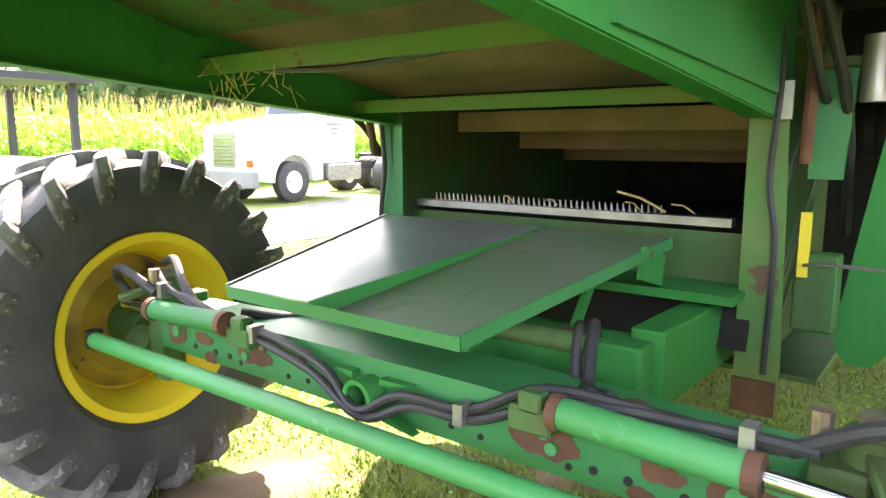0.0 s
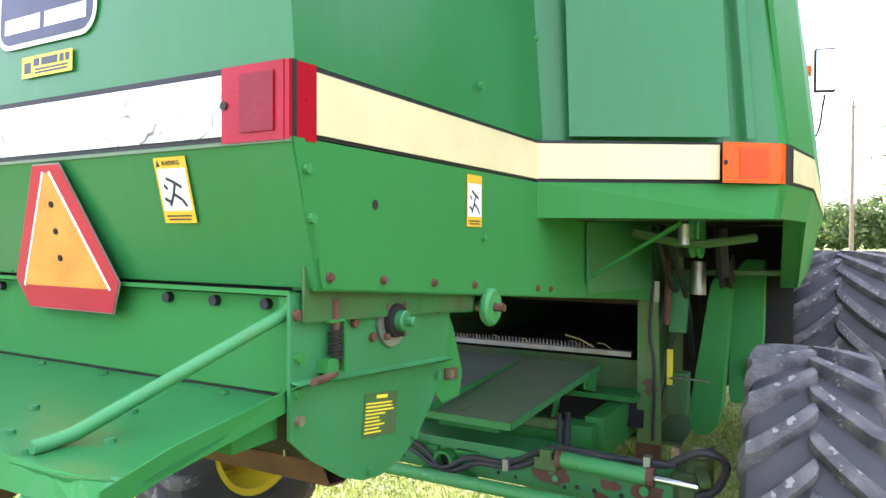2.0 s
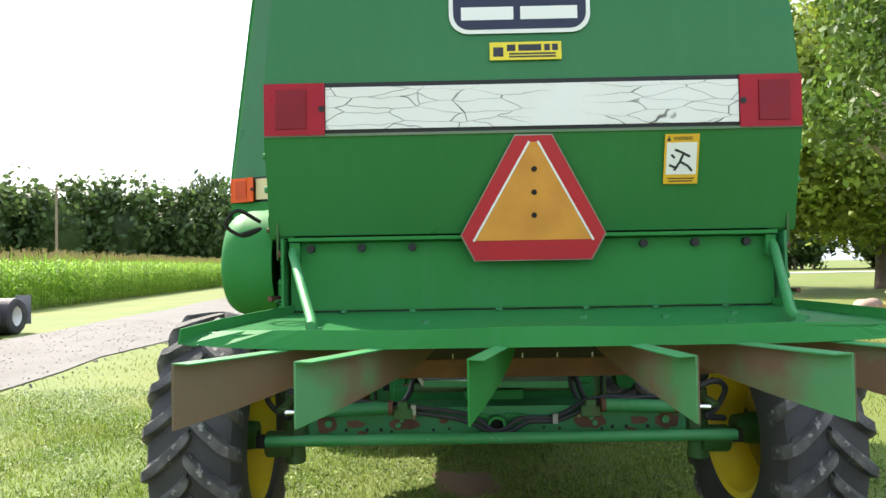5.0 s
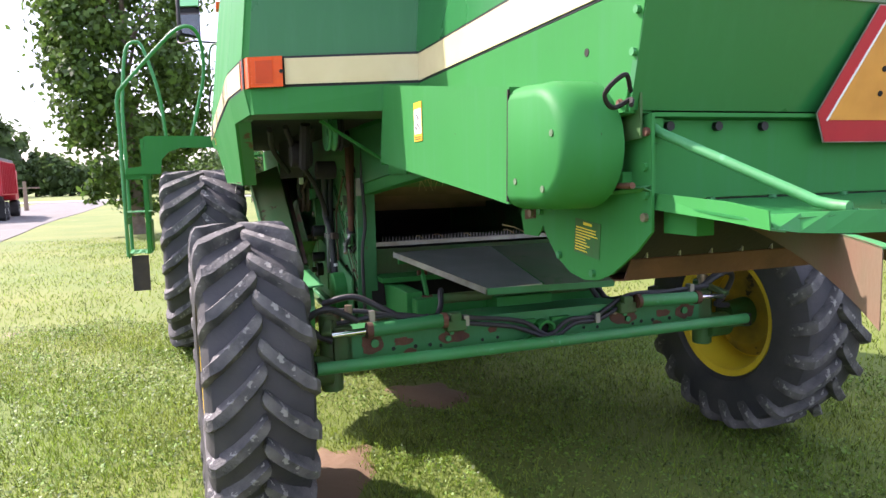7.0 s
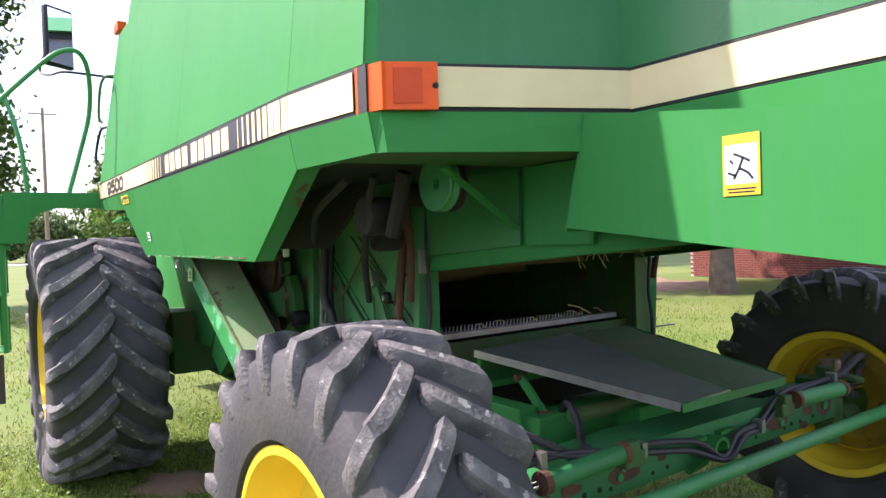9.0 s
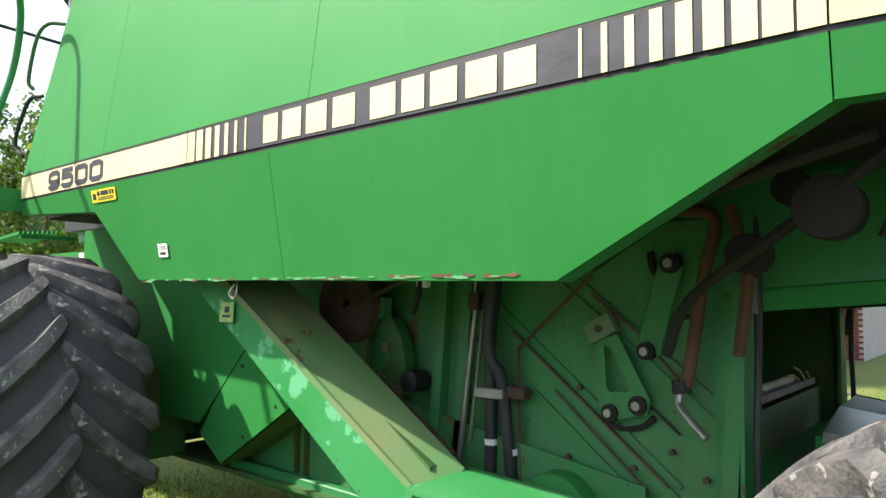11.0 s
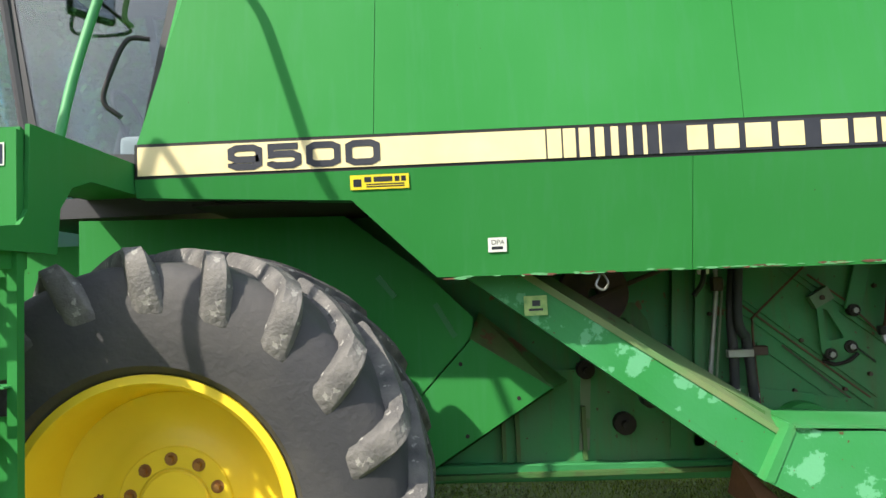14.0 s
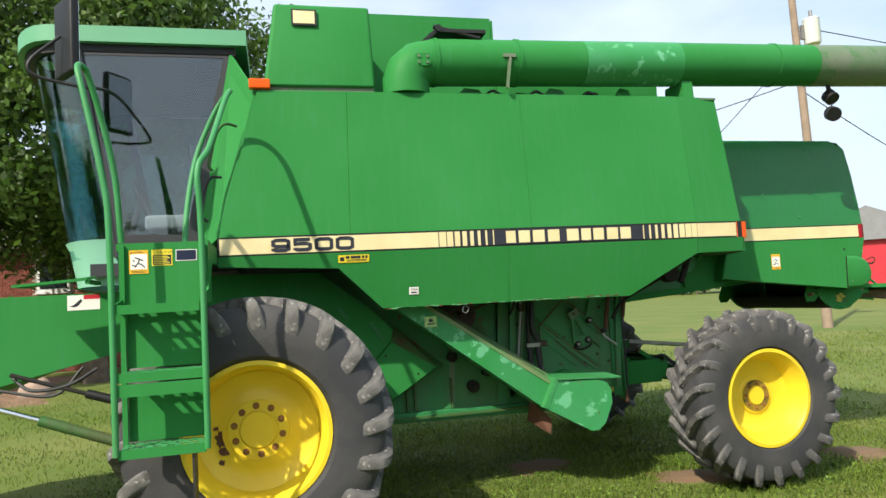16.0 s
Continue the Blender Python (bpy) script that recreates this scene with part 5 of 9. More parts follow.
# tray
TRAY = [(-0.70, 0.07, 1.602), (0.70, 0.07, 1.602), (0.815, -0.37, 1.588), (0.70, -0.408, 1.586), (-0.74, -0.408, 1.586), (-0.815, -0.37, 1.588)]
b = bmesh.new()
slab(b, TRAY, (0, 0, -0.006))
tray = part("spreader_tray", b, "green_hood", combine, "dented green spreader tray with white scratches")
b = bmesh.new()
n = 24
top, low = [], []
for k in range(n + 1):
    u = k / n
    bent = max(0.0, u - 0.82) / 0.18
    top.append((-0.77 + 1.54 * u, -0.408 + 0.0015 * math.sin(k * 1.3) + 0.03 * abs(2 * u - 1) ** 9, 1.592 + 0.002 * math.sin(k * 0.7) - 0.004 * bent))
    low.append((-0.825 + 1.66 * u, -0.417 - 0.033 * abs(2 * u - 1) ** 6 + 0.002 * math.sin(k * 0.9), 1.548 + 0.022 * abs(2 * u - 1) ** 6))
sheet(b, [top, low], (0, 0.004, 0))
part("tray_rear_lip", b, "green", tray, "bent green rear lip with worn paint")
for s in (-1, 1):
    b = bmesh.new()
    sheet(b, [[(s * 0.70, 0.07, 1.625), (s * 0.705, 0.07, 1.585)], [(s * 0.79, -0.30, 1.615), (s * 0.79, -0.30, 1.575)], [(s * 0.834, -0.446, 1.604), (s * 0.836, -0.452, 1.570)]], (s * 0.004, 0, 0))
    part("tray_side_flange", b, "green", tray, "folded green side flange")
    b = bmesh.new()
    slab(b, [(s * 0.76, -0.375, 1.589), (s * 0.815, -0.365, 1.589), (s * 0.834, -0.448, 1.573), (s * 0.80, -0.448, 1.568)], (0, 0, -0.004))
    part("tray_corner", b, "green_worn", tray, "dented tray corner with scraped paint")
    b = bmesh.new()
    tube(b, [(s * 0.702, 0.062, 1.788), (s * 0.70, 0.045, 1.775), (s * 0.573, -0.31, 1.607), (s * 0.565, -0.345, 1.600), (s * 0.562, -0.375, 1.598)], 0.0125, 10)
    part("tray_stay", b, "green_faded", tray, "pale green tubular stay", smooth=True)
    b = bmesh.new()
    box(b, (s * 0.695, 0.062, 1.778), (0.03, 0.02, 0.06))
    part("tray_bracket", b, "green", tray)
    b = bmesh.new()
    box(b, (s * 0.66, -0.02, 1.56), (0.05, 0.12, 0.07))
    part("tray_bracket", b, "green", tray)
for k, (x, y) in enumerate(((-0.55, 0.03), (-0.35, 0.03), (-0.1, 0.03), (0.15, 0.03), (0.35, 0.03), (0.55, 0.03), (0.5, -0.15), (0.3, -0.22), (0.1, -0.2), (-0.3, -0.25), (0.62, -0.28), (0.545, -0.37), (-0.545, -0.37), (0.42, -0.33))):
    b = bmesh.new()
    z = 1.603 + (y - 0.07) * 0.038
    rod(b, (x, y, z), (x, y, z + 0.009), 0.010, 8)
    part("bolt", b, "green_worn", tray)

# vanes under the tray
for xr, xf, col, bow in ((-0.785, -0.45, "brown", -0.05), (-0.545, -0.26, "vane", -0.04), (-0.207, -0.05, "green", -0.01), (0.235, 0.14, "vane", 0.01), (0.536, 0.30, "vane", 0.04), (0.763, 0.52, "vane", 0.05)):
    b = bmesh.new()
    rows = []
    for k in range(9):
        u = k / 8
        x = xf + (xr - xf) * u ** 1.25 - bow * 4 * u * (1 - u) * 0.6
        y = 0.05 - 0.67 * u
        low = 1.545 - 0.125 * u ** 0.8
        rows.append([(x, y, 1.552), (x, y, (1.552 + low) / 2), (x, y, low)])
    sheet(b, rows, (0.004, 0.001, 0))
    vane = part("deflector_vane", b, col, tray, "curved brown deflector vane, its paint worn off" if col == "brown" else "curved dark green deflector vane" if col == "green" else "curved green deflector vane scoured to brown", smooth=True)
    # Brown skin holds both the straw wear and the shade of this face.
    if xr > 0:
        b = bmesh.new()
        sheet(b, [[(x + 0.005, y + 0.001, z - 0.001) for x, y, z in r_] for r_ in rows], (0.002, 0, 0))
        part("scoured_shaded_face", b, "brown", vane, "brown face scoured by straw, its shade put into the colour", smooth=True)
    b = bmesh.new()
    w_ = 0.035 if xr < 0 else -0.035
    sheet(b, [[r_[0], (r_[0][0] + w_, r_[0][1], r_[0][2] - 0.002)] for r_ in rows], (0, 0, -0.003))
    part("vane_flange", b, "green_faded", vane)

# ---- left belt shield with a rounded rear cover ----
def shield_top(y):
    return 1.925 + (y - 0.40) * 0.134


def shield_low(y):
    return 1.597 + (y - 0.44) * 0.113


def shield(pts, x_out, bevel, name, label):
    b = bmesh.new()
    slab(b, [(-0.772, y, z) for y, z in pts], (x_out + 0.772, 0, 0))
    soften(b, bevel, 4, 50)
    return part(name, b, "green", combine, label, smooth=True)


shield([(0.423, shield_low(0.423)), (1.86, shield_low(1.86)), (1.77, shield_top(1.77)), (0.407, shield_top(0.407))], -0.930, 0.03, "belt_shield", "long green belt shield")
b = bmesh.new()
rings = []
for x, k in ((-0.772, 1.0), (-0.80, 1.0), (-0.872, 1.0), (-0.896, 0.975), (-0.917, 0.925), (-0.931, 0.85), (-0.937, 0.76)):
    pts = [(0.419, 1.742 - 0.163 * k + 0.015 * (1 - k)), (0.402, 1.742 + 0.188 * k)]
    pts += [(0.262 + 0.182 * k * math.cos(radians(a)), 1.742 + (0.170 + 0.010 * math.sin(radians(a))) * k * math.sin(radians(a))) for a in range(84, 277, 8)]
    rings.append([b.verts.new((x, y, z)) for y, z in pts])
for p, q in zip(rings, rings[1:]):
    for j in range(len(p)):
        b.faces.new((p[j], p[(j + 1) % len(p)], q[(j + 1) % len(p)], q[j]))
b.faces.new(rings[-1])
cover = part("belt_shield_cover", b, "green", combine, "rounded green rear cover of the belt shield", smooth=True)
for y, z in ((0.15, 1.78), (0.36, 1.66), (0.20, 1.64)):
    b = bmesh.new()
    rod(b, (-0.925, y, z), (-0.94, y, z), 0.009, 10)
    part("bolt", b, "green_dull", cover)
panel("shield_seam", [(-0.9305, 0.4155, 1.602), (-0.9305, 0.4225, 1.602), (-0.9305, 0.4065, 1.918), (-0.9305, 0.4, 1.918)], (-0.0068, 0, 0), "dark", bevel=0)
panel("shield_end_plate", [(-0.72, 1.865, 1.745), (-0.925, 1.865, 1.745), (-0.925, 1.80, 1.99), (-0.72, 1.80, 1.99)], (0, 0.008, 0), "green")
panel("shield_end_wing", [(-0.80, 1.87, 1.70), (-0.80, 2.2, 1.70), (-0.80, 2.2, 1.99), (-0.80, 1.80, 1.99)], (0.01, 0, 0), "green", label="green plate beside the belt shield")
warning_label(facing((-0.9315, 1.298, 1.822), (0, -1, 0), (0, 0, 1)), 0.100, 0.153, combine, None)
b = bmesh.new()
tube(b, curve([(-0.79, 0.03, 1.87), (-0.84, -0.02, 1.90), (-0.88, 0.0, 1.86), (-0.84, 0.03, 1.83), (-0.79, 0.03, 1.85), (-0.83, -0.03, 1.83)]), 0.006, 6)
part("tie_wire", b, "dark", combine, "loop of dark wire and rag")

# ---- hood interior ----
b = bmesh.new()
slab(b, [(-0.75, 2.95, 1.70), (0.75, 2.95, 1.70), (0.75, 2.05, 1.86), (-0.75, 2.05, 1.86)], (0, 0, 0.01))
part("inner_ceiling", b, "dust", combine, "dusty brown inner sheet with chaff")
b = bmesh.new()
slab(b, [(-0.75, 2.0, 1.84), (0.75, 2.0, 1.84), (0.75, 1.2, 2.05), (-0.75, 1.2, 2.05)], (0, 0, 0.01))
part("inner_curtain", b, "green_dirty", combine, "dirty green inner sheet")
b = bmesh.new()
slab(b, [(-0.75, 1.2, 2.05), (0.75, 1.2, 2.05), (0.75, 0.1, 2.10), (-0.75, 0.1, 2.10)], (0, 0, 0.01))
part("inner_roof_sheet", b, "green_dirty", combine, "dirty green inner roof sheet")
for y, z, w_, mat in ((2.70, 1.645, 0.045, "green_dusty"), (2.0, 1.745, 0.05, "green_dusty"), (1.25, 1.90, 0.05, "green_dull")):
    b = bmesh.new()
    beam(b, (-0.755, y, z), (0.755, y, z), 0.008, w_)
    beam(b, (-0.755, y + 0.03, z + w_ / 2), (0.755, y + 0.03, z + w_ / 2), 0.06, 0.008)
    part("cross_member", b, mat, combine, "green angle iron cross member")
b = bmesh.new()
tube(b, curve([(-0.6, 2.02, 1.74), (-0.2, 2.03, 1.71), (0.2, 2.02, 1.725), (0.55, 2.03, 1.76)]), 0.009, 6)
part("cable", b, "rubber_hose", combine)
b = bmesh.new()
rr = random.Random(8)
for k in range(46):
    x, y = rr.uniform(-0.74, -0.35), rr.uniform(1.95, 2.1)
    z = wall_low(y) + rr.uniform(0.0, 0.11)
    d = V(rr.uniform(-0.04, 0.04), rr.uniform(-0.04, 0.04), rr.uniform(-0.07, 0.0))
    tube(b, [V(x, y, z), V(x, y, z) + d], 0.0018, 3)
tagged(part("hanging_straw", b, "tassel", None), "tufts of dry straw caught in the harvester", "straw", kind="stuff")

# straw walker outlet
for s in (-1, 1):
    b = bmesh.new()
    slab(b, [(s * 0.745, 2.97, 0.98), (s * 0.745, 5.4, 0.98), (s * 0.745, 5.4, 2.3), (s * 0.745, 2.97, 2.3)], (-s * 0.01, 0, 0))
    part("inner_side_wall", b, "green_dirty", combine, "dirty green inner wall")
# Floor, end wall and roof are coloured near black for the cavity's shade.
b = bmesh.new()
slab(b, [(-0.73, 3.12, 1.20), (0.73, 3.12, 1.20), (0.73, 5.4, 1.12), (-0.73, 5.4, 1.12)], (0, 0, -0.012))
part("walker_floor", b, "dark", combine, "straw walker floor, coloured black for the shade in the outlet")
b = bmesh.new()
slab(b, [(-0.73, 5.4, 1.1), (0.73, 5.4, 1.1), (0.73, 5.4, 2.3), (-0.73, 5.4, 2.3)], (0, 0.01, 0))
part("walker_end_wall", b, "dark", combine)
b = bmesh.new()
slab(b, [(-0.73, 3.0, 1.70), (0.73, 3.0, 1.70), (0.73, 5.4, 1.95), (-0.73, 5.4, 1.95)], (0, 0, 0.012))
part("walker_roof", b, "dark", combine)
for y, z in ((3.35, 1.60), (3.9, 1.52), (4.4, 1.45)):
    b = bmesh.new()
    beam(b, (-0.7, y, z), (0.7, y, z), 0.03, 0.09)
    part("walker_riser", b, "dust", combine, "dusty wooden-brown cross slat")
b = bmesh.new()
beam(b, (-0.70, 3.055, 1.245), (0.64, 3.055, 1.245), 0.05, 0.028)
sieve = part("sieve_bar", b, "steel", combine, "bare steel bar across the outlet")
for k in range(44):
    x = -0.62 + k * 0.0235
    b = bmesh.new()
    rod(b, (x, 3.07, 1.255), (x, 3.065, 1.29), 0.007, 4, 0.002)
    part("comb_tooth", b, "steel", sieve)
b = bmesh.new()
for k, (x, l_) in enumerate(((0.42, 0.18), (0.33, 0.07), (0.0, 0.05), (-0.2, 0.06), (0.52, 0.08), (-0.35, 0.04))):
    p = V(x, 3.03, 1.27)
    q = p + V(-l_, 0.03 * (k % 2), l_ * 0.35)
    tube(b, [p, (p + q) / 2 + V(0, 0, 0.012), q], 0.005 if k == 0 else 0.003, 5)
tagged(part("loose_straw", b, "tassel", None), "pale straw stalks lying on the steel bar", "straw", kind="stuff")
b = bmesh.new()
slab(b, [(-0.72, 3.02, 1.05), (0.72, 3.02, 1.05), (0.72, 3.02, 1.215), (-0.72, 3.02, 1.215)], (0, 0.01, 0))
part("sieve_frame", b, "green_dirty", combine, "green frame under the outlet")
b = bmesh.new()
slab(b, [(-0.70, 2.80, 1.05), (0.72, 2.80, 1.05), (0.72, 3.02, 1.05), (-0.70, 3.02, 1.05)], (0, 0, -0.03))
part("sieve_shelf", b, "green", combine)
# Front sheet coloured near black too, in place of shade under the outlet.
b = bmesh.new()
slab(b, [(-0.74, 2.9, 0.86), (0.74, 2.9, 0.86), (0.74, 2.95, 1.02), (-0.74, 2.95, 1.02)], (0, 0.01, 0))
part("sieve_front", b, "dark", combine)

# tailboard pan
b = bmesh.new()
slab(b, [(-0.06, 1.856, 1.062), (0.388, 1.878, 1.082), (0.507, 2.845, 1.206), (0.06, 2.83, 1.21)], (0, 0, -0.006))
pan = part("grain_pan", b, "green_dull", combine, "dull dusty green sheet metal pan")
# Left plate: the sky's sheen is put into its pale colour.
b = bmesh.new()
slab(b, [(-0.404, 1.828, 1.104), (-0.075, 1.84, 1.104), (0.06, 2.83, 1.212), (-0.632, 2.758, 1.216)], (0, 0, -0.006))
part("pan_left_plate", b, "plate_sheen", pan, "overlapping sheet plate, paled for the sky's sheen on it")
b = bmesh.new()
slab(b, [(-0.068, 1.842, 1.104), (-0.062, 1.856, 1.056), (0.058, 2.83, 1.206), (0.06, 2.83, 1.212)], (0.004, 0, 0))
part("pan_step", b, "green", pan)
b = bmesh.new()
beam(b, (0.392, 1.878, 1.070), (0.512, 2.845, 1.192), 0.006, 0.036)
part("pan_flange", b, "green_worn", pan, "worn green folded edge")
b = bmesh.new()
beam(b, (0.388, 1.876, 1.064), (-0.40, 1.824, 1.088), 0.006, 0.034)
part("pan_flange", b, "green_worn", pan, "worn green folded edge")
b = bmesh.new()
beam(b, (-0.407, 1.828, 1.092), (-0.635, 2.758, 1.204), 0.006, 0.034)
part("pan_left_flange", b, "steel", pan, "bare steel edge")
b = bmesh.new()
beam(b, (0.485, 2.845, 1.10), (0.485, 2.66, 1.15), 0.012, 0.10)
part("pan_mount", b, "green", pan)
b = bmesh.new()
beam(b, (0.2, 2.84, 1.16), (-0.6, 2.77, 1.17), 0.03, 0.06)
part("pan_hinge_bar", b, "green", pan)
for s, x in ((1, 0.36), (-1, -0.50)):
    b = bmesh.new()
    beam(b, (x, 2.60, 1.10), (x + s * 0.03, 2.42, 0.975), 0.04, 0.016, (1, 0, 0))
    link = part("pan_link", b, "green", combine, "green hanger link")
    for c in ((x, 2.60, 1.10), (x + s * 0.03, 2.42, 0.975)):
        b = bmesh.new()
        rod(b, V(*c) - V(0.03, 0, 0), V(*c) + V(0.03, 0, 0), 0.016, 10)
        part("link_bolt", b, "rust", link)

# ---- steering axle ----
b = bmesh.new()
for pts in ([(-1.10, 2.0, 0.76), (1.10, 2.0, 0.76), (1.10, 2.0, 0.90), (0.35, 2.0, 0.925), (-0.35, 2.0, 0.925), (-1.10, 2.0, 0.90)],):
    slab(b, pts, (0, 0.22, 0))
soften(b, 0.008, 2)
axle = part("rear_axle", b, "green_worn", combine, "green steering axle beam with rust patches")
b = bmesh.new()
lathe(b, [(0, 0.038), (0, 0.052), (0.10, 0.052), (0.10, 0.038)], (0, 0, 0), 24, closed=True)
bmesh.ops.transform(b, matrix=pose(0.0, 1.93, 0.828, 0, 0, 90), verts=b.verts)
part("pivot_ring", b, "green", axle, "open pivot tube", smooth=True)
b = bmesh.new()
rod(b, (0, 1.985, 0.828), (0, 1.998, 0.828), 0.037, 20)
part("pivot_bore", b, "dark", axle)
for s in (-1, 1):
    b = bmesh.new()
    slab(b, [(s * 0.05, 1.998, 0.80), (s * 0.17, 1.998, 0.755), (s * 0.05, 1.998, 0.772)], (0, -0.035, 0))
    part("pivot_gusset", b, "green", axle)
    b = bmesh.new()
    slab(b, [(s * 0.05, 1.998, 0.865), (s * 0.16, 1.998, 0.885), (s * 0.05, 1.998, 0.885)], (0, -0.03, 0))
    part("pivot_gusset", b, "green", axle)
    for k, (x, z, r_, mat) in enumerate(((0.47, 0.872, 0.014, "bolt"), (0.54, 0.855, 0.013, "green_faded"), (0.56, 0.825, 0.016, "green_faded"), (0.96, 0.84, 0.022, "green_faded"),
                                         (0.66, 0.80, 0.011, "dark"), (0.74, 0.80, 0.011, "dark"), (0.86, 0.80, 0.011, "dark"), (0.60, 0.79, 0.009, "dark"), (0.36, 0.795, 0.009, "dark"), (0.27, 0.80, 0.009, "dark"))):
        b = bmesh.new()
        rod(b, (s * x, 2.0, z), (s * x, 1.997 if mat == "dark" else 1.984, z), r_, 8)
        part("bolt_hole" if mat == "dark" else "bolt", b, mat, axle)
    # rust blotches as thin uneven scabs
    for cx, cz, w_, h_ in ((0.53, 0.835, 0.085, 0.04), (0.81, 0.835, 0.05, 0.022), (0.97, 0.835, 0.06, 0.05), (0.77, 0.775, 0.035, 0.02), (0.30, 0.85, 0.03, 0.02)):
        b = bmesh.new()
        pts = []
        for k in range(16):
            a = 2 * math.pi * k / 16
            q = 1 + 0.45 * noise.noise(V(math.cos(a) * 2 + cx * 9 * s, math.sin(a) * 2, cz * 5))
            pts.append((s * cx + w_ * q * math.cos(a), 1.9985, cz + h_ * q * math.sin(a)))
        slab(b, pts, (0, -0.0015, 0))
        part("rust_patch", b, "rust", axle, "flaking brown rust patch")
    # steering cylinder
    b = bmesh.new()
    rod(b, (s * 0.60, 1.945, 0.935), (s * 1.0, 1.93, 0.925), 0.036, 18)
    cyl = part("steering_cylinder", b, "green_faded" if s > 0 else "green_worn", axle, "green hydraulic steering cylinder", smooth=True)
    b = bmesh.new()
    rod(b, (s * 1.0, 1.93, 0.925), (s * 1.19, 1.925, 0.918), 0.017, 14)
    part("piston_rod", b, "chrome", cyl, "bright chrome piston rod", smooth=True)
    b = bmesh.new()
    rod(b, (s * 0.985, 1.93, 0.925), (s * 1.015, 1.93, 0.925), 0.041, 16)
    part("cylinder_gland", b, "rust", cyl)
    b = bmesh.new()
    rod(b, (s * 0.585, 1.945, 0.935), (s * 0.61, 1.945, 0.935), 0.041, 16)
    part("cylinder_gland", b, "rust", cyl)
    b = bmesh.new()
    box(b, (s * 0.53, 1.965, 0.90), (0.11, 0.06, 0.06))
    box(b, (s * 0.53, 1.96, 0.94), (0.06, 0.05, 0.05))
    soften(b, 0.006, 1)
    part("cylinder_bracket", b, "green_dirty", axle, "greasy cylinder bracket")
    # kingpin housing and steering arm
    b = bmesh.new()
    rod(b, (s * 1.17, 2.08, 0.60), (s * 1.17, 2.08, 1.0), 0.058, 16)
    box(b, (s * 1.12, 2.1, 0.83), (0.10, 0.20, 0.22))
    beam(b, (s * 1.17, 2.08, 0.70), (s * 1.32, 1.86, 0.76), 0.05, 0.04)
    beam(b, (s * 1.17, 2.06, 0.97), (s * 1.22, 1.92, 0.93), 0.05, 0.03)
    rod(b, (s * 1.17, 2.05, 0.715), (s * 1.33, 2.05, 0.715), 0.075, 18)
    soften(b, 0.006, 1)
    part("kingpin_housing", b, "green_dirty", axle, "grimy green steering knuckle", smooth=True)
    b = bmesh.new()
    rod(b, (s * 1.17, 2.08, 0.985), (s * 1.17, 2.08, 1.03), 0.035, 10)
    part("grease_cap", b, "bolt", axle)
    b = bmesh.new()
    rod(b, (s * 1.09, 1.99, 0.99), (s * 1.09, 1.99, 1.05), 0.02, 8)
    part("pin_head", b, "bolt", axle)
b = bmesh.new()
tube(b, [(-1.28, 1.85, 0.778), (-1.2, 1.845, 0.78), (1.2, 1.845, 0.785), (1.3, 1.85, 0.785)], 0.031, 16)
tie = part("tie_rod", b, "green_faded", axle, "long pale green tie rod", smooth=True)
for s in (-1, 1):
    b = bmesh.new()
    rod(b, (s * 1.31, 1.86, 0.745), (s * 1.31, 1.86, 0.81), 0.03, 14)
    part("ball_joint", b, "dark", tie)
# hoses over the axle
lines = [
    [(-1.18, 2.06, 1.02), (-1.0, 1.98, 1.01), (-0.75, 1.955, 0.955), (-0.45, 1.97, 0.93), (-0.15, 1.95, 0.885), (0.0, 1.93, 0.80), (0.14, 1.95, 0.865), (0.34, 1.975, 0.868), (0.55, 1.985, 0.965), (0.85, 1.99, 0.965), (1.05, 1.97, 0.97), (1.15, 2.0, 1.02), (1.24, 2.0, 1.06)],
    [(-1.15, 2.0, 0.96), (-0.85, 1.96, 0.985), (-0.5, 1.965, 0.91), (-0.2, 1.95, 0.86), (0.02, 1.925, 0.785), (0.18, 1.945, 0.845), (0.36, 1.97, 0.848), (0.6, 1.98, 0.945), (0.95, 1.97, 0.975), (1.1, 1.95, 0.985)],
    [(0.42, 2.42, 0.90), (0.44, 2.36, 1.0), (0.47, 2.3, 1.02), (0.49, 2.24, 0.95), (0.52, 2.2, 0.90), (0.6, 2.1, 0.93)],
    [(0.46, 2.44, 0.90), (0.48, 2.37, 1.01), (0.51, 2.3, 1.03), (0.53, 2.24, 0.96), (0.56, 2.18, 0.91), (0.66, 2.08, 0.94)],
    [(-0.44, 2.44, 0.90), (-0.46, 2.37, 1.01), (-0.49, 2.3, 1.02), (-0.51, 2.24, 0.96), (-0.56, 2.18, 0.91), (-0.66, 2.05, 0.94)],
    [(1.05, 1.97, 0.97), (1.2, 1.93, 1.06), (1.29, 1.96, 1.02), (1.25, 1.99, 0.90), (1.18, 1.97, 0.86), (1.30, 2.0, 0.84)],
    [(-1.05, 1.97, 0.97), (-1.2, 1.93, 1.05), (-1.30, 1.96, 1.0), (-1.26, 1.99, 0.92), (-1.18, 1.97, 0.88)],
    [(-1.2, 2.1, 1.05), (-1.05, 2.05, 1.08), (-0.92, 2.0, 1.02), (-0.80, 1.98, 0.95)],
]
for k, pts in enumerate(lines):
    b = bmesh.new()
    tube(b, curve(pts, 5), 0.013 if k < 2 else 0.017, 8)
    part("hydraulic_hose", b, "rubber_hose", axle, "black rubber hydraulic hose", smooth=True)
for x, z in ((0.33, 0.86), (-0.47, 0.92), (0.98, 0.975), (-0.98, 0.99)):
    b = bmesh.new()
    box(b, (x, 1.965, z), (0.028, 0.045, 0.055))
    part("hose_clamp", b, "steel", axle, "bare steel hose clamp")

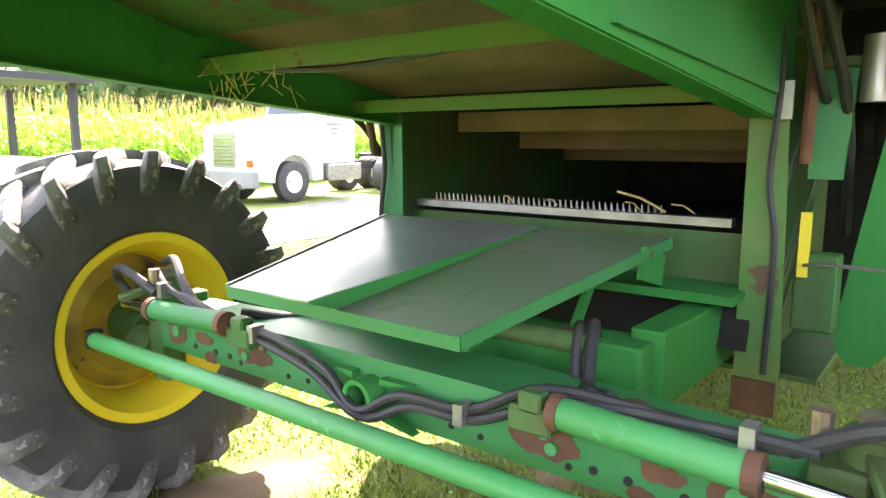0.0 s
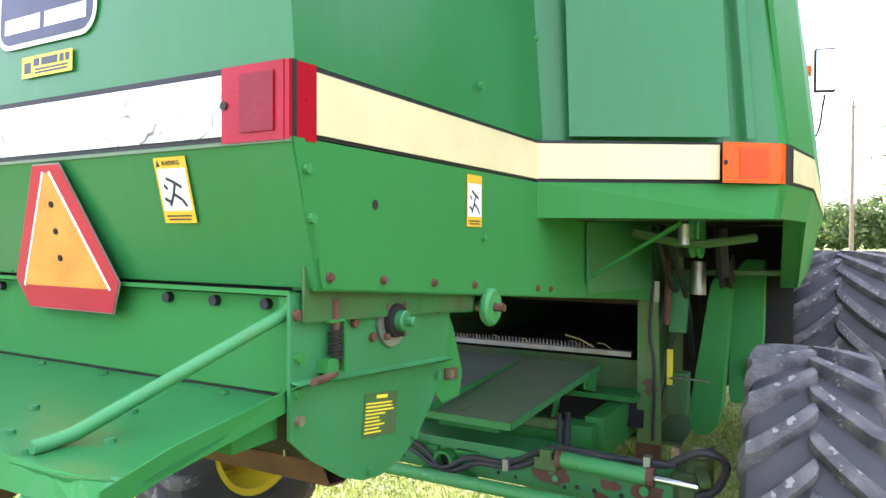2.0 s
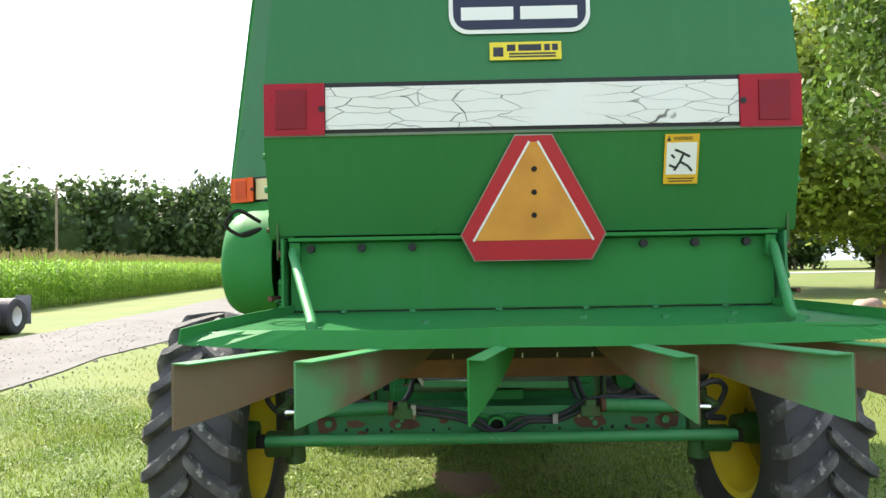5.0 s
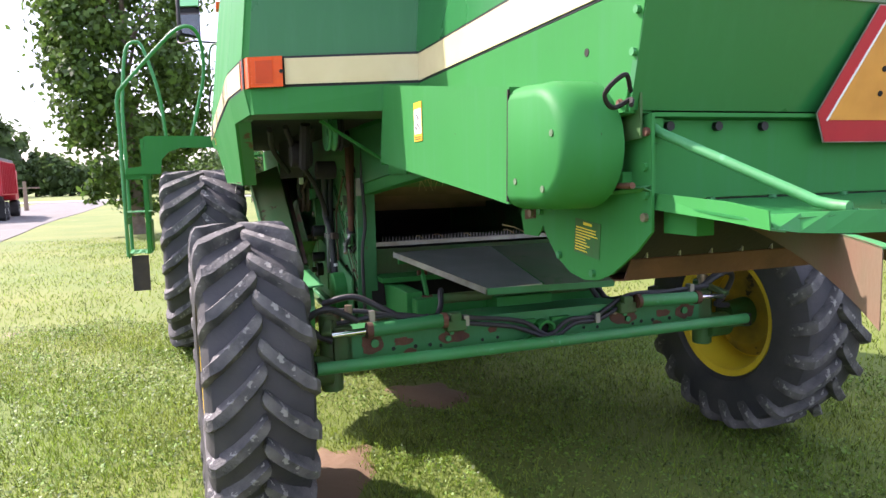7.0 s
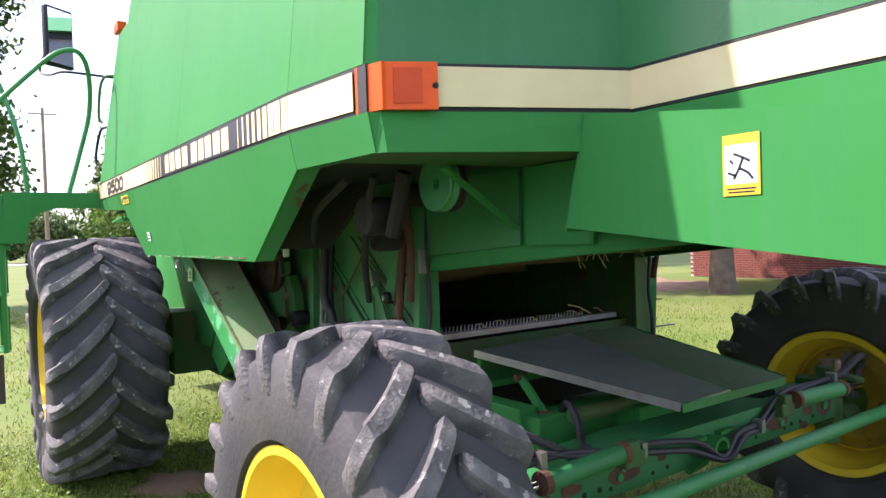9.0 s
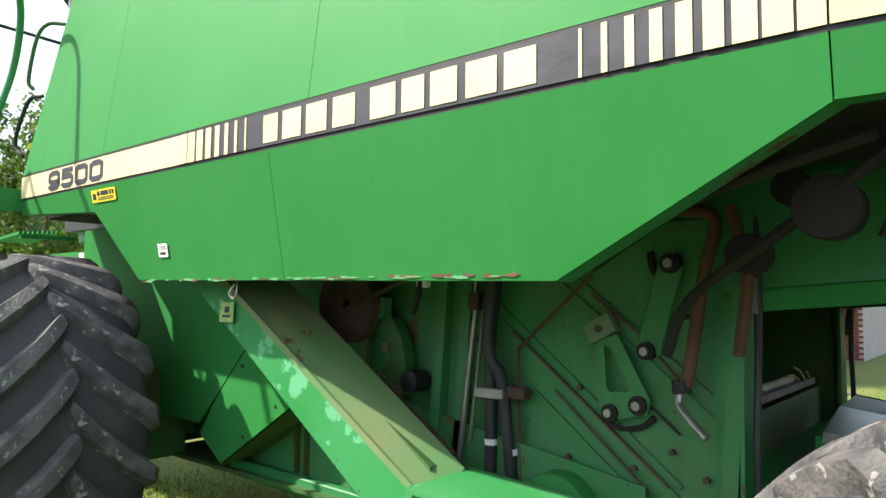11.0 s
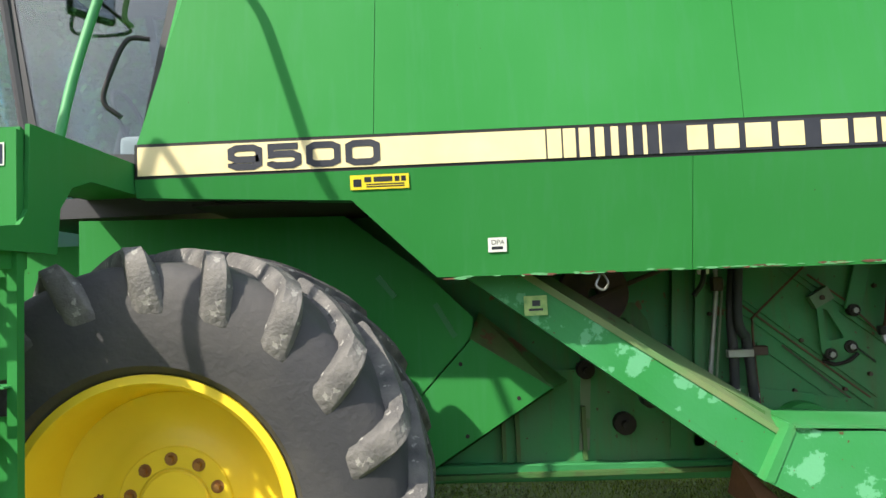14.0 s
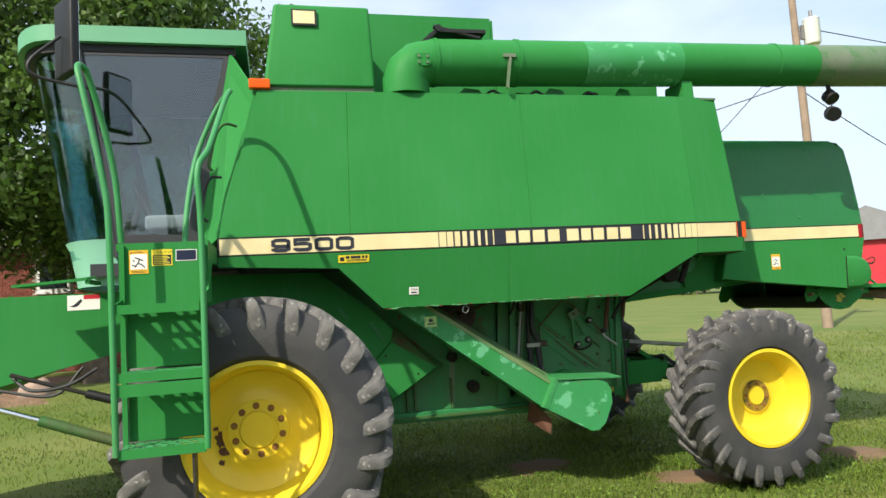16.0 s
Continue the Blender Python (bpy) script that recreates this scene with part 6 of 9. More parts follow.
# frame over the axle
b = bmesh.new()
beam(b, (-0.62, 2.42, 0.90), (0.62, 2.42, 0.90), 0.14, 0.16)
box(b, (0, 2.30, 0.88), (0.36, 0.2, 0.20))
for s in (-1, 1):
    beam(b, (s * 0.60, 2.44, 0.90), (s * 0.62, 5.3, 0.86), 0.10, 0.22)
soften(b, 0.01, 2)
part("rear_frame", b, "green", combine, "green rear frame rails")
b = bmesh.new()
rod(b, (-0.5, 2.29, 0.985), (0.5, 2.29, 0.985), 0.03, 14)
part("frame_tube", b, "green_dirty", combine, smooth=True)
for s in (-1, 1):
    b = bmesh.new()
    box(b, (s * 0.505, 2.365, 0.94), (0.05, 0.006, 0.08))
    part("frame_bracket", b, "green_faded", combine)
    # rear posts
    b = bmesh.new()
    slab(b, [(s * 0.70, 2.93, 1.62), (s * 0.81, 2.93, 1.62), (s * 0.835, 2.93, 0.80), (s * 0.81, 2.93, 0.68), (s * 0.71, 2.93, 0.68), (s * 0.70, 2.93, 0.80)], (0, 0.012, 0))
    slab(b, [(s * 0.765, 2.945, 1.62), (s * 0.765, 3.03, 1.62), (s * 0.775, 3.03, 0.72), (s * 0.775, 2.945, 0.72)], (s * 0.012, 0, 0))
    soften(b, 0.003, 1)
    post = part("rear_post", b, "green_dusty" if s > 0 else "green_worn", combine, "upright green post with worn paint and rusty foot")
    b = bmesh.new()
    box(b, (s * 0.765, 2.925, 0.715), (0.13, 0.022, 0.11))
    part("post_foot", b, "rust", post, "rusty post foot")
    b = bmesh.new()
    tube(b, curve([(s * 0.77, 2.90, 1.95), (s * 0.79, 2.89, 1.7), (s * 0.775, 2.90, 1.4), (s * 0.80, 2.90, 1.2), (s * 0.795, 2.90, 0.80)]), 0.011, 6)
    part("post_cable", b, "rubber_hose", post)
    b = bmesh.new()
    box(b, (s * 0.80, 2.90, 1.63), (0.05, 0.02, 0.11))
    part("latch_plate", b, "steel", post)


# ---- combine: right side drives ----
for pts, y, t in (([(0.945, 0.92), (0.955, 0.85), (0.985, 0.81), (1.05, 0.81), (1.095, 0.86), (1.12, 0.97), (1.165, 1.66), (1.15, 1.70), (1.075, 1.70), (1.055, 1.65)], 3.13, 0.16),
                  ([(1.13, 1.02), (1.145, 0.96), (1.25, 0.96), (1.275, 1.02), (1.31, 1.35), (1.315, 1.80), (1.21, 1.80), (1.14, 1.70)], 3.36, 0.16)):
    b = bmesh.new()
    slab(b, [(x, y, z) for x, z in pts], (0, t, 0))
    soften(b, 0.022, 3)
    part("belt_guard", b, "green", combine, "tall rounded green belt guard", smooth=True)
b = bmesh.new()
box(b, (1.27, 3.33, 1.18), (0.09, 0.02, 0.10))
part("guard_latch", b, "green_dirty", combine)
for s in (-1, 1):
    b = bmesh.new()
    slab(b, [(s * 0.75, 2.97, 0.80), (s * 0.75, 6.2, 0.80), (s * 0.75, 6.2, 2.02), (s * 0.75, 2.97, 2.02)], (s * 0.010, 0, 0))
    sep = part("separator_wall", b, "green_wall" if s < 0 else "green_dirty", combine, "green separator side wall with grease and rust streaks")
    for (y0, z0), (y1, z1), w_ in (((3.02, 1.28), (3.60, 1.74), 0.035), ((3.0, 1.21), (3.68, 1.75), 0.012), ((3.15, 0.96), (3.98, 1.62), 0.035), ((3.14, 1.01), (3.92, 1.64), 0.012), ((3.25, 0.92), (3.72, 1.29), 0.012), ((3.0, 1.86), (5.2, 1.90), 0.02)):
        b = bmesh.new()
        beam(b, (s * 0.764, y0, z0), (s * 0.764, y1, z1), w_, 0.012, (1, 0, 0))
        part("wall_rib", b, "green_wall" if s < 0 else "green_dull", sep)
# upper transverse beam, and bay under the shoulders with its shade in dark colour
for s in (-1, 1):
    b = bmesh.new()
    yb = 2.25 if s < 0 else 1.75
    slab(b, [(s * 0.775, yb, 1.70), (s * 0.775, 3.05, 1.64), (s * 0.775, 3.05, 1.99), (s * 0.775, yb, 1.99)], (s * 0.012, 0, 0))
    part("upper_wall_plate", b, "green_worn", combine, "worn green upper wall plate")
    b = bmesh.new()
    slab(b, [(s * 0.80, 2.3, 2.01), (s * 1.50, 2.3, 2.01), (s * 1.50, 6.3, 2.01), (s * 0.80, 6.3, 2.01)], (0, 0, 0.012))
    part("bay_ceiling", b, "dark", combine, "underside of the body, coloured dark for its shade")
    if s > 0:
        # Dark panel added to stand for the shade behind the belt guards.
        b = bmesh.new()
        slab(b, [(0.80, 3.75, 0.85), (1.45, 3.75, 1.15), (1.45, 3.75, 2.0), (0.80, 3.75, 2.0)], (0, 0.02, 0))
        part("bay_shade_panel", b, "dark", combine)
    b = bmesh.new()
    beam(b, (s * 0.78, yb + 0.02, 1.76), (s * 1.15, yb - 0.02, 1.985), 0.03, 0.012)
    part("shoulder_brace", b, "green", combine, "diagonal green brace")
    # pulleys, pipes and brackets in the bay
    for (x, y, z, r_, w_, mat) in ((1.09, 2.36, 1.935, 0.10, 0.03, "green_faded"), (1.045, 2.36, 1.935, 0.10, 0.02, "dark"), (1.15, 2.9, 1.75, 0.09, 0.04, "dark"), (0.95, 3.5, 1.55, 0.10, 0.05, "dark"))[:4 if s > 0 else 2]:
        b = bmesh.new()
        lathe(b, [(0, 0.02), (0, r_ * 0.75), (-0.01, r_), (0.0, r_ * 1.02), (w_ / 2, r_ * 0.9), (w_, r_ * 1.02), (w_ + 0.01, r_), (w_, r_ * 0.75), (w_, 0.02)], (0, 0, 0), 28, closed=True)
        bmesh.ops.transform(b, matrix=Matrix.Translation((s * x, y, z)), verts=b.verts)
        part("pulley", b, mat, combine, "V-belt pulley", smooth=True)
    for pts, r_, mat in (([(0.85, 2.2, 1.95), (1.1, 2.25, 1.90), (1.35, 2.4, 1.93)], 0.02, "green_dirty"), ([(0.86, 2.95, 1.9), (0.87, 2.9, 1.7), (0.86, 2.93, 1.45)], 0.018, "rust"),
                         ([(1.2, 2.4, 1.98), (1.2, 2.5, 1.75)], 0.03, "dark"), ([(0.9, 2.6, 1.98), (0.95, 3.0, 1.6), (0.92, 3.4, 1.2)], 0.016, "rubber_hose"),
                         ([(0.88, 2.5, 1.97), (0.90, 2.8, 1.70), (0.9, 3.1, 1.62), (1.0, 3.3, 1.7)], 0.014, "rubber_hose"))[0 if s > 0 else 1:5 if s > 0 else 3]:
        b = bmesh.new()
        tube(b, curve([(s * x, y, z) for x, y, z in pts], 4), r_, 8)
        part("service_pipe", b, mat, combine, smooth=True)
b = bmesh.new()
beam(b, (0.86, 2.98, 1.735), (1.47, 3.02, 1.745), 0.05, 0.03)
soften(b, 0.004, 1)
part("bay_cross_bar", b, "green_dirty", combine, "grimy cross bar over the belt guards")
b = bmesh.new()
slab(b, [(0.86, 2.99, 1.40), (0.95, 2.99, 1.40), (0.97, 2.99, 1.72), (0.86, 2.99, 1.72)], (0, 0.03, 0))
soften(b, 0.006, 1)
part("bay_side_plate", b, "green_worn", combine, "narrow worn plate beside the post")
b = bmesh.new()
rod(b, (1.12, 1.95, 1.985), (1.12, 1.95, 1.90), 0.022, 12)
part("drain_stub", b, "steel", combine, "short grey pipe stub", smooth=True)
b = bmesh.new()
rod(b, (1.02, 2.95, 1.62), (1.02, 2.95, 1.80), 0.04, 12)
part("filter_canister", b, "steel", combine, "small grey canister", smooth=True)
# Added dark sheet: gives the left bay its shade, no cover is known here.
panel("bay_shade_sheet", [(-1.10, 2.80, 1.99), (-1.10, 3.28, 1.70), (-1.10, 4.55, 1.70), (-1.10, 4.55, 1.99)], (0.02, 0, 0), "dark", label="dark sheet added to stand for the shade in the left bay", bevel=0)
for y, z, r_, x in ((2.62, 1.83, 0.075, -1.2), (2.85, 1.74, 0.055, -1.02), (2.75, 1.92, 0.05, -0.95)):
    b = bmesh.new()
    rod(b, (x - 0.06, y, z), (x + 0.06, y, z), r_, 18)
    soften(b, 0.012, 2)
    part("drive_roller", b, "dark", combine, "greasy black drive roller", smooth=True)
for pts in ([(-1.30, 2.45, 1.97), (-1.2, 2.7, 1.80), (-1.05, 3.0, 1.62), (-0.98, 3.1, 1.45)], [(-1.38, 2.5, 1.96), (-1.32, 2.9, 1.86), (-1.2, 3.2, 1.74)]):
    b = bmesh.new()
    tube(b, curve(pts, 4), 0.016, 8)
    part("service_pipe", b, "dark", combine, smooth=True)
b = bmesh.new()
box(b, (0.865, 3.0, 1.20), (0.03, 0.02, 0.20))
part("yellow_handle", b, "lemon", combine, "yellow strap handle")
b = bmesh.new()
tube(b, curve([(0.87, 2.98, 1.14), (0.93, 2.96, 1.15), (1.08, 2.95, 1.15)]), 0.006, 6)
part("handle_wire", b, "steel", combine)
b = bmesh.new()
box(b, (0.90, 3.05, 1.05), (0.12, 0.1, 0.24))
soften(b, 0.006, 1)
part("gear_case", b, "green_dirty", combine, "greasy green gear case")

# ---- combine: left side works ----
L = -0.765
for pts in ([(L - 0.05, 3.832, 1.72), (L - 0.055, 3.862, 1.447), (L - 0.05, 3.858, 1.247), (L - 0.045, 3.864, 0.94), (L - 0.04, 3.86, 0.76)],
            [(L - 0.09, 3.822, 1.72), (L - 0.095, 3.845, 1.45), (L - 0.085, 3.825, 1.36), (L - 0.07, 3.797, 1.30), (L - 0.05, 3.765, 0.95), (L - 0.04, 3.755, 0.76)]):
    b = bmesh.new()
    tube(b, curve(pts), 0.024, 10)
    part("coolant_hose", b, "rubber_hose", combine, "black rubber coolant hose", smooth=True)
b = bmesh.new()
box(b, (L - 0.085, 3.84, 1.255), (0.03, 0.13, 0.04))
soften(b, 0.004, 1)
part("hose_clamp", b, "steel", combine, "steel hose clamp plate")
b = bmesh.new()
box(b, (L - 0.05, 3.735, 1.262), (0.05, 0.08, 0.045))
soften(b, 0.004, 1)
part("clamp_bracket", b, "rust_dark", combine, "rusty bracket beside the hoses")
for y, z in ((3.861, 1.055), (3.769, 1.03)):
    b = bmesh.new()
    rod(b, (L - 0.046, y, z), (L - 0.046, y, z + 0.022), 0.026, 12)
    part("hose_band", b, "label_white", combine, "white hose band")
for pts, mat in (([(L - 0.06, 3.927, 1.70), (L - 0.06, 3.93, 1.557), (L - 0.06, 3.997, 1.05), (L - 0.06, 4.01, 0.95)], "steel"), ([(L - 0.05, 3.89, 1.62), (L - 0.05, 3.96, 1.05)], "green_dull")):
    b = bmesh.new()
    tube(b, pts, 0.012 if mat == "steel" else 0.007, 8)
    part("steel_strut", b, mat, combine, "bare steel strut" if mat == "steel" else "thin green rod", smooth=True)
b = bmesh.new()
box(b, (L - 0.06, 3.925, 1.60), (0.05, 0.05, 0.07))
soften(b, 0.008, 2)
part("strut_end", b, "rust_dark", combine, "rusty strut end")
b = bmesh.new()
tube(b, curve([(L - 0.03, 3.44, 1.70), (L - 0.03, 3.72, 1.447), (L - 0.03, 3.747, 1.40), (L - 0.03, 3.745, 1.2), (L - 0.03, 3.731, 0.945), (L - 0.03, 3.73, 0.8)], 6), 0.006, 6)
part("thin_pipe", b, "rust", combine)
for y, w_, z1, mat in ((4.17, 0.05, 1.7, "green_wall"), (4.05, 0.03, 1.7, "green_wall"), (4.62, 0.04, 1.7, "green_dull"), (2.995, 0.06, 1.66, "green_wall")):
    b = bmesh.new()
    beam(b, (L - 0.02, y, 0.80), (L - 0.02, y - 0.06, z1), 0.05, w_, (1, 0, 0))
    part("wall_upright", b, mat, combine, "upright green stiffener")
# linkage: an arm, and a plate with a slanted window
b = bmesh.new()
beam(b, (L - 0.02, 3.158, 1.735), (L - 0.02, 3.243, 1.44), 0.085, 0.012, (1, 0, 0))
soften(b, 0.004, 1)
part("link_arm", b, "green_wall", combine, "green linkage arm")
ring_out = [(3.425, 1.470), (3.345, 1.495), (3.232, 1.285), (3.240, 1.235), (3.385, 1.200), (3.415, 1.245)]
ring_in = [(3.396, 1.455), (3.374, 1.448), (3.305, 1.318), (3.306, 1.305), (3.372, 1.296), (3.386, 1.310)]
b = bmesh.new()
for k in range(6):
    q = (k + 1) % 6
    slab(b, [(L - 0.022, *ring_out[k]), (L - 0.022, *ring_out[q]), (L - 0.022, *ring_in[q]), (L - 0.022, *ring_in[k])], (-0.012, 0, 0))
part("link_plate", b, "green_wall", combine, "green linkage plate with an open window")
b = bmesh.new()
slab(b, [(L - 0.012, y, z) for y, z in ((3.467, 1.517), (3.374, 1.569), (3.343, 1.507), (3.436, 1.457))], (-0.04, 0, 0))
soften(b, 0.006, 1)
br = part("link_bracket", b, "green_dull", combine, "dusty green link bracket")
b = bmesh.new()
rod(b, (L - 0.05, 3.405, 1.512), (L - 0.062, 3.405, 1.512), 0.013, 6)
part("bolt", b, "rust_dark", br)
for pts, w_ in (([(3.235, 1.775), (3.225, 1.715), (3.20, 1.69), (3.175, 1.685)], 0.012), ([(3.40, 1.195), (3.34, 1.175), (3.27, 1.19), (3.225, 1.225)], 0.010)):
    b = bmesh.new()
    tube(b, curve([(L - 0.011, y, z) for y, z in pts], 5), w_, 6)
    part("link_slot", b, "dark", combine, "dark curved slot in the wall")
for (y0, z0), (y1, z1), mat in (((3.79, 1.49), (3.18, 1.005), "rust"), ((3.45, 1.63), (3.26, 1.485), "rust"), ((3.235, 1.26), (3.14, 1.18), "dark"), ((3.22, 1.44), (3.12, 1.33), "rust"), ((3.60, 1.28), (3.25, 0.98), "rust_dark")):
    b = bmesh.new()
    beam(b, (L - 0.012, y0, z0), (L - 0.012, y1, z1), 0.008, 0.004, (1, 0, 0))
    part("rust_streak", b, mat, combine, "brown rust line along a seam")
for y, z in ((3.55, 1.05), (3.30, 1.05), (3.62, 0.96), (3.17, 1.12), (3.5, 1.30), (3.95, 1.45), (4.0, 1.2), (3.12, 1.56), (3.06, 1.05), (3.2, 0.93)):
    b = bmesh.new()
    rod(b, (L, y, z), (L - 0.018, y, z), 0.011, 6)
    part("bolt", b, "rust_dark", combine)
for y, z, r_ in ((3.158, 1.733, 0.034), (3.243, 1.443, 0.030), (3.373, 1.228, 0.030), (3.272, 1.262, 0.032)):
    b = bmesh.new()
    rod(b, (L - 0.01, y, z), (L - 0.045, y, z), r_, 16)
    hub = part("pivot_boss", b, "dark", combine, "greasy pivot boss", smooth=True)
    b = bmesh.new()
    rod(b, (L - 0.045, y, z), (L - 0.06, y, z), r_ * 0.5, 6)
    part("pivot_nut", b, "steel", hub)
b = bmesh.new()
tube(b, curve([(L - 0.02, 3.35, 1.91), (L - 0.05, 3.1, 1.90), (L - 0.06, 3.005, 1.86), (L - 0.06, 3.042, 1.684), (L - 0.06, 3.092, 1.384), (L - 0.06, 3.107, 1.34)], 5), 0.02, 10)
part("rusty_pipe", b, "rust", combine, "bent rusty pipe", smooth=True)
b = bmesh.new()
tube(b, curve([(L - 0.06, 3.115, 1.35), (L - 0.07, 3.12, 1.29), (L - 0.10, 3.08, 1.25), (L - 0.12, 3.02, 1.20)], 4), 0.012, 8)
part("pipe_nozzle", b, "steel", combine, "steel pipe end", smooth=True)
b = bmesh.new()
rod(b, (L - 0.06, 3.113, 1.32), (L - 0.06, 3.117, 1.36), 0.03, 12)
part("pipe_collar", b, "black", combine)
b = bmesh.new()
rod(b, (L, 3.55, 0.87), (L - 0.12, 3.55, 0.87), 0.14, 24)
soften(b, 0.02, 2)
part("round_housing", b, "green", combine, "round green bearing housing", smooth=True)
# pulley and casting behind the elevator
b = bmesh.new()
lathe(b, [(0, 0.025), (0, 0.05), (-0.015, 0.06), (-0.015, 0.125), (0.0, 0.135), (0.0, 0.165), (-0.02, 0.172), (-0.04, 0.15), (-0.06, 0.172), (-0.075, 0.165), (-0.06, 0.12), (-0.06, 0.025)], (-0.87, 4.56, 1.58), 36, closed=True)
part("variator_pulley", b, "rust_dark", combine, "large rusty belt pulley", smooth=True)
b = bmesh.new()
slab(b, [(-0.80, y, z) for y, z in ((4.50, 1.49), (4.43, 1.535), (4.35, 1.525), (4.29, 1.44), (4.265, 1.33), (4.285, 1.215), (4.33, 1.19), (4.345, 1.25), (4.40, 1.26), (4.425, 1.30), (4.36, 1.33), (4.355, 1.40), (4.40, 1.45), (4.47, 1.45))], (-0.06, 0, 0))
soften(b, 0.014, 2)
cast = part("bearing_casting", b, "green_dirty", combine, "grimy curved cast bearing arm", smooth=True)
for y, z, r_ in ((4.38, 1.40, 0.022), (4.312, 1.221, 0.026), (4.40, 1.28, 0.018)):
    b = bmesh.new()
    rod(b, (-0.86, y, z), (-0.875, y, z), r_, 8)
    part("bolt", b, "bolt", cast)
b = bmesh.new()
slab(b, [(-0.84, y, z) for y, z in ((4.47, 1.62), (4.37, 1.61), (4.37, 1.53), (4.46, 1.50))], (-0.05, 0, 0))
soften(b, 0.006, 1)
part("casting_bracket", b, "green_wall", combine, "square green bracket above the casting")
for y, z, r_ in ((4.216, 1.269, 0.046), (4.30, 1.05, 0.040)):
    b = bmesh.new()
    rod(b, (-0.80, y, z), (-0.90, y, z), r_, 20)
    soften(b, 0.010, 2)
    part("tensioner_roller", b, "black", combine, "black tensioner roller", smooth=True)
b = bmesh.new()
tube(b, [(-0.93, 4.66, 1.52), (-0.93, 4.20, 1.69)], 0.012, 8)
part("tension_rod", b, "rust_dark", combine, "thin rusty tension rod", smooth=True)
b = bmesh.new()
slab(b, [(-1.16, 5.02, 1.74), (-1.16, 3.87, 1.03), (-1.16, 3.87, 0.90), (-1.16, 5.02, 1.58)], (0.16, 0, 0))
soften(b, 0.01, 1)
part("return_elevator", b, "green_dirty", combine, "grimy return elevator behind the pale one")
b = bmesh.new()
beam(b, (-1.02, 5.0, 1.73), (-1.02, 3.88, 1.045), 0.03, 0.02)
part("elevator_rib", b, "rust_dark", combine, "rusty rib along the elevator")
b = bmesh.new()
tube(b, curve([(-1.0, 4.05, 1.72), (-1.02, 4.06, 1.62), (-1.0, 4.10, 1.55)], 4), 0.014, 6)
part("connector_cable", b, "black", combine)
b = bmesh.new()
box(b, (-1.0, 4.05, 1.68), (0.035, 0.05, 0.06))
soften(b, 0.008, 2)
part("wire_connector", b, "label_white", combine, "white wire plug")

# ---- inclined elevator ----
def inclined(name, hi, lo, x0, x1, material, label, bevel=0.006):
    """A long box between an upper and a lower pair of (y, z) corners."""
    b = bmesh.new()
    (a, c), (d, e) = hi, lo
    slab(b, [(x0[0], *a), (x0[1], *d), (x0[1], *e), (x0[0], *c)], (x1 - x0[0], 0, 0))
    soften(b, bevel, 2)
    return part(name, b, material, combine, label)


elev = inclined("clean_grain_elevator", ((5.24, 1.72), (5.0, 1.72)), ((3.93, 0.755), (3.80, 0.92)), (-1.315, -1.235), -1.07, "green_peeling", "inclined pale green elevator with peeling paint")
b = bmesh.new()
slab(b, [(-1.31, 5.0, 1.722), (-1.235, 3.80, 0.924), (-1.05, 3.80, 1.010), (-1.07, 5.0, 1.81)], (0, 0.004, 0.008))
part("elevator_cover", b, "cover_worn", elev, "rusty olive top cover of the elevator")
b = bmesh.new()
slab(b, [(-1.322, 5.005, 1.712), (-1.243, 3.81, 0.912), (-1.243, 3.795, 0.932), (-1.322, 4.985, 1.735)], (0.012, 0, 0))
part("elevator_seam", b, "cover_worn", elev, "worn folded seam")
m_ = facing((-1.3175, 4.935, 1.50), (0, -1, 0), (0.06, 0, 1))
b = bmesh.new()
flat(b, m_, 0, 0, 0.10, 0.085, 0.001)
lab = part("worn_label", b, "label_faded", elev, "worn yellow-green safety label")
b = bmesh.new()
flat(b, m_, 0.02, 0.02, 0.08, 0.03, 0.0024, 0.0005)
flat(b, m_, 0.035, 0.04, 0.07, 0.065, 0.0024, 0.0005)
part("label_print", b, "ink", lab)
b = bmesh.new()
pts = [(3.95, 0.765), (3.83, 1.0), (3.70, 0.965), (3.44, 0.955), (3.36, 0.925), (3.325, 0.86), (3.325, 0.75), (3.40, 0.585), (3.46, 0.535), (3.53, 0.53), (3.60, 0.57)]
slab(b, [(-1.31, y, z) for y, z in pts], (0.26, 0, 0))
soften(b, 0.02, 3)
head = part("elevator_head", b, "green_peeling", combine, "rounded elevator boot with peeling green paint", smooth=True)
b = bmesh.new()
slab(b, [(-1.315, 3.955, 0.765), (-1.315, 3.835, 1.0), (-1.315, 3.80, 0.995), (-1.315, 3.915, 0.755)], (0.27, 0, 0))
soften(b, 0.004, 1)
part("boot_collar", b, "green_faded", head)
b = bmesh.new()
slab(b, [(-1.33, 3.82, 0.985), (-1.30, 3.22, 0.955), (-1.0, 3.22, 0.965), (-1.0, 3.82, 1.0)], (0, 0, 0.012))
part("boot_cover", b, "green_faded", head, "flat pale green cover plate")
b = bmesh.new()
slab(b, [(-1.0, 3.95, 0.78), (-0.9, 3.95, 0.60), (-1.1, 3.82, 0.50), (-1.1, 3.80, 0.62)], (0, 0.012, 0))
part("rusty_bracket", b, "rust", combine, "bent rusty bracket")
